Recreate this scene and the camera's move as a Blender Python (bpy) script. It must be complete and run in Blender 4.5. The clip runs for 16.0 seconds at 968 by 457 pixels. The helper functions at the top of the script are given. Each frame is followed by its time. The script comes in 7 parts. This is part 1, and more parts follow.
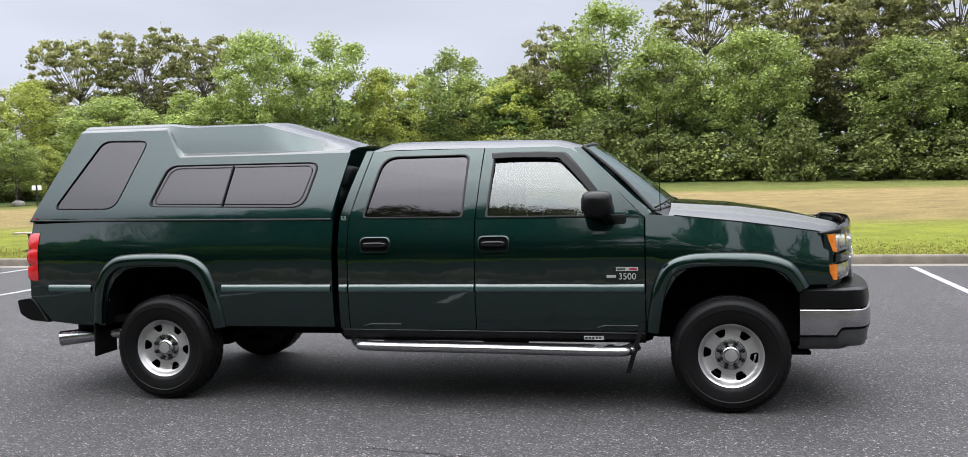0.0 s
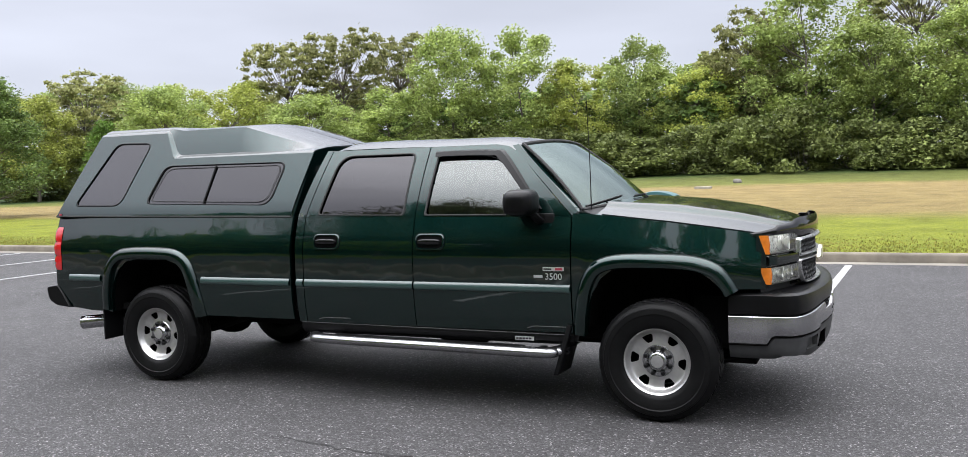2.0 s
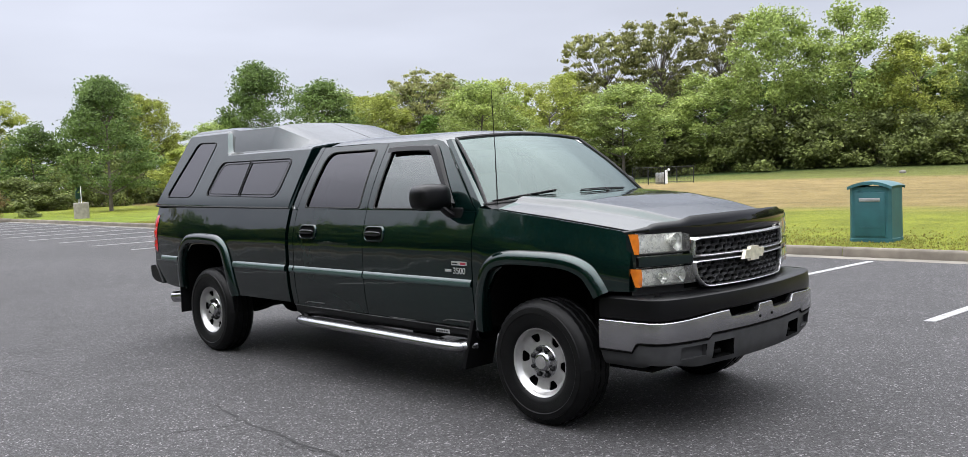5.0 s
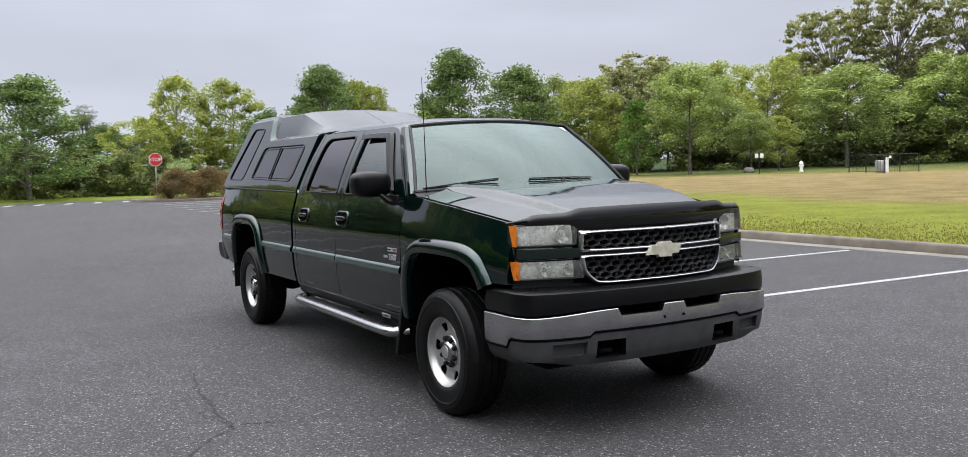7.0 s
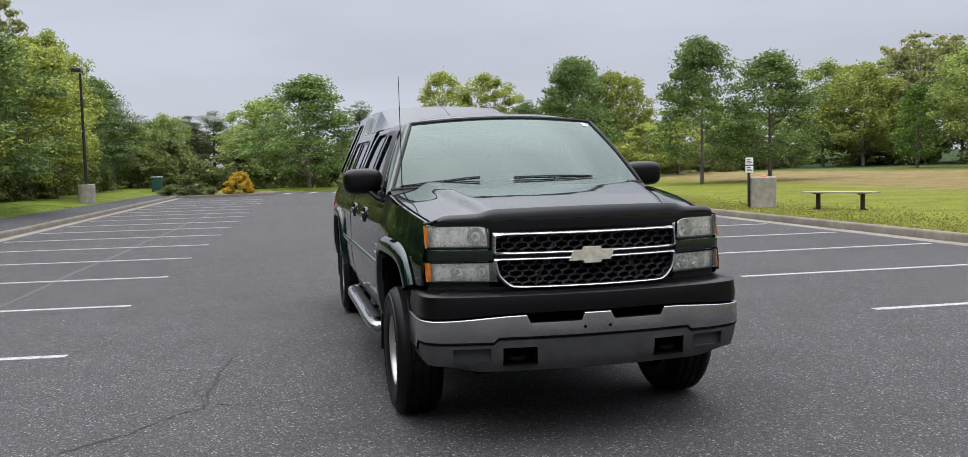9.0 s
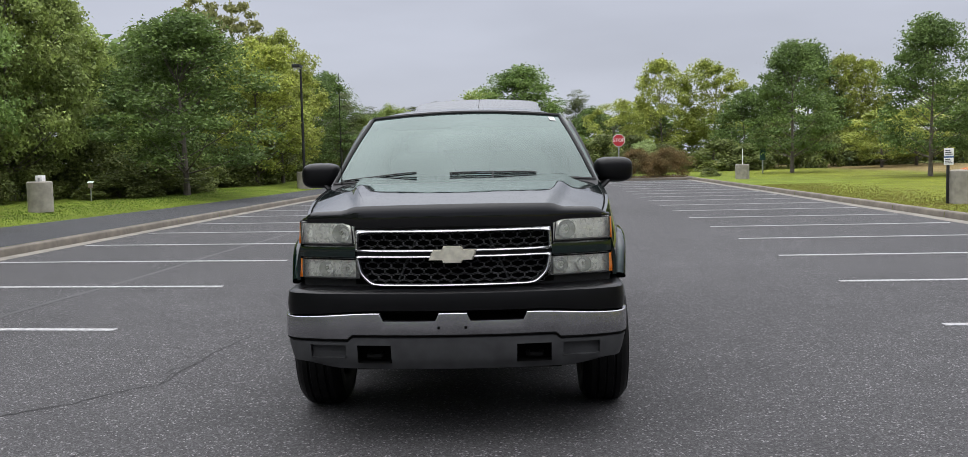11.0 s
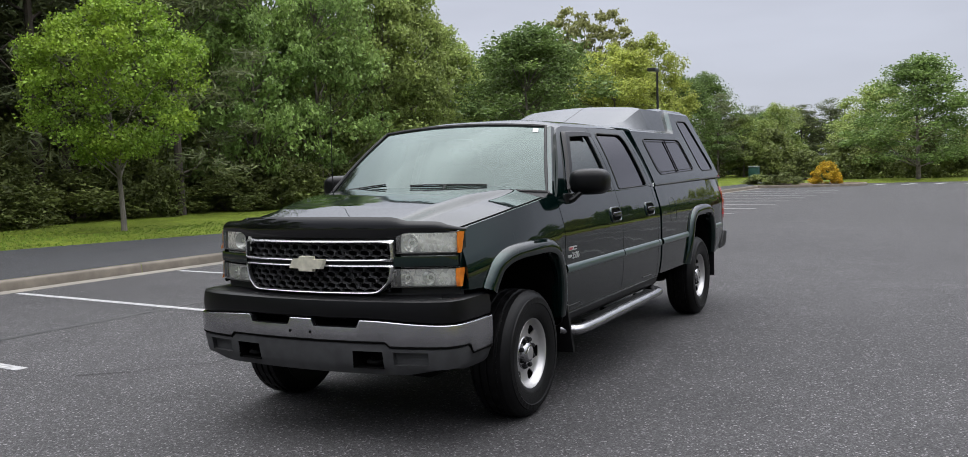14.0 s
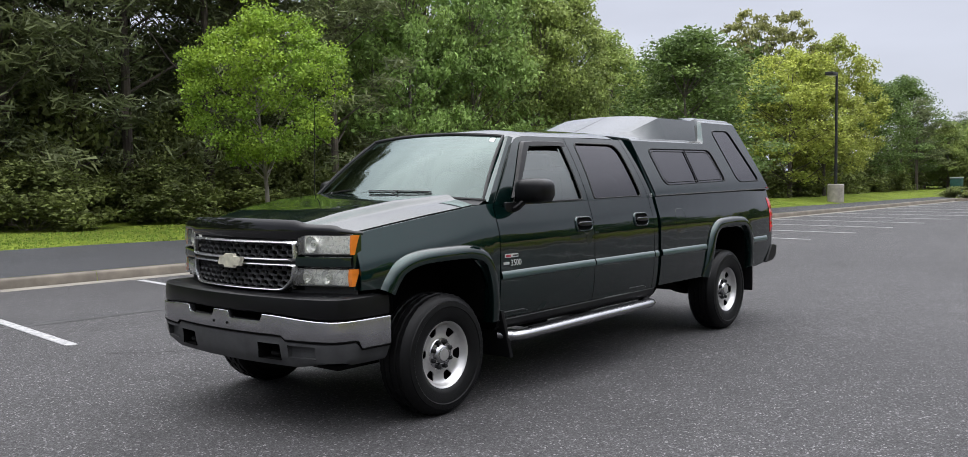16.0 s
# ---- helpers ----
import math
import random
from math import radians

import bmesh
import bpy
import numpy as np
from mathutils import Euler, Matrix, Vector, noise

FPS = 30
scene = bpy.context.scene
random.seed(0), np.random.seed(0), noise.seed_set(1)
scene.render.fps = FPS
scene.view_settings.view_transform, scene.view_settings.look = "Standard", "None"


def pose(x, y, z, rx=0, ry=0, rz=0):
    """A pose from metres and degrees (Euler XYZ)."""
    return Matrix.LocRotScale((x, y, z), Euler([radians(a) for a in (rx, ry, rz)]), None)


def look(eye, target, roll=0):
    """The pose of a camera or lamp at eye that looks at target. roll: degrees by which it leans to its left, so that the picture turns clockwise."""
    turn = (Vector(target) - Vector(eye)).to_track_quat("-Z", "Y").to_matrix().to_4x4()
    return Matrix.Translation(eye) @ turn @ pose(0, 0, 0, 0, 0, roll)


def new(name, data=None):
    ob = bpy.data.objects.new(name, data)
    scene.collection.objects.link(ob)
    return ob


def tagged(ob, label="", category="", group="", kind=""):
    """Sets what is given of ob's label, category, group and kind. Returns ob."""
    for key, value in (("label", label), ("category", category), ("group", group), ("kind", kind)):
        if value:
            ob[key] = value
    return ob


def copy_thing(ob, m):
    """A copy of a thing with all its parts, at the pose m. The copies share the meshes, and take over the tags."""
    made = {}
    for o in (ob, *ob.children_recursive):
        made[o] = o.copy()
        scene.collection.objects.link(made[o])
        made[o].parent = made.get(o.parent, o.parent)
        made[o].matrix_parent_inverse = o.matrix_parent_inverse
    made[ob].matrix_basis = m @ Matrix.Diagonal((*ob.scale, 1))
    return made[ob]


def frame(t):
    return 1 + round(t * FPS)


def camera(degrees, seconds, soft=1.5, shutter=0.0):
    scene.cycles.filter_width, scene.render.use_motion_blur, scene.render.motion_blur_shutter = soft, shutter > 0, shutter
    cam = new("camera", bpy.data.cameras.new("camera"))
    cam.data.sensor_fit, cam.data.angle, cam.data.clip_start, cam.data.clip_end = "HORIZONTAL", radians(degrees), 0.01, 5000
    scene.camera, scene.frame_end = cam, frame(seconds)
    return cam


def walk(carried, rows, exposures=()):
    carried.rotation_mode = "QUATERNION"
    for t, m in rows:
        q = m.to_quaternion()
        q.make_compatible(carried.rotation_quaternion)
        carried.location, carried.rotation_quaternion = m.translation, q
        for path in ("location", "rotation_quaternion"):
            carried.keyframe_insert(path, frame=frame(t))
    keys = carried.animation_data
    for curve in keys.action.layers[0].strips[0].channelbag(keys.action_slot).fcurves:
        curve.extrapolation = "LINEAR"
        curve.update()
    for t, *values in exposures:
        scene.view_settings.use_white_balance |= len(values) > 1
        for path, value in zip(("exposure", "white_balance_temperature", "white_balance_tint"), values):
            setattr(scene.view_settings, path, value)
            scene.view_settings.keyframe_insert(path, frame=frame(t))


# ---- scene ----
cam = camera(56.0, 16.0, soft=0.8)

PATH = [
    (0, (1.68, -7.337, 1.647), (1.293, -5.377, 1.537), -1.4),
    (0.5, (2.134, -7.228, 1.644), (1.636, -5.294, 1.531), -1.5),
    (1, (2.589, -7.111, 1.649), (1.989, -5.207, 1.537), -1.7),
    (1.5, (3.055, -6.966, 1.647), (2.323, -5.108, 1.528), -1.8),
    (2, (3.502, -6.789, 1.653), (2.69, -4.965, 1.534), -1.8),
    (2.5, (3.951, -6.601, 1.649), (2.998, -4.847, 1.529), -2.0),
    (3, (4.386, -6.36, 1.64), (3.362, -4.646, 1.523), -1.9),
    (3.5, (4.806, -6.129, 1.63), (3.663, -4.492, 1.514), -1.9),
    (4, (5.194, -5.84, 1.621), (3.943, -4.284, 1.503), -2.2),
    (6.5, (6.892, -4.059, 1.564), (5.241, -2.938, 1.433), -1.6),
    (7, (7.136, -3.611, 1.557), (5.414, -2.603, 1.42), -1.6),
    (7.5, (7.333, -3.15, 1.56), (5.562, -2.23, 1.423), -1.6),
    (8, (7.514, -2.679, 1.553), (5.673, -1.91, 1.416), -1.7),
    (10.5, (7.967, -0.191, 1.554), (5.974, -0.127, 1.4), -1.1),
    (11, (7.929, 0.326, 1.554), (5.936, 0.264, 1.4), -1.3),
    (11.5, (7.902, 0.856, 1.558), (5.924, 0.6, 1.412), -1.7),
    (12, (7.809, 1.37, 1.55), (5.851, 0.993, 1.405), -1.9),
    (12.5, (7.714, 1.891, 1.55), (5.791, 1.359, 1.412), -2.2),
    (13, (7.579, 2.401, 1.544), (5.69, 1.758, 1.408), -1.9),
    (13.5, (7.416, 2.885, 1.551), (5.575, 2.116, 1.42), -2.1),
    (14, (7.265, 3.366, 1.554), (5.495, 2.442, 1.426), -1.7),
    (14.5, (7.048, 3.847, 1.557), (5.313, 2.858, 1.439), -1.7),
    (15, (6.854, 4.279, 1.549), (5.201, 3.159, 1.433), -1.3),
    (15.5, (6.653, 4.658, 1.539), (5.046, 3.471, 1.428), -0.9),
    (16, (6.472, 4.972, 1.542), (4.94, 3.691, 1.433), -0.7),
]
walk(cam, [(t, look(eye, target, roll)) for t, eye, target, roll in PATH],
     exposures=[(t, stops, 6300, 10.8) for t, stops in ((0, 0.21), (3.5, 0.20), (7, -0.13), (8, -0.19), (10.5, -0.38), (13.5, -0.35), (14.5, -0.24), (16, -0.12))])


# ---- sky and light: overcast spring day ----
world = bpy.data.worlds.new("overcast_sky")
scene.world = world
world.use_nodes = True
wn, wl = world.node_tree.nodes, world.node_tree.links
bg = wn["Background"]
sky = wn.new("ShaderNodeTexSky")
sky.sky_type = "NISHITA"
sky.sun_disc = False
sky.sun_elevation = radians(52)
sky.sun_rotation = radians(215)
sky_gain = wn.new("ShaderNodeMix")
sky_gain.data_type = "RGBA"
sky_gain.blend_type = "MULTIPLY"
sky_gain.inputs[0].default_value = 1.0
sky_gain.inputs[7].default_value = (0.09, 0.09, 0.09, 1)
wl.new(sky.outputs[0], sky_gain.inputs[6])
wtc = wn.new("ShaderNodeTexCoord")
wsep = wn.new("ShaderNodeSeparateXYZ")
wl.new(wtc.outputs["Generated"], wsep.inputs[0])
wramp = wn.new("ShaderNodeValToRGB")
wramp.color_ramp.elements[0].position = 0.0
wramp.color_ramp.elements[0].color = (0.575, 0.595, 0.67, 1)
wramp.color_ramp.elements[1].position = 0.9
wramp.color_ramp.elements[1].color = (6.25, 6.2, 6.25, 1)
whigh = wramp.color_ramp.elements.new(0.5)
whigh.color = (1.95, 1.97, 2.09, 1)
wmid = wramp.color_ramp.elements.new(0.24)
wmid.color = (0.645, 0.66, 0.735, 1)
wl.new(wsep.outputs[2], wramp.inputs[0])
wmap = wn.new("ShaderNodeMapping")
wmap.inputs["Scale"].default_value = (1.2, 1.2, 5.0)
wl.new(wtc.outputs["Generated"], wmap.inputs[0])
wnoise = wn.new("ShaderNodeTexNoise")
wnoise.inputs["Scale"].default_value = 1.6
wnoise.inputs["Detail"].default_value = 4
wl.new(wmap.outputs[0], wnoise.inputs["Vector"])
wcl = wn.new("ShaderNodeMapRange")
wcl.inputs[1].default_value, wcl.inputs[2].default_value = 0.3, 0.7
wcl.inputs[3].default_value, wcl.inputs[4].default_value = 0.86, 1.12
wl.new(wnoise.outputs[0], wcl.inputs[0])
wmul = wn.new("ShaderNodeMix")
wmul.data_type = "RGBA"
wmul.blend_type = "MULTIPLY"
wmul.inputs[0].default_value = 1.0
wl.new(wramp.outputs[0], wmul.inputs[6])
wl.new(wcl.outputs[0], wmul.inputs[7])
wside = wn.new("ShaderNodeVectorMath")
wside.operation = "DOT_PRODUCT"
wside.inputs[1].default_value = (-0.22, -0.05, 0.0)
wl.new(wtc.outputs["Generated"], wside.inputs[0])
wgain = wn.new("ShaderNodeMath")
wgain.inputs[1].default_value = 1.0
wl.new(wside.outputs["Value"], wgain.inputs[0])
wlean = wn.new("ShaderNodeMix")
wlean.data_type = "RGBA"
wlean.blend_type = "MULTIPLY"
wlean.inputs[0].default_value = 1.0
wl.new(wmul.outputs[2], wlean.inputs[6])
wl.new(wgain.outputs[0], wlean.inputs[7])
wmix = wn.new("ShaderNodeMix")
wmix.data_type = "RGBA"
wmix.inputs[0].default_value = 0.9
wl.new(sky_gain.outputs[2], wmix.inputs[6])
wl.new(wlean.outputs[2], wmix.inputs[7])
wl.new(wmix.outputs[2], bg.inputs[0])
bg.inputs[1].default_value = 1.0

sun_data = bpy.data.lights.new("sun", "SUN")
sun_data.energy = 0.5
sun_data.angle = radians(80)
sun_data.color = (1.0, 0.97, 0.92)
sun = new("sun", sun_data)
sun.matrix_world = look((14, -12, 50), (0, 0, 0))


# ---- materials ----
def mat(name, color, rough=0.5, metal=0.0, coat=0.0, var=0.15, scale=6.0, bump=0.0, bscale=80.0, second=None, rvar=0.06, spec=0.5, isle=0.0, objvar=0.0):
    m = bpy.data.materials.new(name)
    m.use_nodes = True
    n, l = m.node_tree.nodes, m.node_tree.links
    p = n["Principled BSDF"]
    p.inputs["Roughness"].default_value = rough
    p.inputs["Metallic"].default_value = metal
    p.inputs["Coat Weight"].default_value = coat
    p.inputs["Coat Roughness"].default_value = 0.04
    p.inputs["Coat IOR"].default_value = 1.57
    p.inputs["Specular IOR Level"].default_value = spec
    tc = n.new("ShaderNodeTexCoord")
    no = n.new("ShaderNodeTexNoise")
    no.inputs["Scale"].default_value = scale
    no.inputs["Detail"].default_value = 6
    l.new(tc.outputs["Object"], no.inputs["Vector"])
    ramp = n.new("ShaderNodeValToRGB")
    lo = second or [c * (1 - var) for c in color]
    hi = color if second else [min(1, c * (1 + var)) for c in color]
    ramp.color_ramp.elements[0].position, ramp.color_ramp.elements[1].position = 0.32, 0.68
    ramp.color_ramp.elements[0].color = (*lo, 1)
    ramp.color_ramp.elements[1].color = (*hi, 1)
    l.new(no.outputs[0], ramp.inputs[0])
    last = ramp.outputs[0]
    for amount, node, out in ((isle, "ShaderNodeNewGeometry", "Random Per Island"), (objvar, "ShaderNodeObjectInfo", "Random")):
        if amount:
            g = n.new(node)
            mr = n.new("ShaderNodeMapRange")
            mr.inputs[3].default_value, mr.inputs[4].default_value = 1 - amount, 1 + amount
            l.new(g.outputs[out], mr.inputs[0])
            mx = n.new("ShaderNodeMix")
            mx.data_type, mx.blend_type = "RGBA", "MULTIPLY"
            mx.inputs[0].default_value = 1
            l.new(last, mx.inputs[6])
            l.new(mr.outputs[0], mx.inputs[7])
            last = mx.outputs[2]
    l.new(last, p.inputs["Base Color"])
    fine = n.new("ShaderNodeTexNoise")
    fine.inputs["Scale"].default_value = bscale
    fine.inputs["Detail"].default_value = 4
    l.new(tc.outputs["Object"], fine.inputs["Vector"])
    if rvar:
        rr = n.new("ShaderNodeMapRange")
        rr.inputs[3].default_value, rr.inputs[4].default_value = max(0, rough - rvar), min(1, rough + rvar)
        l.new(fine.outputs[0], rr.inputs[0])
        l.new(rr.outputs[0], p.inputs["Roughness"])
    if bump:
        b = n.new("ShaderNodeBump")
        b.inputs["Strength"].default_value = bump
        b.inputs["Distance"].default_value = 0.01
        l.new(fine.outputs[0], b.inputs["Height"])
        l.new(b.outputs[0], p.inputs["Normal"])
    return m


def wave(m, scale, strength):
    """Slight unevenness of a painted panel's gloss."""
    n, l = m.node_tree.nodes, m.node_tree.links
    tc = n.new("ShaderNodeTexCoord")
    no = n.new("ShaderNodeTexNoise")
    no.inputs["Scale"].default_value = scale
    no.inputs["Detail"].default_value = 2
    l.new(tc.outputs["Object"], no.inputs["Vector"])
    b = n.new("ShaderNodeBump")
    b.inputs["Strength"].default_value = strength
    b.inputs["Distance"].default_value = 0.01
    l.new(no.outputs[0], b.inputs["Height"])
    l.new(b.outputs[0], n["Principled BSDF"].inputs["Coat Normal"])


def glass(name, tint, rough=0.02, ior=1.5, sheen=(0.95, 0.95, 0.95), haze=0.0):
    """Thin glazing: clear or tinted, with a Fresnel gloss."""
    m = bpy.data.materials.new(name)
    m.use_nodes = True
    n, l = m.node_tree.nodes, m.node_tree.links
    n.remove(n["Principled BSDF"])
    tr = n.new("ShaderNodeBsdfTransparent")
    tr.inputs[0].default_value = (*tint, 1)
    gl = n.new("ShaderNodeBsdfGlossy")
    gl.inputs["Roughness"].default_value = rough
    gl.inputs[0].default_value = (*sheen, 1)
    fr = n.new("ShaderNodeFresnel")
    fr.inputs[0].default_value = ior
    mx = n.new("ShaderNodeMixShader")
    l.new(fr.outputs[0], mx.inputs[0])
    l.new(tr.outputs[0], mx.inputs[1])
    l.new(gl.outputs[0], mx.inputs[2])
    last = mx
    if haze:
        df = n.new("ShaderNodeBsdfDiffuse")
        df.inputs[0].default_value = (0.72, 0.72, 0.68, 1)
        last = n.new("ShaderNodeMixShader")
        last.inputs[0].default_value = haze
        l.new(mx.outputs[0], last.inputs[1])
        l.new(df.outputs[0], last.inputs[2])
    l.new(last.outputs[0], n["Material Output"].inputs[0])
    return m


M_PAINT = mat("dark_green_metallic_paint", (0.0025, 0.0165, 0.0142), 0.28, 0.8, 1.0, 0.08, 3, rvar=0.0, spec=0.05)
M_CAP = mat("dark_green_fibreglass_paint", (0.0045, 0.0195, 0.0185), 0.36, 0.8, 1.0, 0.1, 3, rvar=0.03, spec=0.05)
for m in (M_PAINT, M_CAP):
    wave(m, 3.2, 0.22)
    m.node_tree.nodes["Principled BSDF"].inputs["Specular Tint"].default_value = (0.06, 0.10, 0.10, 1)
# Body green made paler: the strips' sky sheen is put into the colour
M_STRIP = mat("strip_paint_with_sky_sheen", (0.020, 0.045, 0.042), 0.35, 0.0, 0.8, 0.1, 5)
M_BLACK = mat("black_trim_plastic", (0.0045, 0.0045, 0.005), 0.45, spec=0.2, var=0.25, scale=20, bump=0.05, bscale=300)
M_PAD = mat("black_bumper_plastic", (0.0026, 0.0026, 0.0030), 0.32, spec=0.2, var=0.2, scale=12, bump=0.06, bscale=260)
M_SHIELD = mat("smoked_acrylic", (0.003, 0.003, 0.0035), 0.06, var=0.2, rvar=0.02)
M_CHROME = mat("chrome", (0.88, 0.88, 0.89), 0.12, 1.0, var=0.05, rvar=0.03)
M_BRIGHT = mat("weathered_grille_chrome", (0.52, 0.52, 0.53), 0.28, 1.0, var=0.06, rvar=0.04)
M_STEP = mat("brushed_step_chrome", (0.36, 0.36, 0.37), 0.24, 1.0, var=0.08, rvar=0.03)
M_MESH = mat("grey_grille_plastic", (0.062, 0.062, 0.065), 0.5, spec=0.35, var=0.15)
M_BUMPER = mat("dulled_bumper_chrome", (0.40, 0.40, 0.415), 0.22, 1.0, var=0.12, scale=5, rvar=0.015)
M_VALANCE = mat("grey_valance_plastic", (0.038, 0.0385, 0.040), 0.6, spec=0.3, var=0.2, scale=10, bump=0.05, bscale=220)
M_WHEEL = mat("silver_wheel_paint", (0.43, 0.425, 0.42), 0.34, 0.75, var=0.12, scale=14)
M_TIRE = mat("tyre_rubber", (0.0034, 0.0034, 0.0036), 0.46, spec=0.16, var=0.3, scale=16, bump=0.12, bscale=150)
M_LETTER = mat("raised_tyre_lettering", (0.0065, 0.0065, 0.0065), 0.6, spec=0.12, var=0.3, scale=20)
# Near-black: the deep shade under the truck is put into this colour
M_UNDER = mat("shaded_underbody", (0.004, 0.004, 0.004), 0.9, spec=0.1, var=0.4, scale=8, bump=0.1)
# Black for wheel liners and, in openings, in place of their shade
M_DARK = mat("liner_and_void_shade", (0.003, 0.003, 0.003), 0.95, spec=0.05, var=0.3)
M_GLASS = glass("windscreen_glass", (0.10, 0.13, 0.12), ior=1.66, sheen=(0.80, 0.95, 0.91))
M_TINT = glass("tinted_privacy_glass", (0.022, 0.020, 0.022), ior=1.63, sheen=(0.96, 0.94, 0.98))
M_DOORGLASS = glass("door_glass", (0.34, 0.40, 0.37), ior=2.12, sheen=(0.92, 0.96, 0.93))
M_LENS = glass("clear_lamp_lens", (0.94, 0.95, 0.92), 0.04, haze=0.07)
M_HOUSING = mat("silvered_lamp_housing", (0.92, 0.91, 0.87), 0.28, 0.35, var=0.12, scale=20, bump=0.25, bscale=45)
M_AMBER = mat("amber_lens", (0.50, 0.14, 0.015), 0.15, coat=0.6, var=0.15, scale=30)
M_RED = mat("red_lens", (0.42, 0.010, 0.014), 0.15, coat=0.6, var=0.15, scale=30)
M_REFLECT = mat("lamp_reflector", (0.90, 0.90, 0.87), 0.2, 0.7, var=0.1, scale=20, bump=0.3, bscale=60)
M_SEAT = mat("grey_cloth", (0.11, 0.11, 0.11), 0.9, var=0.2, scale=20, bump=0.1)
M_DASH = mat("dark_grey_dash", (0.05, 0.05, 0.052), 0.6, var=0.2)
M_EMBLEM = mat("gold_emblem", (0.66, 0.63, 0.52), 0.38, 0.6, var=0.15, scale=30)
M_BADGE = mat("silver_badge", (0.70, 0.70, 0.71), 0.3, 0.8, var=0.1)
M_BADGERED = mat("red_badge", (0.28, 0.03, 0.05), 0.35, var=0.15)
M_STICKER = mat("white_sticker", (0.42, 0.43, 0.42), 0.5, var=0.1, scale=40)
M_GAP = mat("dark_rubber_seal", (0.012, 0.012, 0.012), 0.7, var=0.2)


# ---- mesh tools ----
def mesh_from(verts, faces, name="mesh"):
    me = bpy.data.meshes.new(name)
    me.from_pydata([tuple(v) for v in verts], [], faces)
    me.validate()
    return me


def finish(me, mats, angle=35):
    for m in (mats if isinstance(mats, (list, tuple)) else [mats]):
        me.materials.append(m)
    me.polygons.foreach_set("use_smooth", [True] * len(me.polygons))
    me.set_sharp_from_angle(angle=radians(angle))
    me.update()
    return me


SOLID = []


def part(name, data, material, parent, label="", angle=35, thick=0.0):
    """Links a bmesh or mesh as one object under a thing or part."""
    if isinstance(data, bmesh.types.BMesh):
        me = bpy.data.meshes.new(name)
        data.to_mesh(me)
        data.free()
    else:
        me = data
    finish(me, material, angle)
    ob = new(name, me)
    ob.parent = parent
    if label:
        ob["label"] = label
    if thick:
        so = ob.modifiers.new("thickness", "SOLIDIFY")
        so.thickness, so.offset = thick, -1
        SOLID.append((ob, angle))
    return ob


def thing(name, label, category, at=(0, 0, 0), turn=0, group="", kind=""):
    ob = new(name)
    ob.empty_display_size = 0.3
    ob.matrix_world = pose(at[0], at[1], at[2], 0, 0, turn)
    return tagged(ob, label, category, group, kind)


def grid(rows, flip=False, close=False):
    """A mesh over equal rows of points."""
    n, verts, faces = len(rows[0]), [], []
    for r in rows:
        verts += r
    for i in range(len(rows) - 1):
        for j in range(n if close else n - 1):
            a, b, c, d = i * n + j, i * n + (j + 1) % n, (i + 1) * n + (j + 1) % n, (i + 1) * n + j
            faces.append((d, c, b, a) if flip else (a, b, c, d))
    return mesh_from(verts, faces)


def join(*meshes):
    verts, faces = [], []
    for me in meshes:
        o = len(verts)
        verts += [v.co.copy() for v in me.vertices]
        faces += [[i + o for i in p.vertices] for p in me.polygons]
        bpy.data.meshes.remove(me)
    return mesh_from(verts, faces)


def box(x0, x1, y0, y1, z0, z1, bevel=0.0, seg=2):
    bm = bmesh.new()
    bmesh.ops.create_cube(bm, size=1)
    for v in bm.verts:
        v.co = Vector(((x0 + x1) / 2 + v.co.x * (x1 - x0), (y0 + y1) / 2 + v.co.y * (y1 - y0), (z0 + z1) / 2 + v.co.z * (z1 - z0)))
    if bevel:
        bmesh.ops.bevel(bm, geom=bm.edges[:], offset=bevel, segments=seg, affect="EDGES", profile=0.6)
    return bm


def boxm(*a, **k):
    bm = box(*a, **k)
    me = bpy.data.meshes.new("box")
    bm.to_mesh(me)
    bm.free()
    return me


def tube(points, radius, sides=10, caps=True, flat=1.0):
    """A round bar along points; radius may be a list."""
    pts = [Vector(p) for p in points]
    rad = radius if isinstance(radius, (list, tuple)) else [radius] * len(pts)
    verts, faces = [], []
    up = Vector((0, 0, 1))
    for i, p in enumerate(pts):
        d = (pts[min(i + 1, len(pts) - 1)] - pts[max(i - 1, 0)]).normalized()
        a = d.cross(up if abs(d.z) < 0.95 else Vector((1, 0, 0))).normalized()
        b = a.cross(d)
        for k in range(sides):
            w = 2 * math.pi * k / sides
            verts.append(p + rad[i] * (math.cos(w) * a + math.sin(w) * flat * b))
    for i in range(len(pts) - 1):
        for k in range(sides):
            k2 = (k + 1) % sides
            faces.append((i * sides + k, i * sides + k2, (i + 1) * sides + k2, (i + 1) * sides + k))
    if caps:
        faces.append(tuple(range(sides - 1, -1, -1)))
        faces.append(tuple((len(pts) - 1) * sides + k for k in range(sides)))
    return mesh_from(verts, faces)


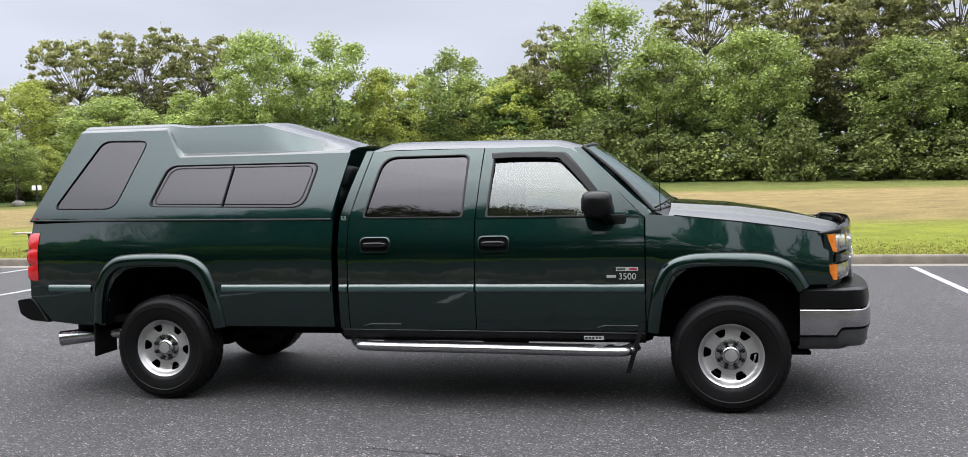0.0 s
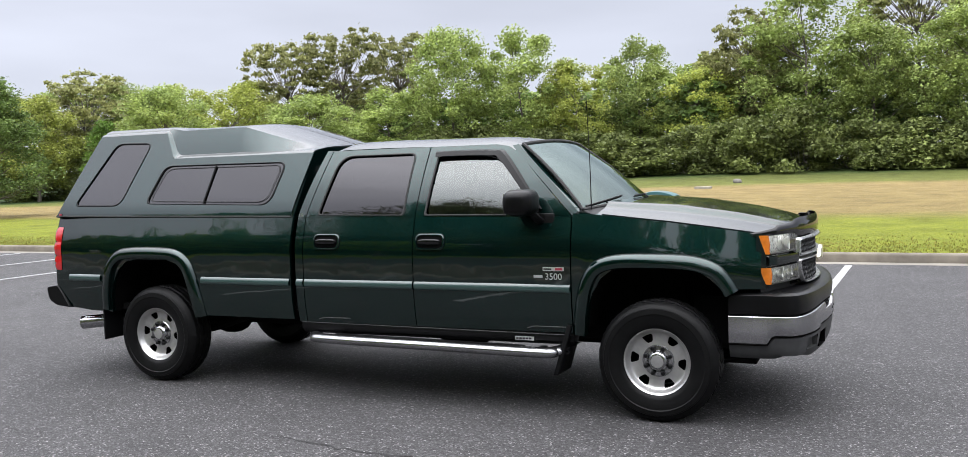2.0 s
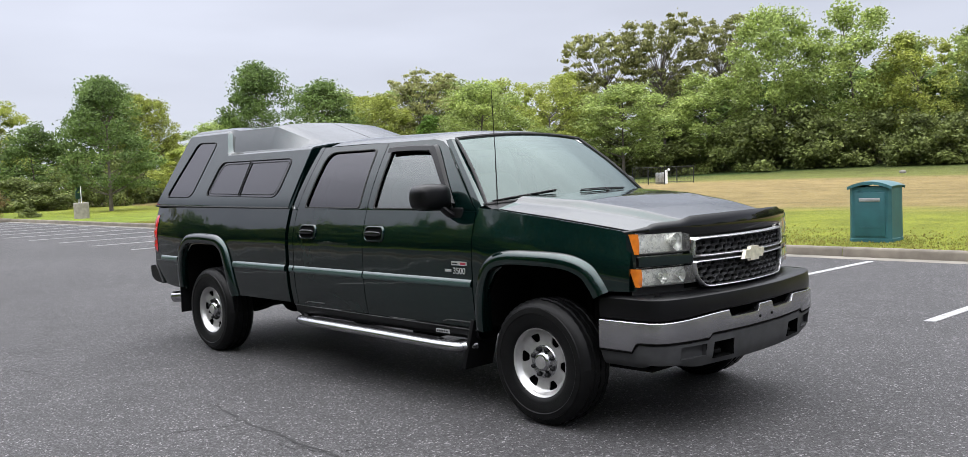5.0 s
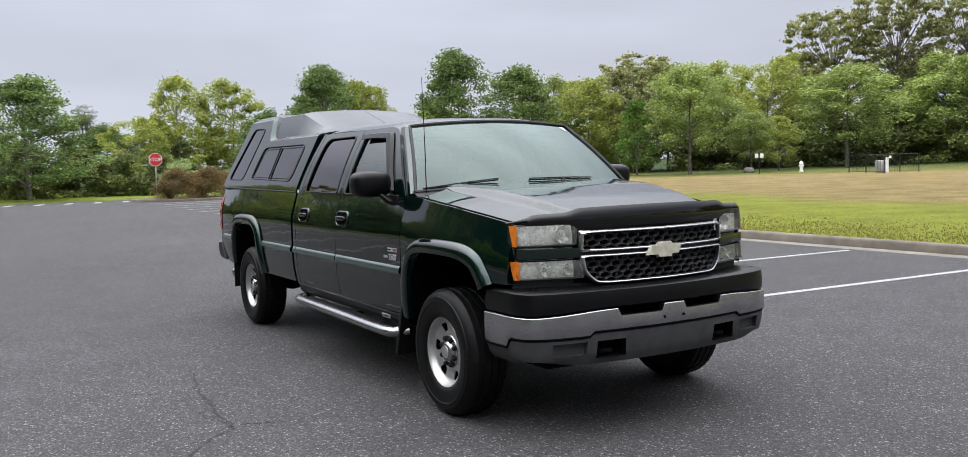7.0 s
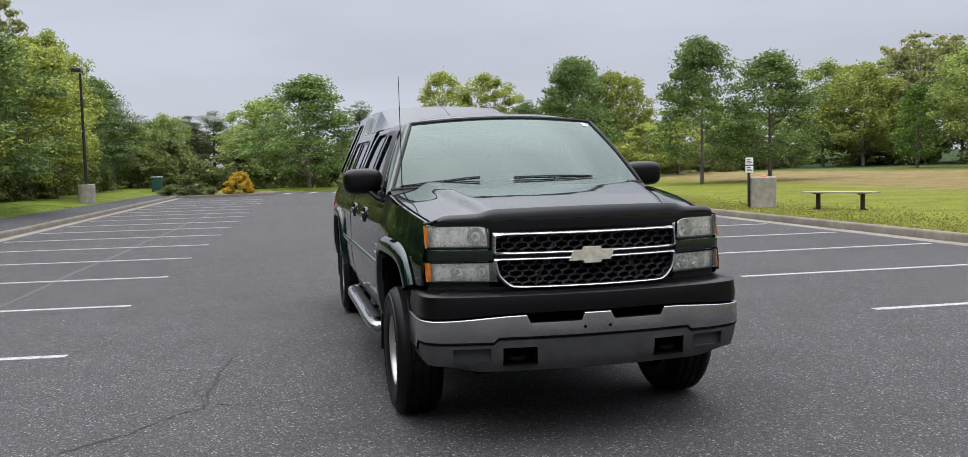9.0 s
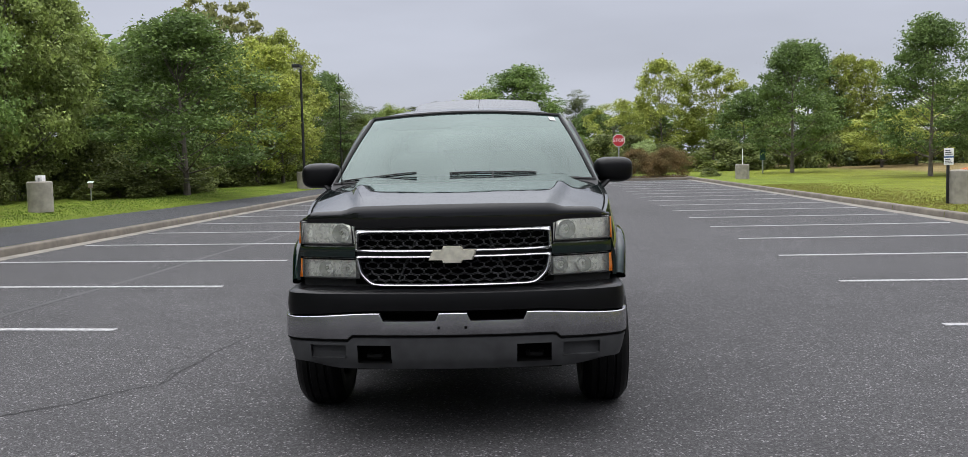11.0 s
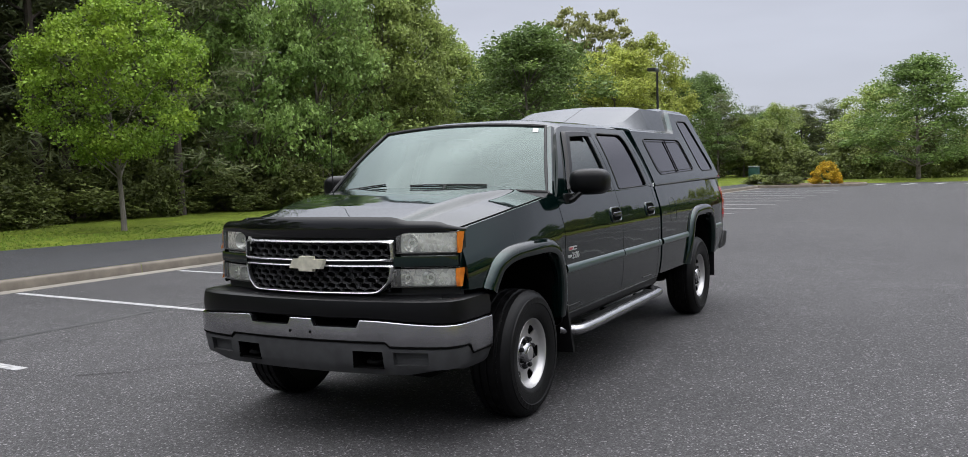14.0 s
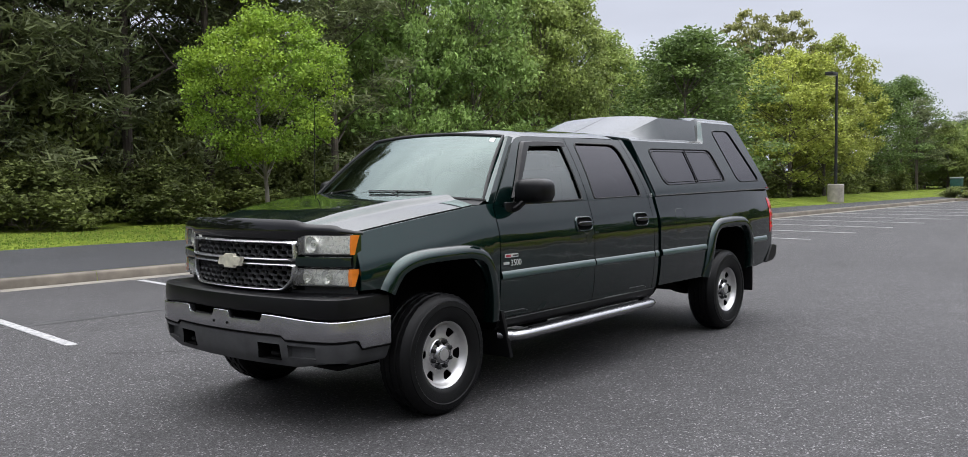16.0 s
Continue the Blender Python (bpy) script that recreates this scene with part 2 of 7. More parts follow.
def revolve(profile, axis="y", seg=48, close=False):
    """Profile of (radius, along) turned round an axis."""
    rows = []
    for k in range(seg):
        w = 2 * math.pi * k / seg
        c, s = math.cos(w), math.sin(w)
        rows.append([Vector((r * c, h, r * s)) if axis == "y" else Vector((r * c, r * s, h)) for r, h in profile])
    rows.append(rows[0])
    n = len(profile)
    verts = [v for r in rows[:-1] for v in r]
    faces = []
    for i in range(seg):
        i2 = (i + 1) % seg
        for j in range(n - 1):
            faces.append((i * n + j, i2 * n + j, i2 * n + j + 1, i * n + j + 1))
    return mesh_from(verts, faces)


def blob(c, r, e=0.5, nu=20, nv=12):
    """A rounded box: a superellipsoid."""
    def f(v, p):
        return math.copysign(abs(v) ** p, v)
    rows = []
    for i in range(nv + 1):
        ph = -math.pi / 2 + math.pi * i / nv
        row = []
        for j in range(nu):
            th = 2 * math.pi * j / nu
            row.append(Vector((c[0] + r[0] * f(math.cos(ph), e) * f(math.cos(th), e), c[1] + r[1] * f(math.cos(ph), e) * f(math.sin(th), e), c[2] + r[2] * f(math.sin(ph), e))))
        rows.append(row)
    return grid(rows, close=True)


def spline(points, per=6):
    """Catmull-Rom through points."""
    p = [Vector(q) for q in points]
    p = [2 * p[0] - p[1]] + p + [2 * p[-1] - p[-2]]
    out = []
    for i in range(1, len(p) - 2):
        for k in range(per):
            t = k / per
            out.append(0.5 * (2 * p[i] + (p[i + 1] - p[i - 1]) * t + (2 * p[i - 1] - 5 * p[i] + 4 * p[i + 1] - p[i + 2]) * t * t + (3 * p[i] - p[i - 1] - 3 * p[i + 1] + p[i + 2]) * t ** 3))
    out.append(p[-2])
    return out


def rounded(corners, radius, seg=5):
    """A polygon with rounded corners; radius may be a list."""
    out, n = [], len(corners)
    for i in range(n):
        p, a, b = Vector(corners[i]), Vector(corners[i - 1]), Vector(corners[(i + 1) % n])
        r = radius[i] if isinstance(radius, (list, tuple)) else radius
        da, db = (a - p), (b - p)
        r = min(r, da.length * 0.48, db.length * 0.48)
        s, e = p + da.normalized() * r, p + db.normalized() * r
        for k in range(seg + 1):
            t = k / seg
            out.append((1 - t) ** 2 * s + 2 * t * (1 - t) * p + t * t * e)
    return out


def cast(poly, c, w):
    """Where the ray from c at angle w meets a polygon round c."""
    d = Vector((math.cos(w), math.sin(w)))
    best = None
    for i in range(len(poly)):
        a, b = Vector(poly[i]), Vector(poly[(i + 1) % len(poly)])
        e = b - a
        den = d.x * e.y - d.y * e.x
        if abs(den) < 1e-12:
            continue
        q = a - c
        t = (q.x * e.y - q.y * e.x) / den
        s = (q.x * d.y - q.y * d.x) / den
        if t > 0 and -1e-6 <= s <= 1 + 1e-6 and (best is None or t > best):
            best = t
    return c + d * (best or 0)


def dense(poly, step=0.06):
    """The outline with points added along its long edges."""
    out = []
    for i in range(len(poly)):
        a, b = Vector(poly[i]), Vector(poly[(i + 1) % len(poly)])
        k = max(1, math.ceil((b - a).length / step))
        out += [a.lerp(b, j / k) for j in range(k)]
    return out


def ring(outer, inner, surf, flip=False, steps=1):
    """A panel with an opening: between two outlines, laid on a surface."""
    outer, inner = dense(outer), dense(inner)
    c = sum((Vector(p) for p in inner), Vector((0, 0))) / len(inner)
    ang = sorted({round(math.atan2(p[1] - c.y, p[0] - c.x), 5) for p in list(outer) + list(inner)})
    rows = []
    for s in range(steps + 1):
        row = []
        for w in ang:
            a, b = cast(inner, c, w), cast(outer, c, w)
            row.append(Vector(surf(*(a + (b - a) * s / steps))))
        rows.append(row)
    return grid(rows, flip=flip, close=True)


def pane(outline, surf, flip=False):
    """A filled outline on a surface, as rings round its middle."""
    c = sum((Vector(p) for p in outline), Vector((0, 0))) / len(outline)
    outline = dense(outline)
    rows = [[Vector(surf(*(c + (Vector(p) - c) * k))) for p in outline] for k in (0.0004, 0.15, 0.3, 0.45, 0.6, 0.75, 0.88, 1.0)]
    me = grid(rows, flip=flip, close=True)
    return me


def frame_loop(outer, inner, surf, depth, flip=False):
    """A raised frame between two outlines: face and both edges. surf(a, b, d) lies d proud."""
    c = sum((Vector(p) for p in inner), Vector((0, 0))) / len(inner)
    outer, inner = dense(outer), dense(inner)
    ang = sorted({round(math.atan2(p[1] - c.y, p[0] - c.x), 5) for p in list(outer) + list(inner)})
    steps = ((0, 0), (0.07, 0.55), (0.24, 0.9), (0.5, 1.0), (0.76, 0.9), (0.93, 0.55), (1, 0))
    rows = [[] for _ in steps]
    for w in ang:
        a, b = cast(inner, c, w), cast(outer, c, w)
        for row, (t, d) in zip(rows, steps):
            row.append(Vector(surf(*(a + (b - a) * t), depth * d)))
    return grid(rows, flip=flip, close=True)


def interp(tab, v):
    return float(np.interp(v, [a for a, _ in tab], [b for _, b in tab]))


def smooth(a, b, v):
    t = min(1, max(0, (v - a) / (b - a)))
    return t * t * (3 - 2 * t)


def words(text, size, depth=0.002):
    """Lettering as a mesh lying in x-z, facing -y."""
    cu = bpy.data.curves.new("lettering", "FONT")
    cu.body, cu.size, cu.extrude, cu.align_x, cu.align_y = text, size, depth, "CENTER", "CENTER"
    ob = bpy.data.objects.new("lettering", cu)
    me = bpy.data.meshes.new_from_object(ob)
    bpy.data.objects.remove(ob)
    me.transform(Matrix.Rotation(radians(90), 4, "X"))
    return me


# ---- the pickup truck: nose to +x, standing on its four wheels ----
truck = thing("pickup_truck", "dark green crew-cab pickup truck parked on grey asphalt", "pickup truck")


def half_width(x, z):
    top = interp([(1.55, 0), (1.74, 0.014), (2.2, 0.067), (2.5, 0.110), (2.85, 0.165)], x)
    q = max(0, z - 1.09 + top)
    shoulder = 0.30 * (q * q / 0.24 if q < 0.12 else q - 0.06)
    w = 1.005 - shoulder - 0.40 * max(0, 0.85 - z) ** 2
    if x > 1.9:
        w -= 0.105 * ((x - 1.9) / 0.93) ** 2
    if x < -2.5:
        w -= 0.03 * ((-2.5 - x) / 0.75) ** 2
    return w


def strip_panel(xs, low, high, side, rows=16, lip=0.0):
    out = []
    for x in xs:
        a, b = low(x), high(x)
        col = []
        for j in range(rows + 1):
            z = a + (b - a) * j / rows
            col.append(Vector((x, side * half_width(x, z), z)))
        if lip:
            col.append(Vector((x, side * (half_width(x, b) - lip), b + 0.004)))
        out.append(col)
    return grid(out, flip=side < 0)


def span(a, b, n):
    return [a + (b - a) * i / n for i in range(n + 1)]


def cab_side(side):
    def at(x, z):
        u = max(0, z - 1.36)
        return (x, side * (0.944 - 0.29 * u - 0.266 * u * u), z)
    return at


def proud(f, side, k=1.0):
    def g(x, z, d=0.0):
        p = f(x, z)
        return (p[0], p[1] + side * d * 0.92 * k, p[2] + d * 0.39 * k)
    return g


ARCH_F = [(1.625, 0.57), (1.65, 0.70), (1.70, 0.84), (1.76, 0.94), (1.84, 1.0), (1.95, 1.02), (2.28, 1.02), (2.40, 0.99), (2.47, 0.94), (2.53, 0.88)]
ARCH_R = [(-2.61, 0.57), (-2.59, 0.70), (-2.55, 0.84), (-2.49, 0.94), (-2.40, 1.01), (-2.30, 1.03), (-1.97, 1.03), (-1.86, 1.0), (-1.78, 0.92), (-1.73, 0.80), (-1.69, 0.68), (-1.665, 0.57)]


def seam(x):
    return interp([(1.55, 1.372), (1.74, 1.358), (2.2, 1.305), (2.5, 1.262), (2.75, 1.222), (2.85, 1.20)], x)


def bed_low(x):
    if -2.61 <= x <= -1.665:
        return interp(ARCH_R, x)
    return 0.575 if x > -2.61 else interp([(-3.26, 0.70), (-3.1, 0.60), (-2.85, 0.575)], x)


def fender_low(x):
    if x < 1.625:
        return 0.56
    return interp(ARCH_F, x) if x < 2.53 else 0.88


def belt(x):
    return 1.362 - 0.008 * x


for side in (-1, 1):
    # bed side
    xs = span(-3.255, -2.61, 10) + [a for a, _ in ARCH_R][1:-1] + span(-2.3, -1.97, 6)[1:-1] + span(-1.665, -0.722, 12)
    xs = sorted(set(round(v, 4) for v in xs))
    bed = part("bed_side", strip_panel(xs, bed_low, lambda x: 1.368 - 0.010 * (x + 0.72), side, 18, 0.05), M_PAINT, truck, thick=0.03)
    # front fender
    xs = span(1.558, 1.625, 3) + [a for a, _ in ARCH_F][1:-1] + span(1.95, 2.28, 6)[1:-1] + span(2.53, 2.772, 10)
    xs = sorted(set(round(v, 4) for v in xs))
    fender = part("front_fender", strip_panel(xs, fender_low, seam, side, 18, 0.03), M_PAINT, truck, thick=0.02)
    # wheel liners
    for arch, name in ((ARCH_F, "front"), (ARCH_R, "rear")):
        rows = [[Vector((x, side * (half_width(x, z) - 0.03 - d), z + 0.01 * (d > 0))) for x, z in arch] for d in (0, 0.2, 0.42)]
        back = [[Vector((x, side * (half_width(x, 0.9) - 0.45), z)) for x, _ in arch] for z in (0.45,)] + [rows[2]]
        part("wheel_liner", join(grid(rows), grid(back)), M_DARK, truck)
    # fender flares
    for pts in (
        [(1.55, 0.56, 1.645), (1.575, 0.74, 1.668), (1.615, 0.915, 1.725), (1.695, 1.04, 1.80), (1.85, 1.098, 1.90), (2.10, 1.106, 2.10), (2.36, 1.092, 2.30), (2.52, 1.035, 2.42), (2.60, 0.945, 2.50), (2.64, 0.875, 2.545)],
        [(-2.705, 0.60, -2.60), (-2.68, 0.78, -2.575), (-2.625, 0.98, -2.51), (-2.50, 1.10, -2.40), (-2.34, 1.13, -2.30), (-2.08, 1.133, -2.08), (-1.86, 1.115, -1.90), (-1.73, 1.04, -1.81), (-1.665, 0.92, -1.765), (-1.615, 0.74, -1.715), (-1.59, 0.57, -1.69)],
    ):
        outer = spline([(x, z, 0) for x, z, _ in pts], 4)
        mid = sum((p.x for p in outer)) / len(outer)
        rows = []
        for i, p in enumerate(outer):
            d = (outer[min(i + 1, len(outer) - 1)] - outer[max(i - 1, 0)]).normalized()
            nrm = Vector((d.y, -d.x, 0))
            row = []
            for inw, prd in ((0.0, 0.0), (0.008, 0.020), (0.030, 0.036), (0.062, 0.040), (0.088, 0.034), (0.094, 0.02), (0.094, -0.05)):
                q = p + nrm * inw
                row.append(Vector((q.x, side * (half_width(q.x, q.y) + prd), q.y)))
            rows.append(row)
        part("fender_flare", grid(rows, flip=side < 0), M_PAINT, truck, "smooth painted wheel-arch flare")
    # doors
    surf = cab_side(side)
    for name, x0, x1, top, win, rad in (
        ("rear_door", -0.597, 0.349, [(-0.597, 1.364), (0.349, 1.357), (0.392, 1.868), (-0.455, 1.868)],
         [(-0.495, 1.376), (0.258, 1.368), (0.288, 1.826), (-0.372, 1.826)], [0.03, 0.03, 0.05, 0.11]),
        ("front_door", 0.356, 1.549, [(0.356, 1.357), (1.549, 1.352), (1.11, 1.80), (1.03, 1.848), (0.93, 1.866), (0.40, 1.868)],
         [(0.428, 1.366), (1.33, 1.362), (1.0, 1.745), (0.90, 1.785), (0.474, 1.808)], [0.02, 0.03, 0.08, 0.10, 0.03]),
    ):
        inner = rounded(win, rad)
        lower = strip_panel(span(x0, x1, 14), lambda x: 0.562, belt, side, 14)
        upper = ring(top, inner, surf, flip=side < 0, steps=5)
        door = part(name, lower, M_PAINT, truck, "glossy green door panel", thick=0.025)
        part("window_frame", upper, M_PAINT, door, thick=0.025)
        c = sum((Vector(p) for p in inner), Vector((0, 0))) / len(inner)
        small = [c + (Vector(p) - c) * 0.965 for p in inner]
        part("window_seal", frame_loop([c + (Vector(p) - c) * 1.012 for p in inner], small, proud(surf, side), 0.006, flip=side < 0), M_GAP, door)
        inset = proud(surf, side)
        pane_ob = part("window_glass", pane([c + (Vector(p) - c) * 0.99 for p in inner], lambda x, z: inset(x, z, -0.012), flip=side < 0), M_TINT if name == "rear_door" else M_DOORGLASS, door,
                       "dark tinted privacy glass" if name == "rear_door" else "lightly tinted door glass")
        if name == "front_door":
            vis = [(0.455, 1.826), (0.60, 1.829), (0.92, 1.822), (1.04, 1.775), (1.335, 1.40)]
            vin = [(0.465, 1.778), (0.60, 1.783), (0.89, 1.775), (0.99, 1.735), (1.30, 1.39)]
            a, b = spline([(x, z, 0) for x, z in vis], 5), spline([(x, z, 0) for x, z in vin], 5)
            pr = proud(surf, side)
            part("rain_guard", grid([[Vector(pr(p.x, p.y, 0.004)) for p in a], [Vector(pr(p.x * 0.7 + q.x * 0.3, p.y * 0.7 + q.y * 0.3, 0.024)) for p, q in zip(a, b)], [Vector(pr(q.x, q.y, 0.026)) for q in b]], flip=side > 0), M_PAD, door, "smoked window deflector", thick=0.003)
        # handle
        hx, hz = (-0.388 if name == "rear_door" else 0.492), 1.18
        hs = lambda x, z, d=0.0: (x, side * (half_width(x, z) + d), z)
        plate = rounded([(hx - 0.118, hz - 0.060), (hx + 0.118, hz - 0.060), (hx + 0.118, hz + 0.060), (hx - 0.118, hz + 0.060)], 0.050)
        hole = rounded([(hx - 0.100, hz - 0.044), (hx + 0.100, hz - 0.044), (hx + 0.100, hz + 0.044), (hx - 0.100, hz + 0.044)], 0.038)
        handle = part("door_handle", frame_loop(plate, hole, hs, 0.012, flip=side < 0), M_PAINT, door, "pull handle in a dark recess with painted rim")
        # flat black sheet in place of the pocket's shade
        part("recess", pane(hole, lambda x, z: hs(x, z, 0.003), flip=side < 0), M_DARK, handle)
        part("pull_bar", blob((hx, side * (half_width(hx, hz) + 0.012), hz + 0.002), (0.094, 0.016, 0.019), 0.55, 16, 8), M_SHIELD, handle)
        # door-edge guard at the sill
        gx = -0.44 if name == "rear_door" else 1.27
        a = [(gx - 0.05, 0.585), (gx, 0.60), (gx + 0.23, 0.60)]
        part("sill_guard", tube([Vector((x, side * (half_width(x, z) + 0.002), z)) for x, z in a], 0.004, 6), M_VALANCE, door, "thin grey strip")
    # cab rear corner pillar
    low = strip_panel(span(-0.672, -0.604, 3), lambda x: 0.562, lambda x: 1.364, side, 14)
    rows = []
    for k in range(9):
        z = 1.364 + (1.872 - 1.364) * k / 8
        xa = -0.672 + 0.16 * (k / 8) ** 1.1
        xb = -0.604 + 0.142 * k / 8
        rows.append([Vector(surf(xa + (xb - xa) * j / 3, z)) for j in range(4)])
    corner = part("cab_corner", low, M_PAINT, truck, thick=0.02)
    part("upper_pillar", grid(rows, flip=side > 0), M_PAINT, corner, thick=0.02)
    badge = words("LS", 0.042)
    badge.transform(Matrix.Translation((0, 0, 0)) if side < 0 else Matrix.Rotation(math.pi, 4, "Z"))
    badge.transform(Matrix.Translation((-0.632, side * 0.955, 1.378)))
    part("trim_badge", badge, M_BADGE, truck, "small silver badge reading LS")
    # side mouldings
    for x0, x1 in ((-3.08, -2.70), (-1.60, -0.735), (-0.668, -0.606), (-0.592, 0.345), (0.36, 1.545)):
        rows = [[Vector((x, side * (half_width(x, z) + d), z)) for z, d in ((0.835, 0.0), (0.842, 0.010), (0.856, 0.015), (0.872, 0.013), (0.888, 0.006), (0.893, 0.0))] for x in span(x0, x1, 8)]
        part("side_moulding", grid(rows, flip=side < 0), M_STRIP, truck, "body-coloured rub strip with sky sheen in its colour")
    # painted rocker below the doors, given black for the shade there
    rows = [[Vector((x, side * y, z)) for y, z in ((0.962, 0.556), (0.966, 0.545), (0.955, 0.50), (0.92, 0.470), (0.80, 0.468))] for x in span(-0.66, 1.55, 8)]
    part("rocker_panel", grid(rows, flip=side < 0), M_BLACK, truck, "lower sill panel, blackened for the shade below the doors")
    part("sill_strip", tube([Vector((x, side * 0.968, 0.553 - 0.006 * x)) for x in span(-0.66, 1.54, 6)], 0.004, 6), M_VALANCE, truck, "thin grey pinch seam")
    # running board
    pts = spline([(-0.575, side * 0.90, 0.462), (-0.515, side * 0.975, 0.452), (-0.40, side * 1.03, 0.447), (0.5, side * 1.035, 0.438), (1.30, side * 1.03, 0.428), (1.42, side * 0.985, 0.430), (1.47, side * 0.91, 0.438)], 5)
    board = part("running_board", tube(pts, 0.050, 18, flat=0.74), M_STEP, truck, "oval chrome side step bar")
    pad = boxm(-0.34, 1.20, min(side * 0.965, side * 1.056), max(side * 0.965, side * 1.056), 0.452, 0.479, bevel=0.010)
    for v in pad.vertices:
        v.co.z -= 0.011 * v.co.x
    part("step_pad", pad, M_BLACK, board, "ribbed black tread pad")
    for x in (-0.32, 0.5, 1.3):
        part("bracket", boxm(x - 0.025, x + 0.025, min(side * 0.86, side * 0.99), max(side * 0.86, side * 0.99), 0.42, 0.445, bevel=0.004), M_UNDER, board)
    if side < 0:
        plate = part("maker_plate", boxm(1.12, 1.26, -0.966, -0.958, 0.495, 0.522, bevel=0.002), M_BADGE, truck, "small grey plate with illegible lettering")
        for k in range(5):
            part("bar", boxm(1.13 + k * 0.024, 1.146 + k * 0.024, -0.9675, -0.965, 0.503, 0.514), M_BLACK, plate)
    # front door badges
    bx = 1.40
    y = half_width(bx, 1.0)
    plate = part("engine_badge", boxm(1.355, 1.505, side * (y + 0.002) - 0.003, side * (y + 0.002) + 0.003, 0.985, 1.012, bevel=0.002), M_BADGE, truck, "silver and red engine badge")
    part("red_field", boxm(1.445, 1.497, side * (y + 0.006) - 0.001, side * (y + 0.006) + 0.001, 0.991, 1.006), M_BADGERED, plate)
    part("bar", boxm(1.362, 1.418, side * (y + 0.006) - 0.001, side * (y + 0.006) + 0.001, 0.994, 1.003), M_BLACK, plate)
    num = words("3500", 0.062)
    if side > 0:
        num.transform(Matrix.Rotation(math.pi, 4, "Z"))
    num.transform(Matrix.Translation((1.43 if side < 0 else 1.38, side * (y + 0.003), 0.945)))
    part("model_badge", num, M_BADGE, truck, "silver badge reading 3500")
    mk = 1.32 if side < 0 else 1.49
    part("marque_mark", boxm(mk - 0.032, mk + 0.032, side * (y + 0.003) - 0.003, side * (y + 0.003) + 0.003, 0.938, 0.956, bevel=0.002), M_BADGE, truck)
    # mirror
    mirror = part("door_mirror", blob((1.235, side * 1.070, 1.452), (0.106, 0.140, 0.092), 0.60, 24, 14), M_PAD, truck, "black plastic folding door mirror")
    part("mirror_arm", tube([(1.325, side * 0.925, 1.315), (1.315, side * 0.975, 1.335), (1.285, side * 1.035, 1.395)], [0.045, 0.04, 0.035], 10, flat=0.6), M_PAD, mirror)
    part("mirror_foot", boxm(1.27, 1.43, side * 0.938 - 0.02, side * 0.938 + 0.02, 1.285, 1.375, bevel=0.018), M_BLACK, mirror)
    part("mirror_glass", boxm(1.147, 1.152, side * 1.070 - 0.10, side * 1.070 + 0.10, 1.385, 1.52, bevel=0.002), M_CHROME, mirror)
    # A-pillar
    rows = []
    for k in range(11):
        t = k / 10
        a = Vector((1.615 - 0.50 * t, side * (0.905 - 0.215 * t), 1.392 + 0.462 * t))
        b = Vector((1.552 - 0.505 * t, side * (0.940 - 0.212 * t), 1.356 + 0.496 * t))
        m = (a + b) / 2 + Vector((0.012, side * 0.012, 0.008))
        rows.append([a, a * 0.7 + m * 0.3, m, b * 0.7 + m * 0.3, b])
    part("a_pillar", grid(rows, flip=side < 0), M_PAINT, truck)
    # mud flaps
    flap = boxm(1.50, 1.535, side * 0.87 - 0.13, side * 0.87 + 0.13, 0.27, 0.62, bevel=0.006)
    for v in flap.vertices:
        v.co.x -= 0.30 * (0.62 - v.co.z) - 0.02 + 0.06 * max(0, abs(v.co.y) - 0.9)
    part("mud_flap", flap, M_BLACK, truck, "black moulded mud flap")
    part("mud_flap", boxm(-2.70, -2.685, side * 0.86 - 0.14, side * 0.86 + 0.14, 0.33, 0.66, bevel=0.006), M_BLACK, truck)
    # tail light
    rows = []
    for k in range(25):
        z = 0.925 + 0.375 * k / 24
        bulge = 0.004 + 0.020 * abs(math.sin(3 * math.pi * k / 24)) ** 0.6
        rows.append([Vector((-3.175, side * (half_width(-3.175, z) + 0.004), z)), Vector((-3.235, side * (half_width(-3.23, z) + bulge * 0.6), z)), Vector((-3.262 - bulge, side * (half_width(-3.26, z) - 0.012), z)), Vector((-3.280 - bulge, side * (half_width(-3.26, z) - 0.07), z)), Vector((-3.27, side * (half_width(-3.26, z) - 0.17), z))])
    lamp = part("tail_light", grid(rows, flip=side < 0), M_RED, truck, "tall red tail lamp")
    part("reversing_lens", boxm(-3.292, -3.28, side * 0.87 - 0.045, side * 0.87 + 0.045, 1.06, 1.14, bevel=0.004), M_LENS, lamp)
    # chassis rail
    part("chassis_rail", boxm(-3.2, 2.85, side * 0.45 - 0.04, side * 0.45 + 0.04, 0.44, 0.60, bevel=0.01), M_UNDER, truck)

# fuel flap on the driver's side
fs = lambda x, z, d=0.0: (x, half_width(x, z) + d, z)
o = rounded([(-1.20, 1.02), (-1.01, 1.02), (-1.01, 1.25), (-1.20, 1.25)], 0.07)
c0 = Vector((-1.105, 1.135))
part("fuel_flap", frame_loop(o, [c0 + (p - c0) * 0.94 for p in o], fs, 0.002), M_PAINT, truck)

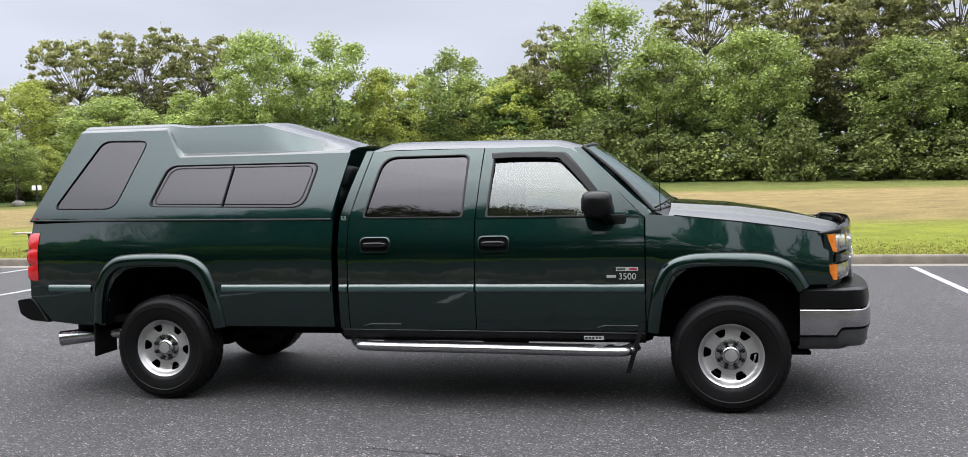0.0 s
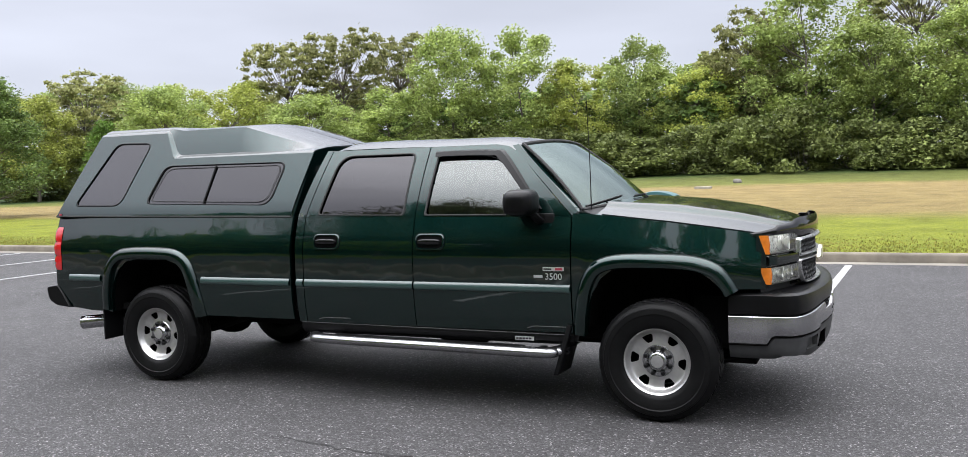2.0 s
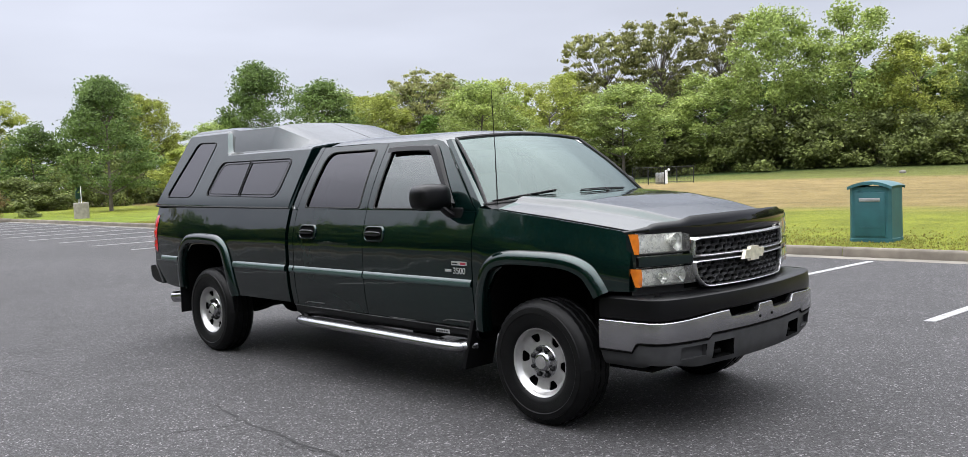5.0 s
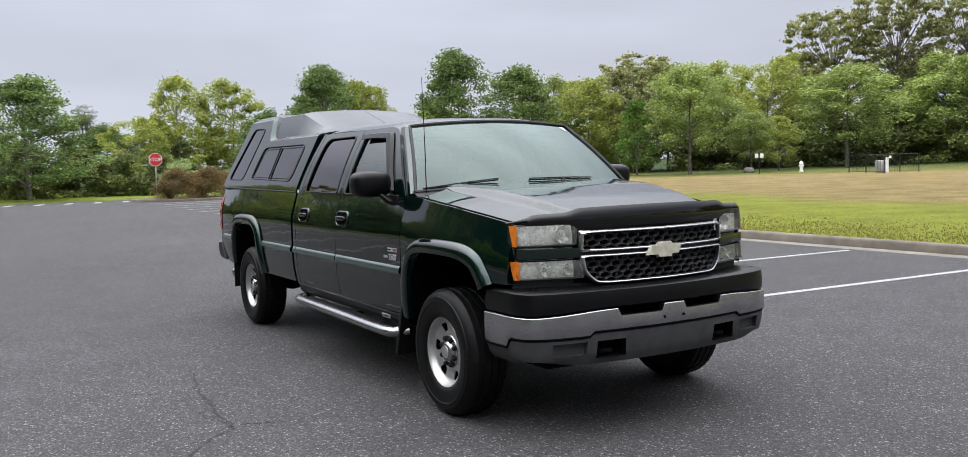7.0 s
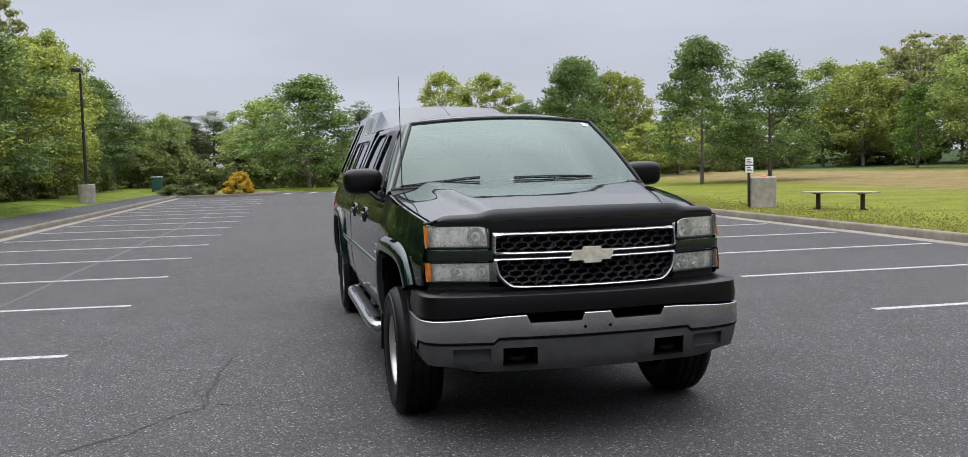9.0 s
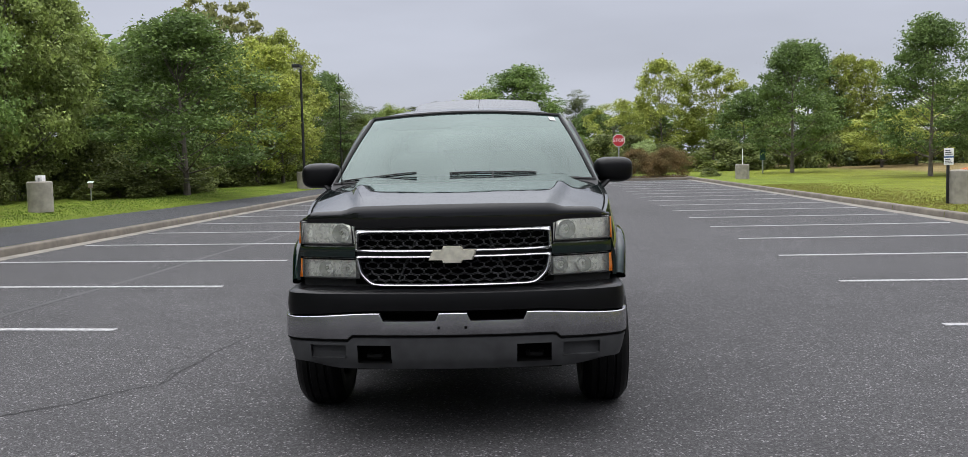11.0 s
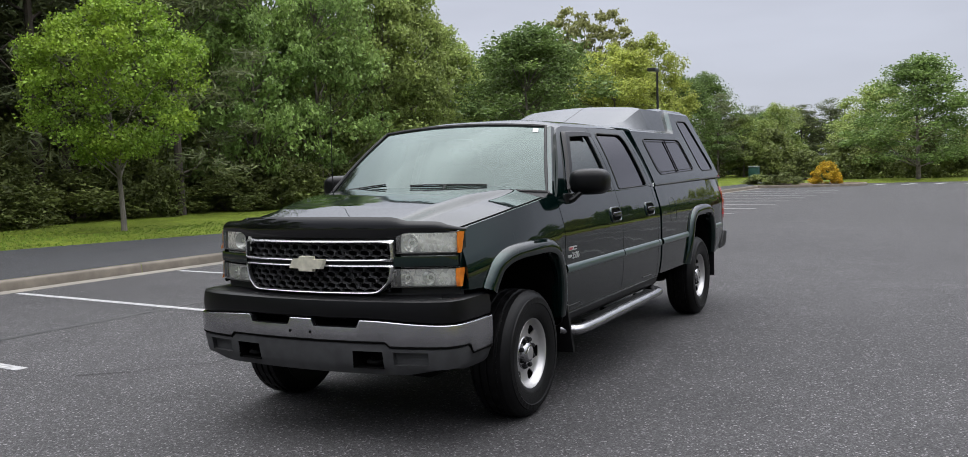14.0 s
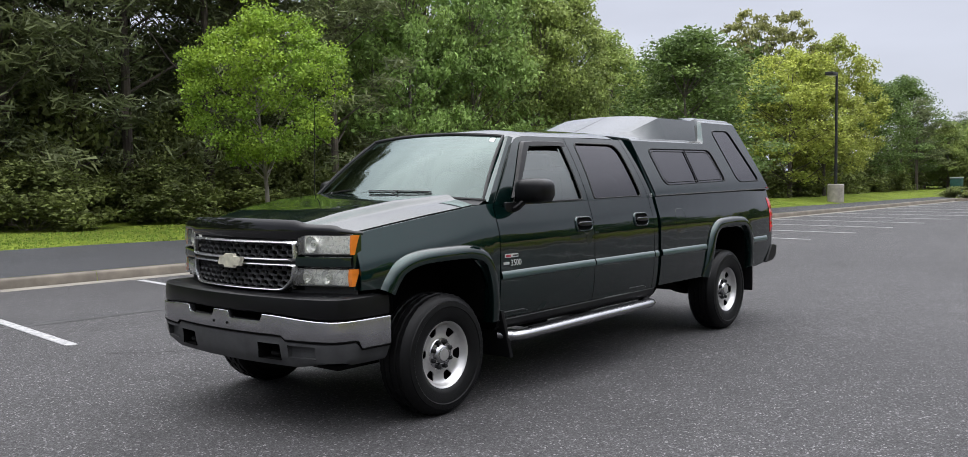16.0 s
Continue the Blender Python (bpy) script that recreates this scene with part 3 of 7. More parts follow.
# roof
rows = []
for i in range(25):
    x = -0.515 + 1.66 * i / 24
    row = []
    for j in range(25):
        u = -1 + 2 * j / 24
        y = 0.722 * u
        z = 1.950 - 0.016 * max(0, x) - 0.075 * abs(u) ** 4
        z -= 0.055 * smooth(0.80, 1.16, x) ** 2 + 0.045 * smooth(-0.30, -0.52, x) ** 2
        if abs(u) > 0.95:
            z = min(z, 1.874)
        row.append(Vector((x - 0.055 * u * u * smooth(0.6, 1.1, x), y, z)))
    rows.append(row)
part("roof", grid(rows, flip=True), M_PAINT, truck, thick=0.02)
# cab back wall with its window
back = lambda y, z: (-0.672 + 0.155 * max(0, (z - 1.36) / 0.51), y, z)
part("cab_back", ring([(-0.94, 0.56), (0.94, 0.56), (0.94, 1.36), (0.725, 1.87), (-0.725, 1.87), (-0.94, 1.36)], rounded([(-0.62, 1.42), (0.62, 1.42), (0.55, 1.80), (-0.55, 1.80)], 0.06), back, steps=2, flip=True), M_PAINT, truck)
part("rear_window", pane(rounded([(-0.63, 1.41), (0.63, 1.41), (0.56, 1.81), (-0.56, 1.81)], 0.06), lambda y, z: (back(y, z)[0] + 0.01, y, z)), M_TINT, truck)


# windscreen
def screen(u, v, d=0.0):
    x = (1.80 - 0.185 * u * u) * (1 - v) + (1.165 - 0.05 * u * u) * v
    y = u * (0.905 * (1 - v) + 0.69 * v)
    z = (1.425 - 0.033 * u * u) * (1 - v) + (1.893 - 0.035 * u * u) * v
    k = 0.02 * math.sin(math.pi * v)
    return Vector((x + (k + d) * 0.6, y, z + (k + d) * 0.8))


wind = part("windscreen", grid([[screen(-1 + 2 * j / 20, i / 12) for j in range(21)] for i in range(13)]), M_GLASS, truck, "large laminated windscreen reflecting the sky")
edge = [screen(u, 0, 0.004) for u in span(-1, 1, 16)] + [screen(1, v, 0.004) for v in span(0, 1, 8)][1:] + [screen(u, 1, 0.004) for u in span(1, -1, 16)][1:] + [screen(-1, v, 0.004) for v in span(1, 0, 8)][1:]
part("screen_seal", tube(edge, 0.012, 6, caps=False), M_GAP, wind)
a = [screen(u, v, 0.003) for u, v in ((0.865, 0.885), (0.925, 0.885), (0.925, 0.955), (0.865, 0.955))]
part("sticker", mesh_from(a, [(0, 1, 2, 3)]), M_STICKER, wind, "small pale inspection sticker")
part("rear_view_mirror", blob((1.17, 0.0, 1.76), (0.02, 0.12, 0.035), 0.6, 16, 8), M_BLACK, truck)

# cowl and wipers
rows = [[Vector(((1.80 - 0.185 * u * u) + d, 0.92 * u, (1.425 - 0.033 * u * u) + h)) for u in span(-1, 1, 16)] for d, h in ((-0.02, 0.01), (0.05, -0.022), (0.12, -0.05))]
part("cowl_panel", grid(rows), M_BLACK, truck)
for u0, u1, piv, va, vb in ((-0.95, -0.36, -0.62, 0.030, 0.085), (-0.10, 0.56, 0.22, 0.060, 0.066)):
    wiper = part("wiper", tube([screen(u, va + (vb - va) * (u - u0) / (u1 - u0), 0.007) for u in span(u0, u1, 10)], 0.0048, 6), M_BLACK, truck, "black windscreen wiper")
    part("wiper_arm", tube([screen(piv, -0.03, 0.01), screen(piv * 0.6 + (u0 + u1) * 0.2, 0.012, 0.016), screen((u0 + u1) / 2, (va + vb) / 2, 0.010)], 0.0055, 6), M_BLACK, wiper)
# aerial
aerial = part("aerial_mast", tube([(1.66, -0.845, 1.375), (1.655, -0.845, 1.75), (1.64, -0.845, 2.16)], [0.004, 0.003, 0.002], 6), M_BLACK, truck, "thin black whip aerial")
part("aerial_foot", tube([(1.66, -0.845, 1.355), (1.66, -0.845, 1.385)], [0.02, 0.012], 10), M_BLACK, aerial)


# bonnet
def front_x(y):
    return 3.042 - 0.275 * y * y


rows = []
for i in range(29):
    v = i / 28
    row = []
    for j in range(97):
        u = -1 + 2 * j / 96
        xb = 1.765 - 0.05 * u * u
        ye = 0.94
        x = xb + (front_x(0.86 * u) - 0.045 - xb) * v
        ye = half_width(x, seam(x)) - 0.026
        y = u * ye
        a = abs(u)
        uc = 0.79 - 0.125 * v
        s = 1 - 0.42 * smooth(uc - 0.05, uc + 0.04, a) - 0.58 * max(0, (a - uc) / (1 - uc)) ** 1.2
        dome = interp([(1.70, 0.074), (2.2, 0.094), (2.6, 0.090), (2.85, 0.072), (3.0, 0.055)], x)
        z = interp([(1.70, 1.362), (2.2, 1.305), (2.5, 1.262), (2.75, 1.222), (3.0, 1.180)], x) + dome * s + 0.012 * (1 - u * u)
        z -= 0.03 * smooth(0.94, 1.0, v) ** 2
        row.append(Vector((x, y, z)))
    rows.append(row)
part("bonnet", grid(rows, flip=True), M_PAINT, truck, "green bonnet with a raised centre section", thick=0.02)
for row_end in (0, -1):
    part("bonnet_gap", tube([r[row_end] + Vector((0, 0.004 if row_end else -0.004, 0.003)) for r in rows[1:-1]], 0.0055, 6), M_DARK, truck, "dark gap beside the bonnet")
# bug shield
rows = [[], [], [], [], []]
for j in range(61):
    u = -1 + 2 * j / 60
    a = abs(u)
    y = 0.882 * u
    back = 0.11 * smooth(0.93, 1.0, a)
    x = front_x(y) - 0.035 - back
    zb = 1.192 - 0.010 * a * a + 0.03 * smooth(0.58, 0.72, a)
    zt = 1.312 - 0.020 * smooth(0.60, 0.70, a) - 0.022 * a * a - 0.04 * smooth(0.88, 1, a)
    for k, (t, d) in enumerate(((0, 0.036), (0.25, 0.042), (0.55, 0.041), (0.85, 0.034), (1.0, 0.022))):
        rows[k].append(Vector((x + d, y, zb + (zt - zb) * t)))
part("bonnet_deflector", grid(rows), M_SHIELD, truck, "glossy black bug deflector across the bonnet edge", thick=0.004)


# nose: panel behind the lamps and the grille
def nose(y, z, d=0.0):
    a = abs(y)
    x = front_x(min(a, 0.81)) + d
    if a > 0.81:
        t = (a - 0.81) / 0.066
        x -= 0.045 * t * t
    return (x - 0.02 * max(0, z - 1.05), y, z)


rows = [[Vector(nose(y, z, -0.055)) for y in span(-0.874, 0.874, 40)] for z in span(0.80, 1.225, 8)]
part("nose_panel", grid(rows), M_GAP, truck)
for side in (-1, 1):
    for z0, z1, y0, name in ((1.092, 1.218, 0.552, "headlamp"), (0.902, 1.014, 0.515, "turn_lamp")):
        yi = [y0, 0.862]
        cor = rounded([(side * y0, z0), (side * 0.876, z0), (side * 0.878, z1), (side * (y0 + 0.012), z1)], 0.014)
        cc = sum(cor, Vector((0, 0))) / len(cor)
        inn = [cc + Vector(((p.x - cc.x) * 0.955, (p.y - cc.y) * 0.86)) for p in cor]
        lamp = part(name, frame_loop(cor, inn, lambda y, z, d=0.0: nose(y, z, -0.03 + d * 1.6), 0.014, flip=side > 0), M_BLACK, truck, "clouded clear lamp unit with amber side marker")
        back = []
        for k in range(7):
            z = z0 + (z1 - z0) * k / 6
            back.append([Vector(nose(side * (y0 + ((0.871 if name == "headlamp" else 0.864) - y0) * j / 48), z, -0.052)) for j in range(49)])
        part("housing", grid(back, flip=side < 0), M_HOUSING, lamp)
        bowls = ((0.625, 0.050),) if name == "headlamp" else ((0.595, 0.036), (0.72, 0.042))
        for by, br in bowls:
            prof = [(0.004, -0.045), (br * 0.5, -0.036), (br * 0.85, -0.012), (br, 0.0)]
            bowl = revolve(prof, "y", 20)
            bowl.transform(Matrix.Rotation(radians(-90), 4, "Z"))
            px = nose(side * by, (z0 + z1) / 2, -0.005)
            bowl.transform(Matrix.Translation((px[0] - 0.012, px[1], px[2])) @ Matrix.Diagonal((1, 1.0, 1.02, 1)))
            part("reflector_bowl", bowl, M_REFLECT, lamp, "faceted chrome reflector")
            part("bulb", blob((px[0] - 0.03, px[1], px[2]), (0.016, 0.012, 0.012), 1.0, 10, 6), M_LENS, lamp)
        rows = [[Vector(nose(side * (y0 + 0.004 + ((0.871 if name == "headlamp" else 0.864) - y0 - 0.004) * j / 14), z0 + 0.004 + (z1 - z0 - 0.008) * k / 4, 0.008 - 0.008 * abs(k - 2) / 2)) for j in range(15)] for k in range(5)]
        part("lens", grid(rows, flip=side < 0), M_LENS, lamp, "weathered clear polycarbonate lens")
        am = 0.873 if name == "headlamp" else 0.866
        rows = [[Vector(nose(side * (am + (0.878 - am) * j / 6), z0 + 0.004 + (z1 - z0 - 0.008) * k / 4, 0.006 - 0.006 * abs(k - 2) / 2)) for j in range(7)] + [Vector((x - 0.010 * (k - 2), side * y, z0 + 0.004 + (z1 - z0 - 0.008) * k / 4)) for x, y in ((2.808, 0.882), (2.794, 0.886), (2.778, 0.888))] for k in range(5)]
        part("side_marker", grid(rows, flip=side < 0), M_AMBER, lamp, "amber side marker lens")
    rows = [[Vector(nose(side * (0.54 + 0.338 * j / 14), z, d)) for j in range(15)] for z, d in ((1.022, -0.03), (1.024, 0.004), (1.05, 0.007), (1.080, 0.006), (1.084, -0.03))]
    part("lamp_divider", grid(rows, flip=side < 0), M_PAINT, truck, "body-coloured bar between the lamps")
for side in (-1, 1):
    rows = [[Vector(nose(side * 0.876, z, -0.02)), Vector((2.80, side * 0.878, z)), Vector((2.74, side * 0.884, z))] for z in span(0.88, 1.222, 6)]
    part("nose_return", grid(rows, flip=side < 0), M_PAINT, truck)
# grille frames
GT = [(-0.545, 1.052), (0.545, 1.052), (0.538, 1.175), (-0.538, 1.175)]
GL = [(-0.458, 0.866), (0.458, 0.866), (0.525, 0.935), (0.543, 1.036), (-0.543, 1.036), (-0.525, 0.935)]
# black sheet stands in for the shaded space behind the mesh
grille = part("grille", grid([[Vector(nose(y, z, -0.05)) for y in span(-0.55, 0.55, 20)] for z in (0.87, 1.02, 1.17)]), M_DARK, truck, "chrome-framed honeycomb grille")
for loop, sx, sz, rad in ((GT, 0.962, 0.72, 0.01), (GL, 0.955, 0.82, [0.035, 0.035, 0.035, 0.012, 0.012, 0.035])):
    o = rounded(loop, rad)
    cc = Vector((0, (min(p.y for p in o) + max(p.y for p in o)) / 2))
    inn = [Vector((p.x * sx, cc.y + (p.y - cc.y) * sz)) for p in o]
    part("grille_frame", frame_loop(o, inn, lambda y, z, d=0.0: nose(y, z, -0.012 + d), 0.03, flip=True), M_BRIGHT, grille, "bright chrome surround")
    # honeycomb
    verts, faces = [], []
    zlo, zhi = min(p.y for p in inn), max(p.y for p in inn)
    wc, hc = 0.073, 0.032
    row, z = 0, zlo
    while z < zhi + hc * 0.4:
        y = -0.56 + (wc * 0.5 if row % 2 else 0)
        while y < 0.56:
            lim = max((abs(p.x) for p in inn if abs(p.y - z) < 0.05), default=0.5)
            if abs(y) < lim - 0.005:
                hexo = [(y + wc * 0.5 * cx, z + hc * 0.62 * cz) for cx, cz in ((1, 0.42), (0, 1.02), (-1, 0.42), (-1, -0.42), (0, -1.02), (1, -0.42))]
                b = len(verts)
                for ky, kd in ((1.0, -0.016), (0.925, -0.014), (0.90, -0.044)):
                    for hy, hz in hexo:
                        verts.append(nose(y + (hy - y) * ky, min(zhi + 0.004, max(zlo - 0.004, z + (hz - z) * ky)), kd))
                for r in (0, 1):
                    for k in range(6):
                        k2 = (k + 1) % 6
                        faces.append((b + r * 6 + k, b + r * 6 + k2, b + r * 6 + 6 + k2, b + r * 6 + 6 + k))
            y += wc
        z += hc
        row += 1
    part("honeycomb_mesh", mesh_from(verts, faces), M_MESH, grille, "dark honeycomb insert")
part("grille_bar", grid([[Vector(nose(y, z, d)) for y in span(-0.54, 0.54, 24)] for z, d in ((1.028, -0.03), (1.034, -0.008), (1.054, -0.008), (1.06, -0.03))]), M_BLACK, grille)
for s2 in (-1, 1):
    part("cooler_brace", tube([Vector(nose(s2 * 0.20, 1.12, -0.036)), Vector(nose(s2 * 0.30, 0.90, -0.036))], 0.008, 6), M_VALANCE, grille)
# plain marque emblem
em = [(-0.132, 1.010), (-0.058, 1.010), (-0.052, 0.993), (0.050, 0.993), (0.056, 1.010), (0.112, 1.010), (0.136, 1.068), (0.058, 1.068), (0.052, 1.086), (-0.048, 1.086), (-0.056, 1.068), (-0.106, 1.068)]
cc = Vector((0, 1.04))
vs = [Vector(nose(y, z, 0.012)) for y, z in em] + [Vector(nose(cc.x + (y - cc.x) * 0.93, cc.y + (z - cc.y) * 0.90, 0.034)) for y, z in em]
fc = [(i, (i + 1) % 12, 12 + (i + 1) % 12, 12 + i) for i in range(12)] + [(14, 15, 16, 17, 20, 21, 22, 23), (12, 13, 14, 23), (17, 18, 19, 20)]
fc = fc[:12] + [tuple(range(12, 24))]
part("emblem", mesh_from(vs, fc), M_EMBLEM, grille, "plain gold emblem plate", angle=20)

# ---- front bumper ----
PLAN = spline([(2.575, -0.942, 0), (2.75, -0.942, 0), (2.88, -0.938, 0), (2.96, -0.912, 0), (3.01, -0.85, 0), (3.06, -0.70, 0), (3.10, -0.45, 0), (3.125, -0.22, 0), (3.132, 0, 0)], 8)
PLAN = PLAN + [Vector((p.x, -p.y, 0)) for p in reversed(PLAN[:-1])]


def plan_at(s):
    """A point and its outward normal along the bumper, s from -1 to 1."""
    f = (s + 1) / 2 * (len(PLAN) - 1)
    i = min(int(f), len(PLAN) - 2)
    p = PLAN[i].lerp(PLAN[i + 1], f - i)
    d = (PLAN[min(i + 2, len(PLAN) - 1)] - PLAN[max(i - 1, 0)]).normalized()
    return p, Vector((d.y, -d.x, 0))


STEPS = {}
for k in range(2001):
    s = -1 + k / 1000
    STEPS[s] = plan_at(s)[0].y


def s_of(y):
    ss = list(STEPS)
    return min(ss, key=lambda q: abs(STEPS[q] - y))


def wrap(s, z, d):
    p, nrm = plan_at(s)
    return Vector((p.x + nrm.x * d, p.y + nrm.y * d, z))


cuts = sorted({round(v, 3) for v in span(-1, 1, 80)} | {s_of(y) for a in (0.075, 0.095, 0.375, 0.395, 0.34, 0.525, 0.59, 0.79, 0.545, 0.575) for y in (a, -a)})
bumper = part("front_bumper", grid([[wrap(s, z - (0.048 if z > 0.85 else 0) - 0.024 * smooth(0.40, 0.93, abs(plan_at(s)[0].y)) * (z < 0.85), d) for s in cuts] for z, d in ((0.905, -0.20), (0.903, -0.05), (0.899, -0.018), (0.888, -0.003), (0.80, 0.006), (0.748, 0.002), (0.738, -0.02), (0.735, -0.06))], flip=True), M_PAD, truck, "chrome front bumper with black top pad and grey valance")


def chrome_top(y):
    a = abs(y)
    return 0.737 - 0.024 * smooth(0.40, 0.93, a) - 0.042 * (smooth(0.074, 0.096, a) - smooth(0.374, 0.396, a))


def chrome_low(s):
    p = plan_at(s)[0]
    a = abs(p.y)
    if a > 0.912:
        return interp([(2.56, 0.535), (2.81, 0.535), (2.84, 0.592), (3.15, 0.592)], p.x)
    return 0.592 + 0.024 * (1 - smooth(0.545, 0.575, a))


rows = []
for t, d in ((0.0, -0.03), (0.0, 0.008), (0.03, 0.0135), (0.06, 0.014), (0.5, 0.014), (0.94, 0.014), (0.97, 0.012), (1.0, -0.02)):
    rows.append([wrap(s, chrome_top(plan_at(s)[0].y) * (1 - t) + chrome_low(s) * t, d) for s in cuts])
part("bumper_bar", grid(rows, flip=True), M_BUMPER, bumper, "dull chrome bumper bar", angle=50)
part("bumper_gap", tube([wrap(s, chrome_low(s) - 0.003, 0.008) for s in cuts], 0.005, 5), M_DARK, bumper)
for y in (-0.075, 0.068):
    p = wrap(s_of(y), 0.658, 0.016)
    part("bolt", blob(p, (0.003, 0.008, 0.008), 0.6, 8, 5), M_DARK, bumper)
# valance with openings
HOLES = [(-0.79, -0.59, 0.487, 0.560, 0.03), (-0.525, -0.34, 0.462, 0.560, 0.10), (0.34, 0.525, 0.462, 0.560, 0.10), (0.59, 0.79, 0.487, 0.560, 0.03)]
verts, faces = [], []
vcols = []
for s in cuts:
    y = plan_at(s)[0].y
    top = chrome_low(s) - 0.004
    low = 0.42 + 0.035 * smooth(0.60, 0.90, abs(y)) - 0.055 * smooth(0.93, 0.957, abs(y))
    col = []
    for z, d in ((top, -0.012), (top - 0.012, 0.004), (0.560, 0.004), (0.487, -0.008), (0.462, -0.016), (low + 0.005, -0.035), (low, -0.16)):
        col.append(wrap(s, min(z, top), d - 0.10 * smooth(0.85, 0.97, abs(y)) * max(0, 0.56 - z)))
    vcols.append((y, col))
for i in range(len(vcols) - 1):
    (ya, a), (yb, b) = vcols[i], vcols[i + 1]
    ym = (ya + yb) / 2
    for j in range(6):
        zm = (a[j].z + a[j + 1].z) / 2
        if any(h[0] < ym < h[1] and h[2] < zm < h[3] for h in HOLES):
            continue
        o = len(verts)
        verts += [a[j], b[j], b[j + 1], a[j + 1]]
        faces.append((o, o + 3, o + 2, o + 1))
me = mesh_from(verts, faces)
bm = bmesh.new()
bm.from_mesh(me)
bmesh.ops.remove_doubles(bm, verts=bm.verts[:], dist=0.0005)
valance = part("valance", bm, M_VALANCE, bumper, "grey plastic lower valance with openings")
# near-black inner walls paint the shade of the deep openings
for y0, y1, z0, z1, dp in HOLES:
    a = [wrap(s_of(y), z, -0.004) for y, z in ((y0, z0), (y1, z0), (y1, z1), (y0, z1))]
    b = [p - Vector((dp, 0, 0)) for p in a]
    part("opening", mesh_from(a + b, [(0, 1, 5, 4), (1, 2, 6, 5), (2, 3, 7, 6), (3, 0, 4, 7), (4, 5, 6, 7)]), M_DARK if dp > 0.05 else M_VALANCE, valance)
for s2 in (-1, 1):
    part("tow_hook", tube(spline([(2.94, s2 * 0.40, 0.50), (3.04, s2 * 0.40, 0.49), (3.055, s2 * 0.435, 0.49), (3.04, s2 * 0.47, 0.49), (2.94, s2 * 0.47, 0.50)], 4), 0.013, 8), M_UNDER, truck, "black tow hook")

# rear bumper, tailgate, hitch
def bumper_end(side):
    """One end of the rear step bumper: a slanting moulded block."""
    prof = rounded([(-3.385, 0.775), (-3.25, 0.795), (-3.20, 0.74), (-3.10, 0.590), (-3.27, 0.605), (-3.36, 0.655)], 0.022, 3)
    n = len(prof)
    c = sum(prof, Vector((0, 0))) / n
    rows = [[Vector((c.x + (p.x - c.x) * k, side * y, c.y + (p.y - c.y) * k)) for p in prof] for y, k in ((0.70, 0.9), (0.70, 1.0), (0.955, 1.0), (0.975, 0.97), (0.985, 0.90), (0.985, 0.02))]
    return grid(rows, close=True, flip=side > 0)


part("rear_bumper", join(boxm(-3.40, -3.29, -0.88, 0.88, 0.62, 0.78, bevel=0.02), bumper_end(-1), bumper_end(1)), M_PAD, truck, "dark rear step bumper")
part("tailgate", grid([[Vector((-3.255 - 0.01 * math.sin(math.pi * i / 8), y, 0.70 + 0.68 * i / 8)) for y in span(-0.80, 0.80, 8)] for i in range(9)]), M_PAINT, truck, thick=0.03)
part("exhaust_tip", tube([(-2.55, -0.70, 0.49), (-2.80, -0.78, 0.468), (-3.08, -0.87, 0.445)], [0.050, 0.056, 0.060], 20, caps=False), M_BUMPER, truck, "steel exhaust tail pipe")
part("trailer_hitch", boxm(-3.38, -3.05, -0.35, 0.35, 0.52, 0.60, bevel=0.01), M_UNDER, truck)

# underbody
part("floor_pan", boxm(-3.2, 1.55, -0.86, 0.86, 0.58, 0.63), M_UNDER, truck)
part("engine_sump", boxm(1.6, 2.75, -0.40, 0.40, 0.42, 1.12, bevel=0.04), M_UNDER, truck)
# added box, there only to keep light out behind the bumper
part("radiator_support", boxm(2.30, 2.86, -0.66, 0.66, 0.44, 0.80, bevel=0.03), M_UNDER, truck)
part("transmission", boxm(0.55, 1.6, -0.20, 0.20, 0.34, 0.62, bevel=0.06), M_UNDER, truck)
# two added plates that block light to darken the ground below
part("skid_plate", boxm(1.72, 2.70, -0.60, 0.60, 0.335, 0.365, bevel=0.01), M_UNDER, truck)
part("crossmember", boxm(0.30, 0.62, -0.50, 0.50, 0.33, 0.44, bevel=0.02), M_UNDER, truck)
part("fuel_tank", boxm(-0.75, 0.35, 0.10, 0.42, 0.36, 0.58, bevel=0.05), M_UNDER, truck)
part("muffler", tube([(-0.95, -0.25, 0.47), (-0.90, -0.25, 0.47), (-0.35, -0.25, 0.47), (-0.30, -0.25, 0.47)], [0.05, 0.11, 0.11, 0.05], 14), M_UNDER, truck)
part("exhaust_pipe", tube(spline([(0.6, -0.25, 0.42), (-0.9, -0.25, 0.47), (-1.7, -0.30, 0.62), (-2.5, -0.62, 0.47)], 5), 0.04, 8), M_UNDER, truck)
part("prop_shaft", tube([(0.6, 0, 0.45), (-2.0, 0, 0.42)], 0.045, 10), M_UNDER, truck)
part("spare_tyre", revolve([(0.18, -0.1), (0.36, -0.11), (0.39, -0.05), (0.39, 0.05), (0.36, 0.11), (0.18, 0.1)], "z", 32), M_TIRE, truck).matrix_local = Matrix.Translation((-2.78, 0.05, 0.58))
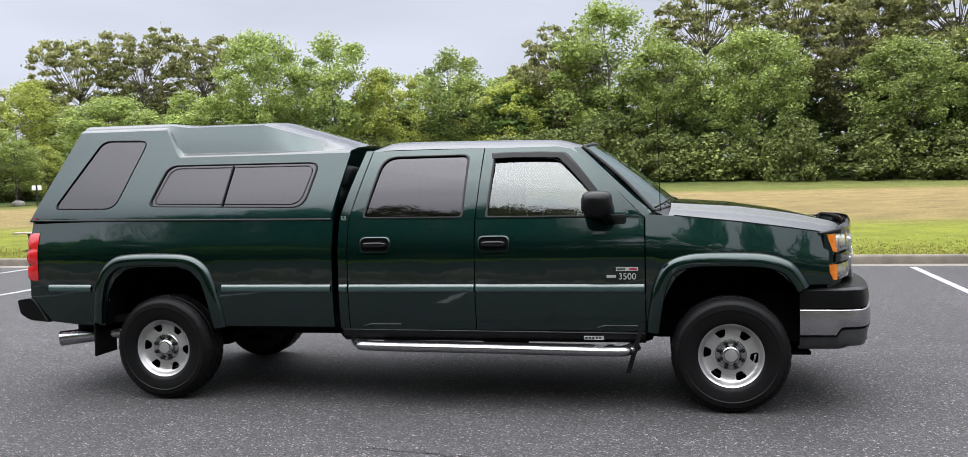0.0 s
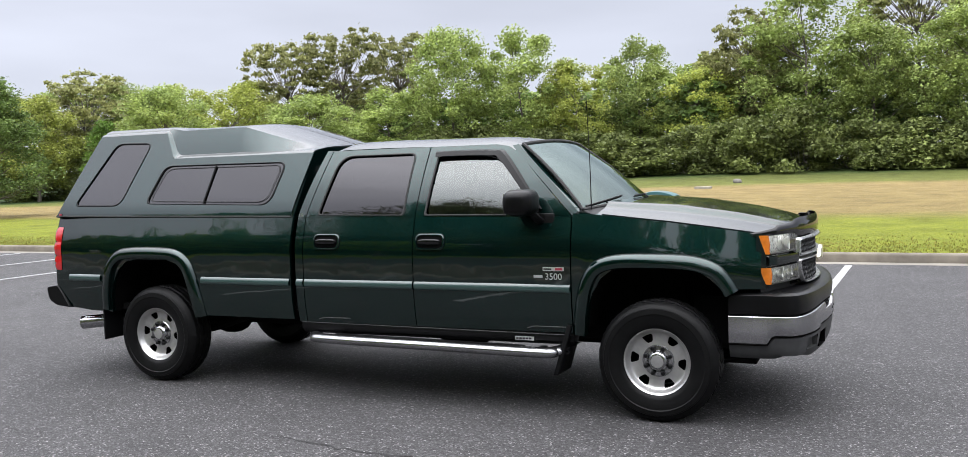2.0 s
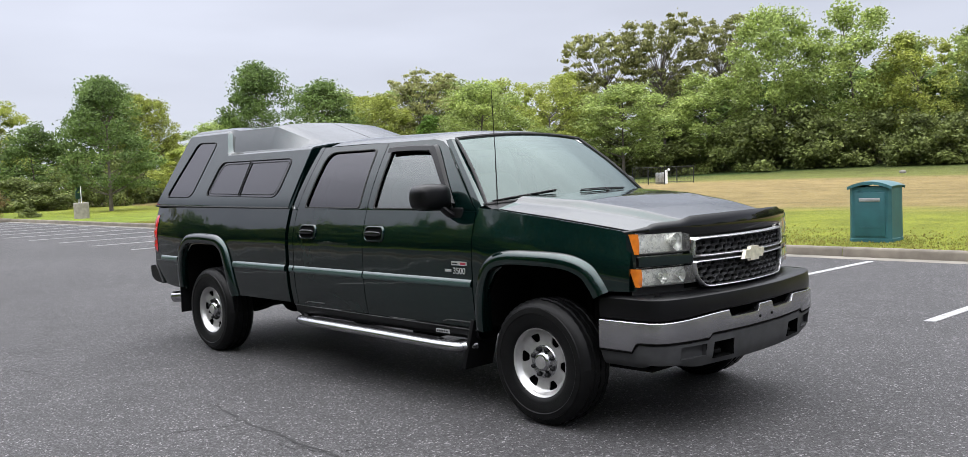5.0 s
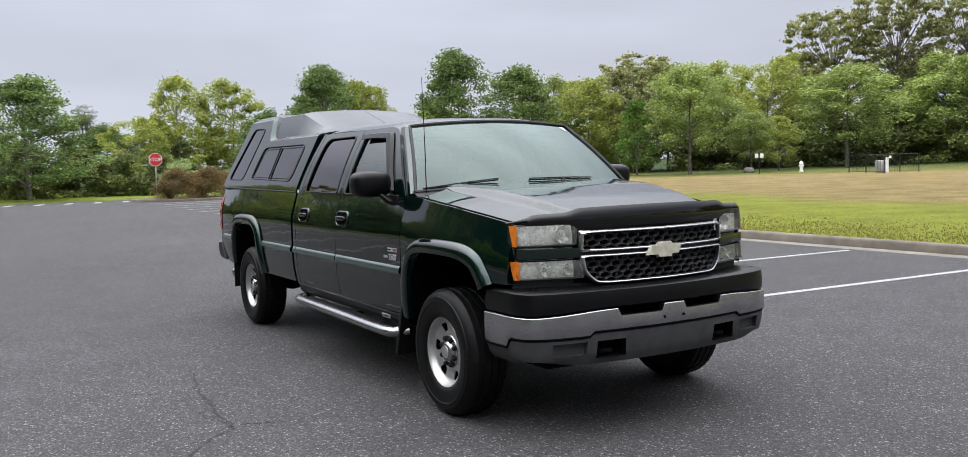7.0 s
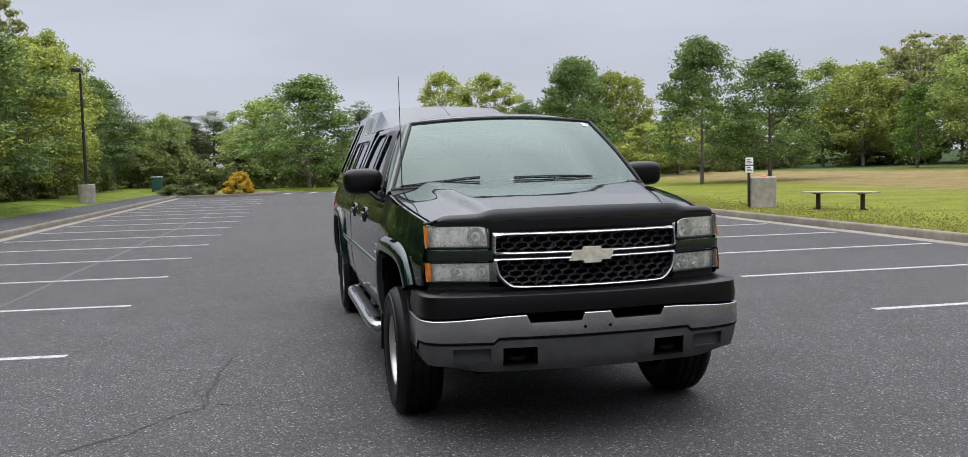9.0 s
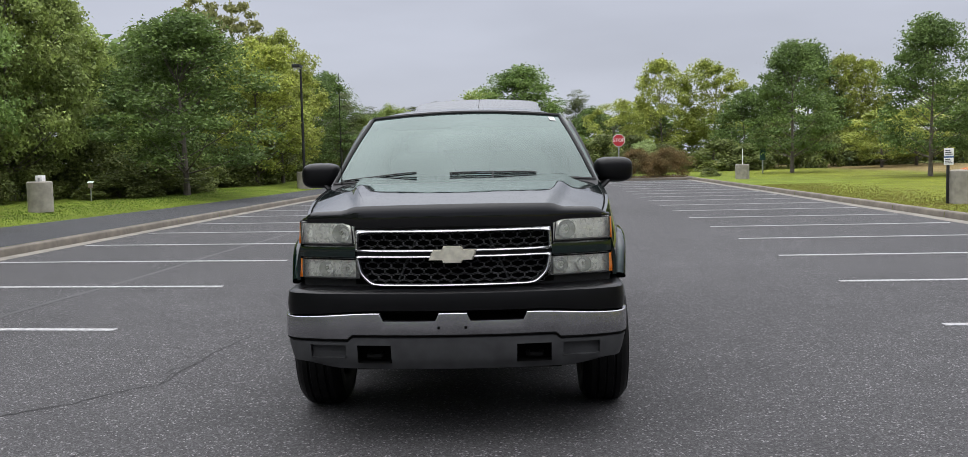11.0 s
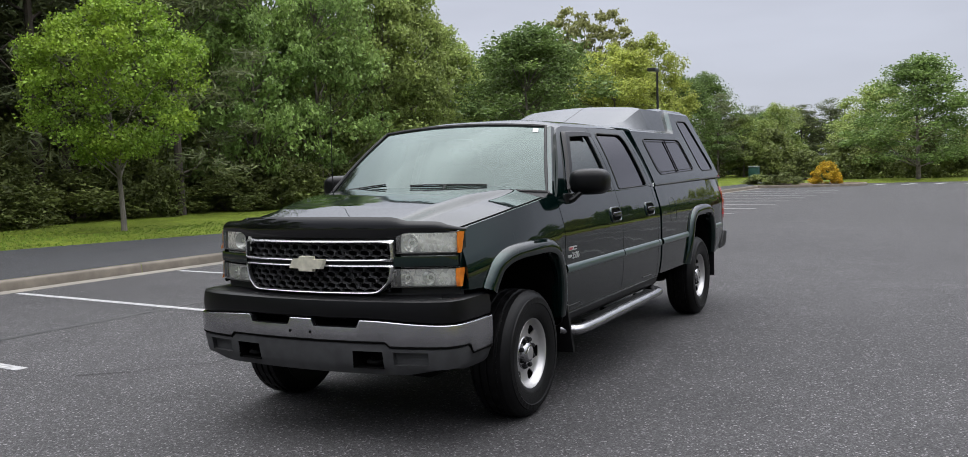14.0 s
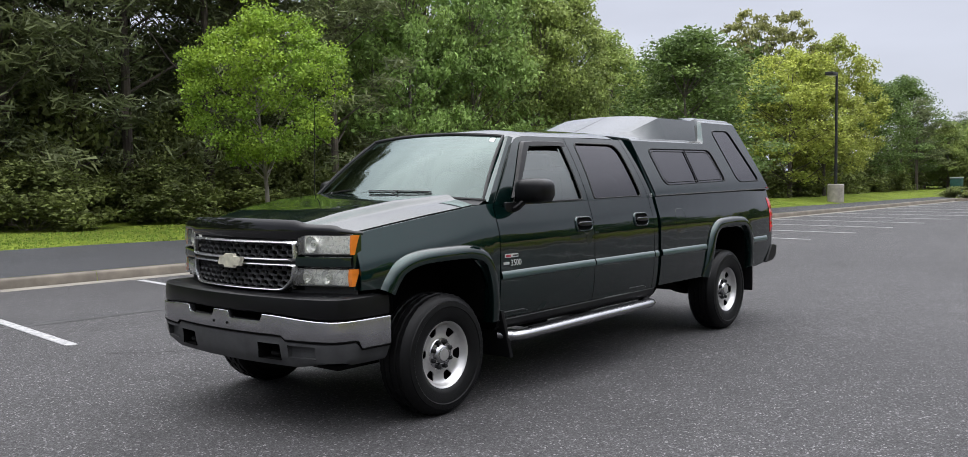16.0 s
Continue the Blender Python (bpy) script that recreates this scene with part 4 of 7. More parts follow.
for x in (-2.121, 2.121):
    part("axle", tube([(x, -0.80, 0.40), (x, 0.80, 0.40)], 0.05, 10), M_UNDER, truck)
    part("differential", blob((x, 0.0 if x < 0 else 0.18, 0.40), (0.17, 0.15, 0.15), 0.8, 14, 8), M_UNDER, truck)
    for s2 in (-1, 1):
        if x < 0:
            part("leaf_spring", tube(spline([(-2.85, s2 * 0.58, 0.56), (-2.12, s2 * 0.58, 0.36), (-1.35, s2 * 0.58, 0.55)], 5), 0.035, 6), M_UNDER, truck)
        else:
            part("control_arm", tube([(1.95, s2 * 0.40, 0.45), (2.12, s2 * 0.76, 0.38), (2.35, s2 * 0.40, 0.45)], 0.035, 8), M_UNDER, truck)
        part("shock_absorber", tube([(x + 0.12, s2 * 0.62, 0.38), (x + 0.10, s2 * 0.56, 0.85)], 0.03, 8), M_UNDER, truck)


# wheels
def make_wheel(at, side):
    """One wheel, its outer face towards side."""
    hub = new("wheel")
    hub.parent = truck
    hub["label"] = "silver eight-lug steel wheel with an all-terrain tyre"
    hub.matrix_local = Matrix.Translation(at) @ Matrix.Rotation(0 if side < 0 else math.pi, 4, "Z")
    prof = [(0.216, -0.108), (0.224, -0.118), (0.250, -0.131), (0.300, -0.137), (0.312, -0.138), (0.318, -0.142), (0.350, -0.138), (0.354, -0.131), (0.372, -0.122), (0.386, -0.108)]
    crown = [(0.399, -0.088), (0.399, -0.060), (0.390, -0.055), (0.390, -0.046), (0.4015, -0.042), (0.4015, -0.006), (0.391, -0.004)]
    p = prof + crown
    p = p + [(r, -h) for r, h in reversed(p)]
    seg = 88
    rows = []
    for k in range(seg):
        w = 2 * math.pi * k / seg
        row = []
        for i, (r, h) in enumerate(p):
            if 0.3855 < r < 0.4 and abs(h) > 0.05:
                r = r - (0.0045 if k % 2 else 0)
            elif r > 0.4:
                r = r - (0.007 if (k + (1 if h > 0 else 0)) % 4 == 0 else 0)
            elif 0.36 < r < 0.386:
                r = r - (0.002 if k % 2 else 0)
            row.append(Vector((r * math.cos(w), h, r * math.sin(w))))
        rows.append(row)
    rows.append(rows[0])
    tyre = part("tyre", grid(rows, flip=True), M_TIRE, hub, "black all-terrain tyre with raised lettering", angle=28)
    # raised lettering as plain blocks on the side wall
    verts, faces = [], []
    for base, count in ((200, 8), (340, 7), (80, 4)):
        for k in range(count):
            w0 = radians(base + k * 8.2)
            for c in ((0, 0.7),):
                o = len(verts)
                for dw, r in ((0, 0.318), (0.070, 0.318), (0.070, 0.346), (0, 0.346)):
                    verts.append((r * math.cos(w0 + dw), -0.1428 + 0.125 * max(0, r - 0.318), r * math.sin(w0 + dw)))
                for dw, r in ((0.022, 0.326), (0.048, 0.326), (0.048, 0.338), (0.022, 0.338)):
                    verts.append((r * math.cos(w0 + dw), -0.1428 + 0.125 * max(0, r - 0.318), r * math.sin(w0 + dw)))
                for a, b in ((0, 1), (1, 2), (2, 3), (3, 0)):
                    faces.append((o + a, o + b, o + 4 + b, o + 4 + a))
    part("raised_lettering", mesh_from(verts, faces), M_LETTER, tyre, "raised block marks on the side wall")["kind"] = "stuff"
    # rim disc: six sectors with a rounded window each, and the lip
    disc = [(0.100, -0.066), (0.112, -0.066), (0.126, -0.061), (0.150, -0.062), (0.170, -0.066), (0.182, -0.071), (0.190, -0.078)]
    half = radians(30) * 0.155
    sector = dense([(-half, 0.100), (half, 0.100), (half, 0.190), (-half, 0.190)], 0.0135)
    window = rounded([(-0.024, 0.130), (0.024, 0.130), (0.036, 0.183), (-0.036, 0.183)], 0.016, 5)
    pieces = []
    for k in range(6):
        w0 = radians(54 + 60 * k)
        pieces.append(ring(sector, window, lambda u, r, w0=w0: (r * math.cos(w0 + u / 0.155), interp(disc, r), r * math.sin(w0 + u / 0.155)), steps=3, flip=True))
    lip = [(0.190, -0.078), (0.196, -0.086), (0.204, -0.098), (0.209, -0.110), (0.219, -0.116), (0.224, -0.108), (0.222, -0.098)]
    pieces.append(grid([[Vector((r * math.cos(2 * math.pi * k / 72), h, r * math.sin(2 * math.pi * k / 72))) for k in range(72)] for r, h in lip], close=True))
    disc_me = join(*pieces)
    rim = part("rim", disc_me, M_WHEEL, hub, "silver rim with six windows", angle=40, thick=-0.008)
    # near-black puts the shade inside the wheel into barrel and disc
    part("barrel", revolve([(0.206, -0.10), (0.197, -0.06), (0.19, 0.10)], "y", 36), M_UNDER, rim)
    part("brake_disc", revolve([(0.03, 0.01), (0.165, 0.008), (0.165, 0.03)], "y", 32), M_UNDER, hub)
    cap = part("centre_cap", revolve([(0.105, -0.045), (0.108, -0.064), (0.100, -0.072), (0.072, -0.075), (0.070, -0.084), (0.056, -0.098), (0.05, -0.102), (0.0, -0.104)], "y", 40), M_STEP, hub, "chrome centre cap with plain boss")
    part("cap_boss", revolve([(0.042, -0.101), (0.040, -0.106), (0.0, -0.107)], "y", 28), M_WHEEL, cap)
    for k in range(8):
        w = 2 * math.pi * (k + 0.5) / 8
        nut = tube([(0.086 * math.cos(w), -0.068, 0.086 * math.sin(w)), (0.086 * math.cos(w), -0.090, 0.086 * math.sin(w)), (0.086 * math.cos(w), -0.097, 0.086 * math.sin(w))], [0.0165, 0.0155, 0.009], 6)
        part("lug_nut", nut, M_BLACK, hub)
    return hub


for x in (2.121, -2.121):
    for side in (-1, 1):
        make_wheel((x, side * (0.88 if x > 0 else 0.865), 0.398), side)

# cabin
for x, y0, y1, name in ((0.55, -0.70, -0.12, "front_seat"), (0.55, 0.12, 0.70, "front_seat"), (-0.38, -0.72, 0.72, "rear_bench")):
    yc, hw = (y0 + y1) / 2, (y1 - y0) / 2
    seat = part(name, blob((x + 0.15, yc, 0.95), (0.27, hw, 0.12), 0.4, 18, 10), M_SEAT, truck, "grey cloth seat")
    bk = blob((0, 0, 0), (0.10, hw * 0.95, 0.34), 0.45, 18, 10)
    bk.transform(Matrix.Translation((x - 0.13, yc, 1.27)) @ Matrix.Rotation(radians(-12), 4, "Y"))
    part("backrest", bk, M_SEAT, seat)
    for yh in ((yc,) if hw < 0.5 else (-0.42, 0.42)):
        part("headrest", blob((x - 0.22, yh, 1.66), (0.05, 0.13, 0.085), 0.5, 14, 8), M_SEAT, seat)
part("dashboard", grid([[Vector((x, y, z)) for y in span(-0.86, 0.86, 10)] for x, z in ((1.08, 0.95), (1.10, 1.25), (1.16, 1.33), (1.35, 1.36), (1.70, 1.36))]), M_DASH, truck)
wheel_me = revolve([(0.19 + 0.016 * math.cos(2 * math.pi * k / 8), 0.016 * math.sin(2 * math.pi * k / 8)) for k in range(9)], "z", 32)
wheel_me.transform(Matrix.Translation((0.98, 0.40, 1.30)) @ Matrix.Rotation(radians(-62), 4, "Y"))
part("steering_wheel", wheel_me, M_BLACK, truck)
part("headliner", grid([[Vector((x, y, 1.84 - 0.03 * abs(y))) for y in span(-0.70, 0.70, 6)] for x in span(-0.5, 1.1, 4)]), M_SEAT, truck)

# ---- fibreglass bed cap ----
cap = thing("bed_cap", "dark green fibreglass cap with tinted windows on pickup bed", "truck cap")


def cap_side(side):
    def at(x, z):
        v = max(0, z - 1.366)
        return (x, side * (0.942 - 0.425 * v + 0.018 * (1 - math.exp(-v / 0.08))), z)
    return at


for side in (-1, 1):
    surf = cap_side(side)
    split_b, split_t = -2.43, -2.20
    rear_o = [(-3.262, 1.388), (split_b, 1.380), (split_t, 2.092), (-2.965, 2.092)]
    front_o = [(split_b, 1.380), (-0.748, 1.366), (-0.635, 1.866), (-2.272, 1.868)]
    rear_w = rounded([(-3.065, 1.483), (-2.535, 1.476), (-2.345, 2.012), (-2.745, 2.022)], [0.06, 0.09, 0.07, 0.07])
    front_w = rounded([(-2.245, 1.490), (-0.965, 1.462), (-0.875, 1.80), (-2.125, 1.806)], [0.06, 0.10, 0.08, 0.08])
    wall = part("side_wall", join(ring(rear_o, rear_w, surf, flip=side < 0, steps=7), ring(front_o, front_w, surf, flip=side < 0, steps=7), mesh_from([surf(-2.272, 1.868), surf(-2.06, 1.868), surf(-2.2, 2.092)], [(0, 2, 1) if side > 0 else (0, 1, 2)])), M_CAP, cap, thick=0.02)
    for win, name in ((rear_w, "quarter_window"), (front_w, "sliding_window")):
        cc = sum(win, Vector((0, 0))) / len(win)
        pr = proud(surf, side)
        k = 0.955
        window = part(name, frame_loop([cc + (p - cc) * 1.015 for p in win], [cc + Vector(((p.x - cc.x) * (k + 0.032), (p.y - cc.y) * (k + 0.018))) for p in win], pr, 0.006, flip=side < 0), M_BLACK, cap, "tinted window in a black aluminium frame")
        part("glass_pane", pane([cc + (p - cc) * 0.985 for p in win], lambda x, z: pr(x, z, -0.006), flip=side < 0), M_TINT, window, "dark tinted glass")
        if name == "sliding_window":
            part("mullion", tube([Vector(pr(-1.625, 1.485, 0.004)), Vector(pr(-1.575, 1.79, 0.004))], 0.007, 6), M_BLACK, window)
            inner2 = [cc + Vector(((p.x - cc.x) * 0.95, (p.y - cc.y) * 0.87)) for p in win]
            part("sash", frame_loop(inner2, [cc + Vector(((p.x - cc.x) * 0.943, (p.y - cc.y) * 0.845)) for p in win], pr, 0.003, flip=side < 0), M_GAP, window)
    part("base_seal", tube([Vector((x, side * 0.942, 1.372 - 0.010 * (x + 0.72))) for x in span(-3.25, -0.74, 6)], 0.008, 6), M_GAP, cap)


def cap_section(x):
    """Half outline of the cap's top from the shoulder to the middle."""
    r = 1 - smooth(-2.24, -2.02, x)
    f = min(1, max(0, (x + 1.40) / 0.72))
    lowz = 1.866
    sh = lowz + (2.092 - lowz) * (1 - min(1, max(0, (x + 2.20) / 0.14)))
    shoulder = (abs(cap_side(1)(x, sh)[1]), sh)
    ledge = (0.700 - 0.100 * r, 1.890 + (2.116 - 1.890) * r)
    rz = 2.108 + 0.025 * r
    roof_edge = (0.600 - 0.020 * r, rz - (rz - 1.904) * f)
    top_in = (0.53, rz + 0.016 - (rz + 0.016 - 1.914) * f)
    mid = 2.150 - (2.150 - 1.935) * f
    pts = [shoulder, (shoulder[0] * 0.6 + ledge[0] * 0.4, shoulder[1] * 0.6 + ledge[1] * 0.4 + 0.006), ledge,
           (ledge[0] * 0.9 + roof_edge[0] * 0.1, ledge[1] * 0.97 + roof_edge[1] * 0.03), (ledge[0] * 0.5 + roof_edge[0] * 0.5, ledge[1] * 0.5 + roof_edge[1] * 0.5), roof_edge, top_in]
    pts += [(0.53 * (1 - k / 5), top_in[1] + (mid - top_in[1]) * (1 - (1 - k / 5) ** 2)) for k in range(1, 6)]
    return pts


xs = sorted(set([round(v, 3) for v in span(-2.965, -2.32, 6) + span(-2.30, -2.02, 10) + span(-2.0, -1.43, 6) + [-1.41, -1.40, -1.39] + span(-1.35, -0.64, 14)]))
rows = []
for x in xs:
    half = cap_section(x)
    full = [Vector((x, -y, z)) for y, z in half] + [Vector((x, y, z)) for y, z in reversed(half[:-1])]
    rows.append(full)
part("cap_roof", grid(rows, flip=True), M_CAP, cap, "moulded raised roof with a sloping front", angle=24, thick=0.015)
first, last = rows[0], rows[-1]
n = len(last)
base_f = [Vector((-0.748 + 0.02 * (p.z > 1.87), p.y * 1.25 if abs(p.y) < 0.3 else math.copysign(min(0.938, abs(p.y) * 1.27), p.y), 1.366)) for p in last]
part("front_wall", grid([base_f, last]), M_CAP, cap)
base_r = [Vector((-3.262, math.copysign(min(0.938, abs(p.y) * 1.36), p.y) if p.y else 0, 1.388)) for p in first]
part("rear_door", grid([base_r, first], flip=True), M_CAP, cap)
for s2 in (0.02,):
    part("roof_rib", tube([Vector((x, s2, cap_section(x)[9][1] - 0.001)) for x in span(-1.40, -0.66, 8)], 0.006, 6), M_GAP, cap)
part("light_lens", boxm(-3.20, -3.185, -0.06, 0.06, 2.02, 2.05, bevel=0.004), M_RED, cap)
for side in (-1, 1):
    part("maker_badge", boxm(-3.225, -3.195, side * 0.936 - 0.003, side * 0.936 + 0.003, 1.398, 1.418, bevel=0.002), M_BADGERED, cap)


# ---- ground, lot, kerbs ----
def kerb_n(x):
    return 9.52 - 0.033 * x


def kerb_s(x):
    return -8.95 - 0.036 * x


def ground_z(x, y):
    n, s = kerb_n(x), kerb_s(x)
    if y > n:
        d = y - n
        return 0.12 + 0.0095 * min(d, 70) + 1.1 * smooth(58, 76, d)
    if y < s:
        d = s - y
        return 0.13 + 0.25 * smooth(1.5, 4.5, d) + 0.004 * min(d, 60)
    return -0.06


def grass_material():
    m = bpy.data.materials.new("mown_grass")
    m.use_nodes = True
    n, l = m.node_tree.nodes, m.node_tree.links
    p = n["Principled BSDF"]
    p.inputs["Roughness"].default_value = 0.9
    p.inputs["Specular IOR Level"].default_value = 0.15
    tc = n.new("ShaderNodeTexCoord")
    sep = n.new("ShaderNodeSeparateXYZ")
    l.new(tc.outputs["Object"], sep.inputs[0])
    broad = n.new("ShaderNodeTexNoise")
    broad.inputs["Scale"].default_value = 0.11
    broad.inputs["Detail"].default_value = 5
    l.new(tc.outputs["Object"], broad.inputs["Vector"])
    # distance north of the lot, made ragged
    shift = n.new("ShaderNodeMath")
    shift.operation = "MULTIPLY_ADD"
    shift.inputs[1].default_value, shift.inputs[2].default_value = 9.0, -4.5
    l.new(broad.outputs[0], shift.inputs[0])
    add = n.new("ShaderNodeMath")
    # the wood edge comes nearer towards the west
    west = n.new("ShaderNodeMath")
    west.operation = "MULTIPLY_ADD"
    west.inputs[1].default_value, west.inputs[2].default_value = -0.9, -27.0
    l.new(sep.outputs[0], west.inputs[0])
    clip = n.new("ShaderNodeMath")
    clip.operation = "MAXIMUM"
    clip.inputs[1].default_value = 0.0
    l.new(west.outputs[0], clip.inputs[0])
    both = n.new("ShaderNodeMath")
    l.new(shift.outputs[0], both.inputs[0])
    far = n.new("ShaderNodeMapRange")
    far.inputs[1].default_value, far.inputs[2].default_value = 27, 44
    l.new(sep.outputs[1], far.inputs[0])
    edge = n.new("ShaderNodeMath")
    edge.operation = "MULTIPLY"
    l.new(clip.outputs[0], edge.inputs[0])
    l.new(far.outputs[0], edge.inputs[1])
    # the green strip along the kerb widens there too
    lush = n.new("ShaderNodeMapRange")
    lush.inputs[1].default_value, lush.inputs[2].default_value = -12, -32
    lush.inputs[3].default_value, lush.inputs[4].default_value = 0, -8
    l.new(sep.outputs[0], lush.inputs[0])
    wide = n.new("ShaderNodeMapRange")
    wide.inputs[1].default_value, wide.inputs[2].default_value = 16, 30
    wide.inputs[3].default_value, wide.inputs[4].default_value = 1, 0
    l.new(sep.outputs[1], wide.inputs[0])
    pull = n.new("ShaderNodeMath")
    pull.operation = "MULTIPLY_ADD"
    l.new(lush.outputs[0], pull.inputs[0])
    l.new(wide.outputs[0], pull.inputs[1])
    l.new(edge.outputs[0], pull.inputs[2])
    l.new(pull.outputs[0], both.inputs[1])
    l.new(sep.outputs[1], add.inputs[0])
    l.new(both.outputs[0], add.inputs[1])
    mr = n.new("ShaderNodeMapRange")
    mr.inputs[1].default_value, mr.inputs[2].default_value = -20, 100
    l.new(add.outputs[0], mr.inputs[0])
    ramp = n.new("ShaderNodeValToRGB")
    e = ramp.color_ramp.elements
    e[0].position, e[0].color = 0.0, (0.25, 0.33, 0.035, 1)
    e[1].position, e[1].color = 1.0, (0.05, 0.09, 0.02, 1)
    for pos, col in ((0.10, (0.29, 0.37, 0.04)), (0.19, (0.26, 0.34, 0.035)), (0.262, (0.30, 0.335, 0.034)), (0.315, (0.29, 0.32, 0.036)), (0.345, (0.37, 0.28, 0.11)), (0.555, (0.42, 0.31, 0.13)), (0.605, (0.22, 0.235, 0.05)), (0.74, (0.15, 0.17, 0.04)), (0.78, (0.06, 0.10, 0.022))):
        k = e.new(pos)
        k.color = (*col, 1)
    l.new(mr.outputs[0], ramp.inputs[0])
    last = ramp.outputs[0]
    for sc, lo, hi in ((0.8, 0.75, 1.2), (14, 0.7, 1.3), (70, 0.6, 1.35)):
        no = n.new("ShaderNodeTexNoise")
        no.inputs["Scale"].default_value = sc
        no.inputs["Detail"].default_value = 5
        l.new(tc.outputs["Object"], no.inputs["Vector"])
        r = n.new("ShaderNodeMapRange")
        r.inputs[1].default_value, r.inputs[2].default_value = 0.3, 0.7
        r.inputs[3].default_value, r.inputs[4].default_value = lo, hi
        l.new(no.outputs[0], r.inputs[0])
        mx = n.new("ShaderNodeMix")
        mx.data_type, mx.blend_type = "RGBA", "MULTIPLY"
        mx.inputs[0].default_value = 1
        l.new(last, mx.inputs[6])
        l.new(r.outputs[0], mx.inputs[7])
        last = mx.outputs[2]
        height = no
    dim = n.new("ShaderNodeMix")
    dim.data_type, dim.blend_type = "RGBA", "MULTIPLY"
    dim.inputs[0].default_value = 1
    dim.inputs[7].default_value = (0.485, 0.49, 0.49, 1)
    l.new(last, dim.inputs[6])
    l.new(dim.outputs[2], p.inputs["Base Color"])
    b = n.new("ShaderNodeBump")
    b.inputs["Strength"].default_value = 0.8
    b.inputs["Distance"].default_value = 0.05
    l.new(height.outputs[0], b.inputs["Height"])
    l.new(b.outputs[0], p.inputs["Normal"])
    return m


def asphalt_material(name, base, speck):
    """Worn asphalt: dark binder, pale stone chips, stains and rolled patches."""
    m = bpy.data.materials.new(name)
    m.use_nodes = True
    n, l = m.node_tree.nodes, m.node_tree.links
    p = n["Principled BSDF"]
    p.inputs["Specular IOR Level"].default_value = 0.3
    tc = n.new("ShaderNodeTexCoord")
    chip = n.new("ShaderNodeTexVoronoi")
    chip.inputs["Scale"].default_value = 98
    l.new(tc.outputs["Object"], chip.inputs["Vector"])
    csep = n.new("ShaderNodeSeparateColor")
    l.new(chip.outputs["Color"], csep.inputs[0])
    cr = n.new("ShaderNodeValToRGB")
    e = cr.color_ramp.elements
    e[0].position, e[0].color = 0.0, (*[c * 0.45 for c in base], 1)
    e[1].position, e[1].color = 1.0, (*speck, 1)
    for pos, f in ((0.5, 0.82), (0.80, 1.22), (0.94, 1.75)):
        k = e.new(pos)
        k.color = (*[c * f for c in base], 1)
    l.new(csep.outputs[0], cr.inputs[0])
    last = cr.outputs[0]
    for sc, lo, hi, det in ((0.16, 0.84, 1.15, 4), (1.7, 0.88, 1.12, 6), (28, 0.8, 1.2, 3)):
        no = n.new("ShaderNodeTexNoise")
        no.inputs["Scale"].default_value = sc
        no.inputs["Detail"].default_value = det
        l.new(tc.outputs["Object"], no.inputs["Vector"])
        r = n.new("ShaderNodeMapRange")
        r.inputs[1].default_value, r.inputs[2].default_value = 0.3, 0.7
        r.inputs[3].default_value, r.inputs[4].default_value = lo, hi
        l.new(no.outputs[0], r.inputs[0])
        mx = n.new("ShaderNodeMix")
        mx.data_type, mx.blend_type = "RGBA", "MULTIPLY"
        mx.inputs[0].default_value = 1
        l.new(last, mx.inputs[6])
        l.new(r.outputs[0], mx.inputs[7])
        last = mx.outputs[2]
    l.new(last, p.inputs["Base Color"])
    p.inputs["Roughness"].default_value = 0.82
    b = n.new("ShaderNodeBump")
    b.inputs["Strength"].default_value = 0.7
    b.inputs["Distance"].default_value = 0.006
    l.new(chip.outputs["Distance"], b.inputs["Height"])
    l.new(b.outputs[0], p.inputs["Normal"])
    return m


M_GRASS = grass_material()
M_ASPHALT = asphalt_material("worn_asphalt", (0.0418, 0.0406, 0.0420), (0.20, 0.195, 0.195))
M_PATH = asphalt_material("path_asphalt", (0.034, 0.035, 0.038), (0.10, 0.10, 0.10))
M_KERB = mat("weathered_kerb_concrete", (0.125, 0.108, 0.086), 0.9, var=0.25, scale=3, bump=0.3, bscale=60, objvar=0.10)
M_GUTTER = mat("gutter_concrete", (0.165, 0.15, 0.125), 0.9, var=0.25, scale=2, bump=0.2, bscale=60)
M_LINE = mat("worn_white_paint", (0.36, 0.36, 0.36), 0.8, second=(0.17, 0.17, 0.17), scale=22, bump=0.2, bscale=120)
M_CRACK = mat("crack_shadow", (0.017, 0.017, 0.0172), 0.95, var=0.3)
M_TAR = mat("tar_seam", (0.026, 0.026, 0.027), 0.7, var=0.3, scale=3)
M_CONC = mat("rough_concrete", (0.33, 0.305, 0.26), 0.92, second=(0.21, 0.195, 0.165), scale=5, bump=0.35, bscale=40)


def structure(name, me, material, label, category, angle=35):
    return tagged(part(name, me, material, None, angle=angle), label, category, kind="structure")


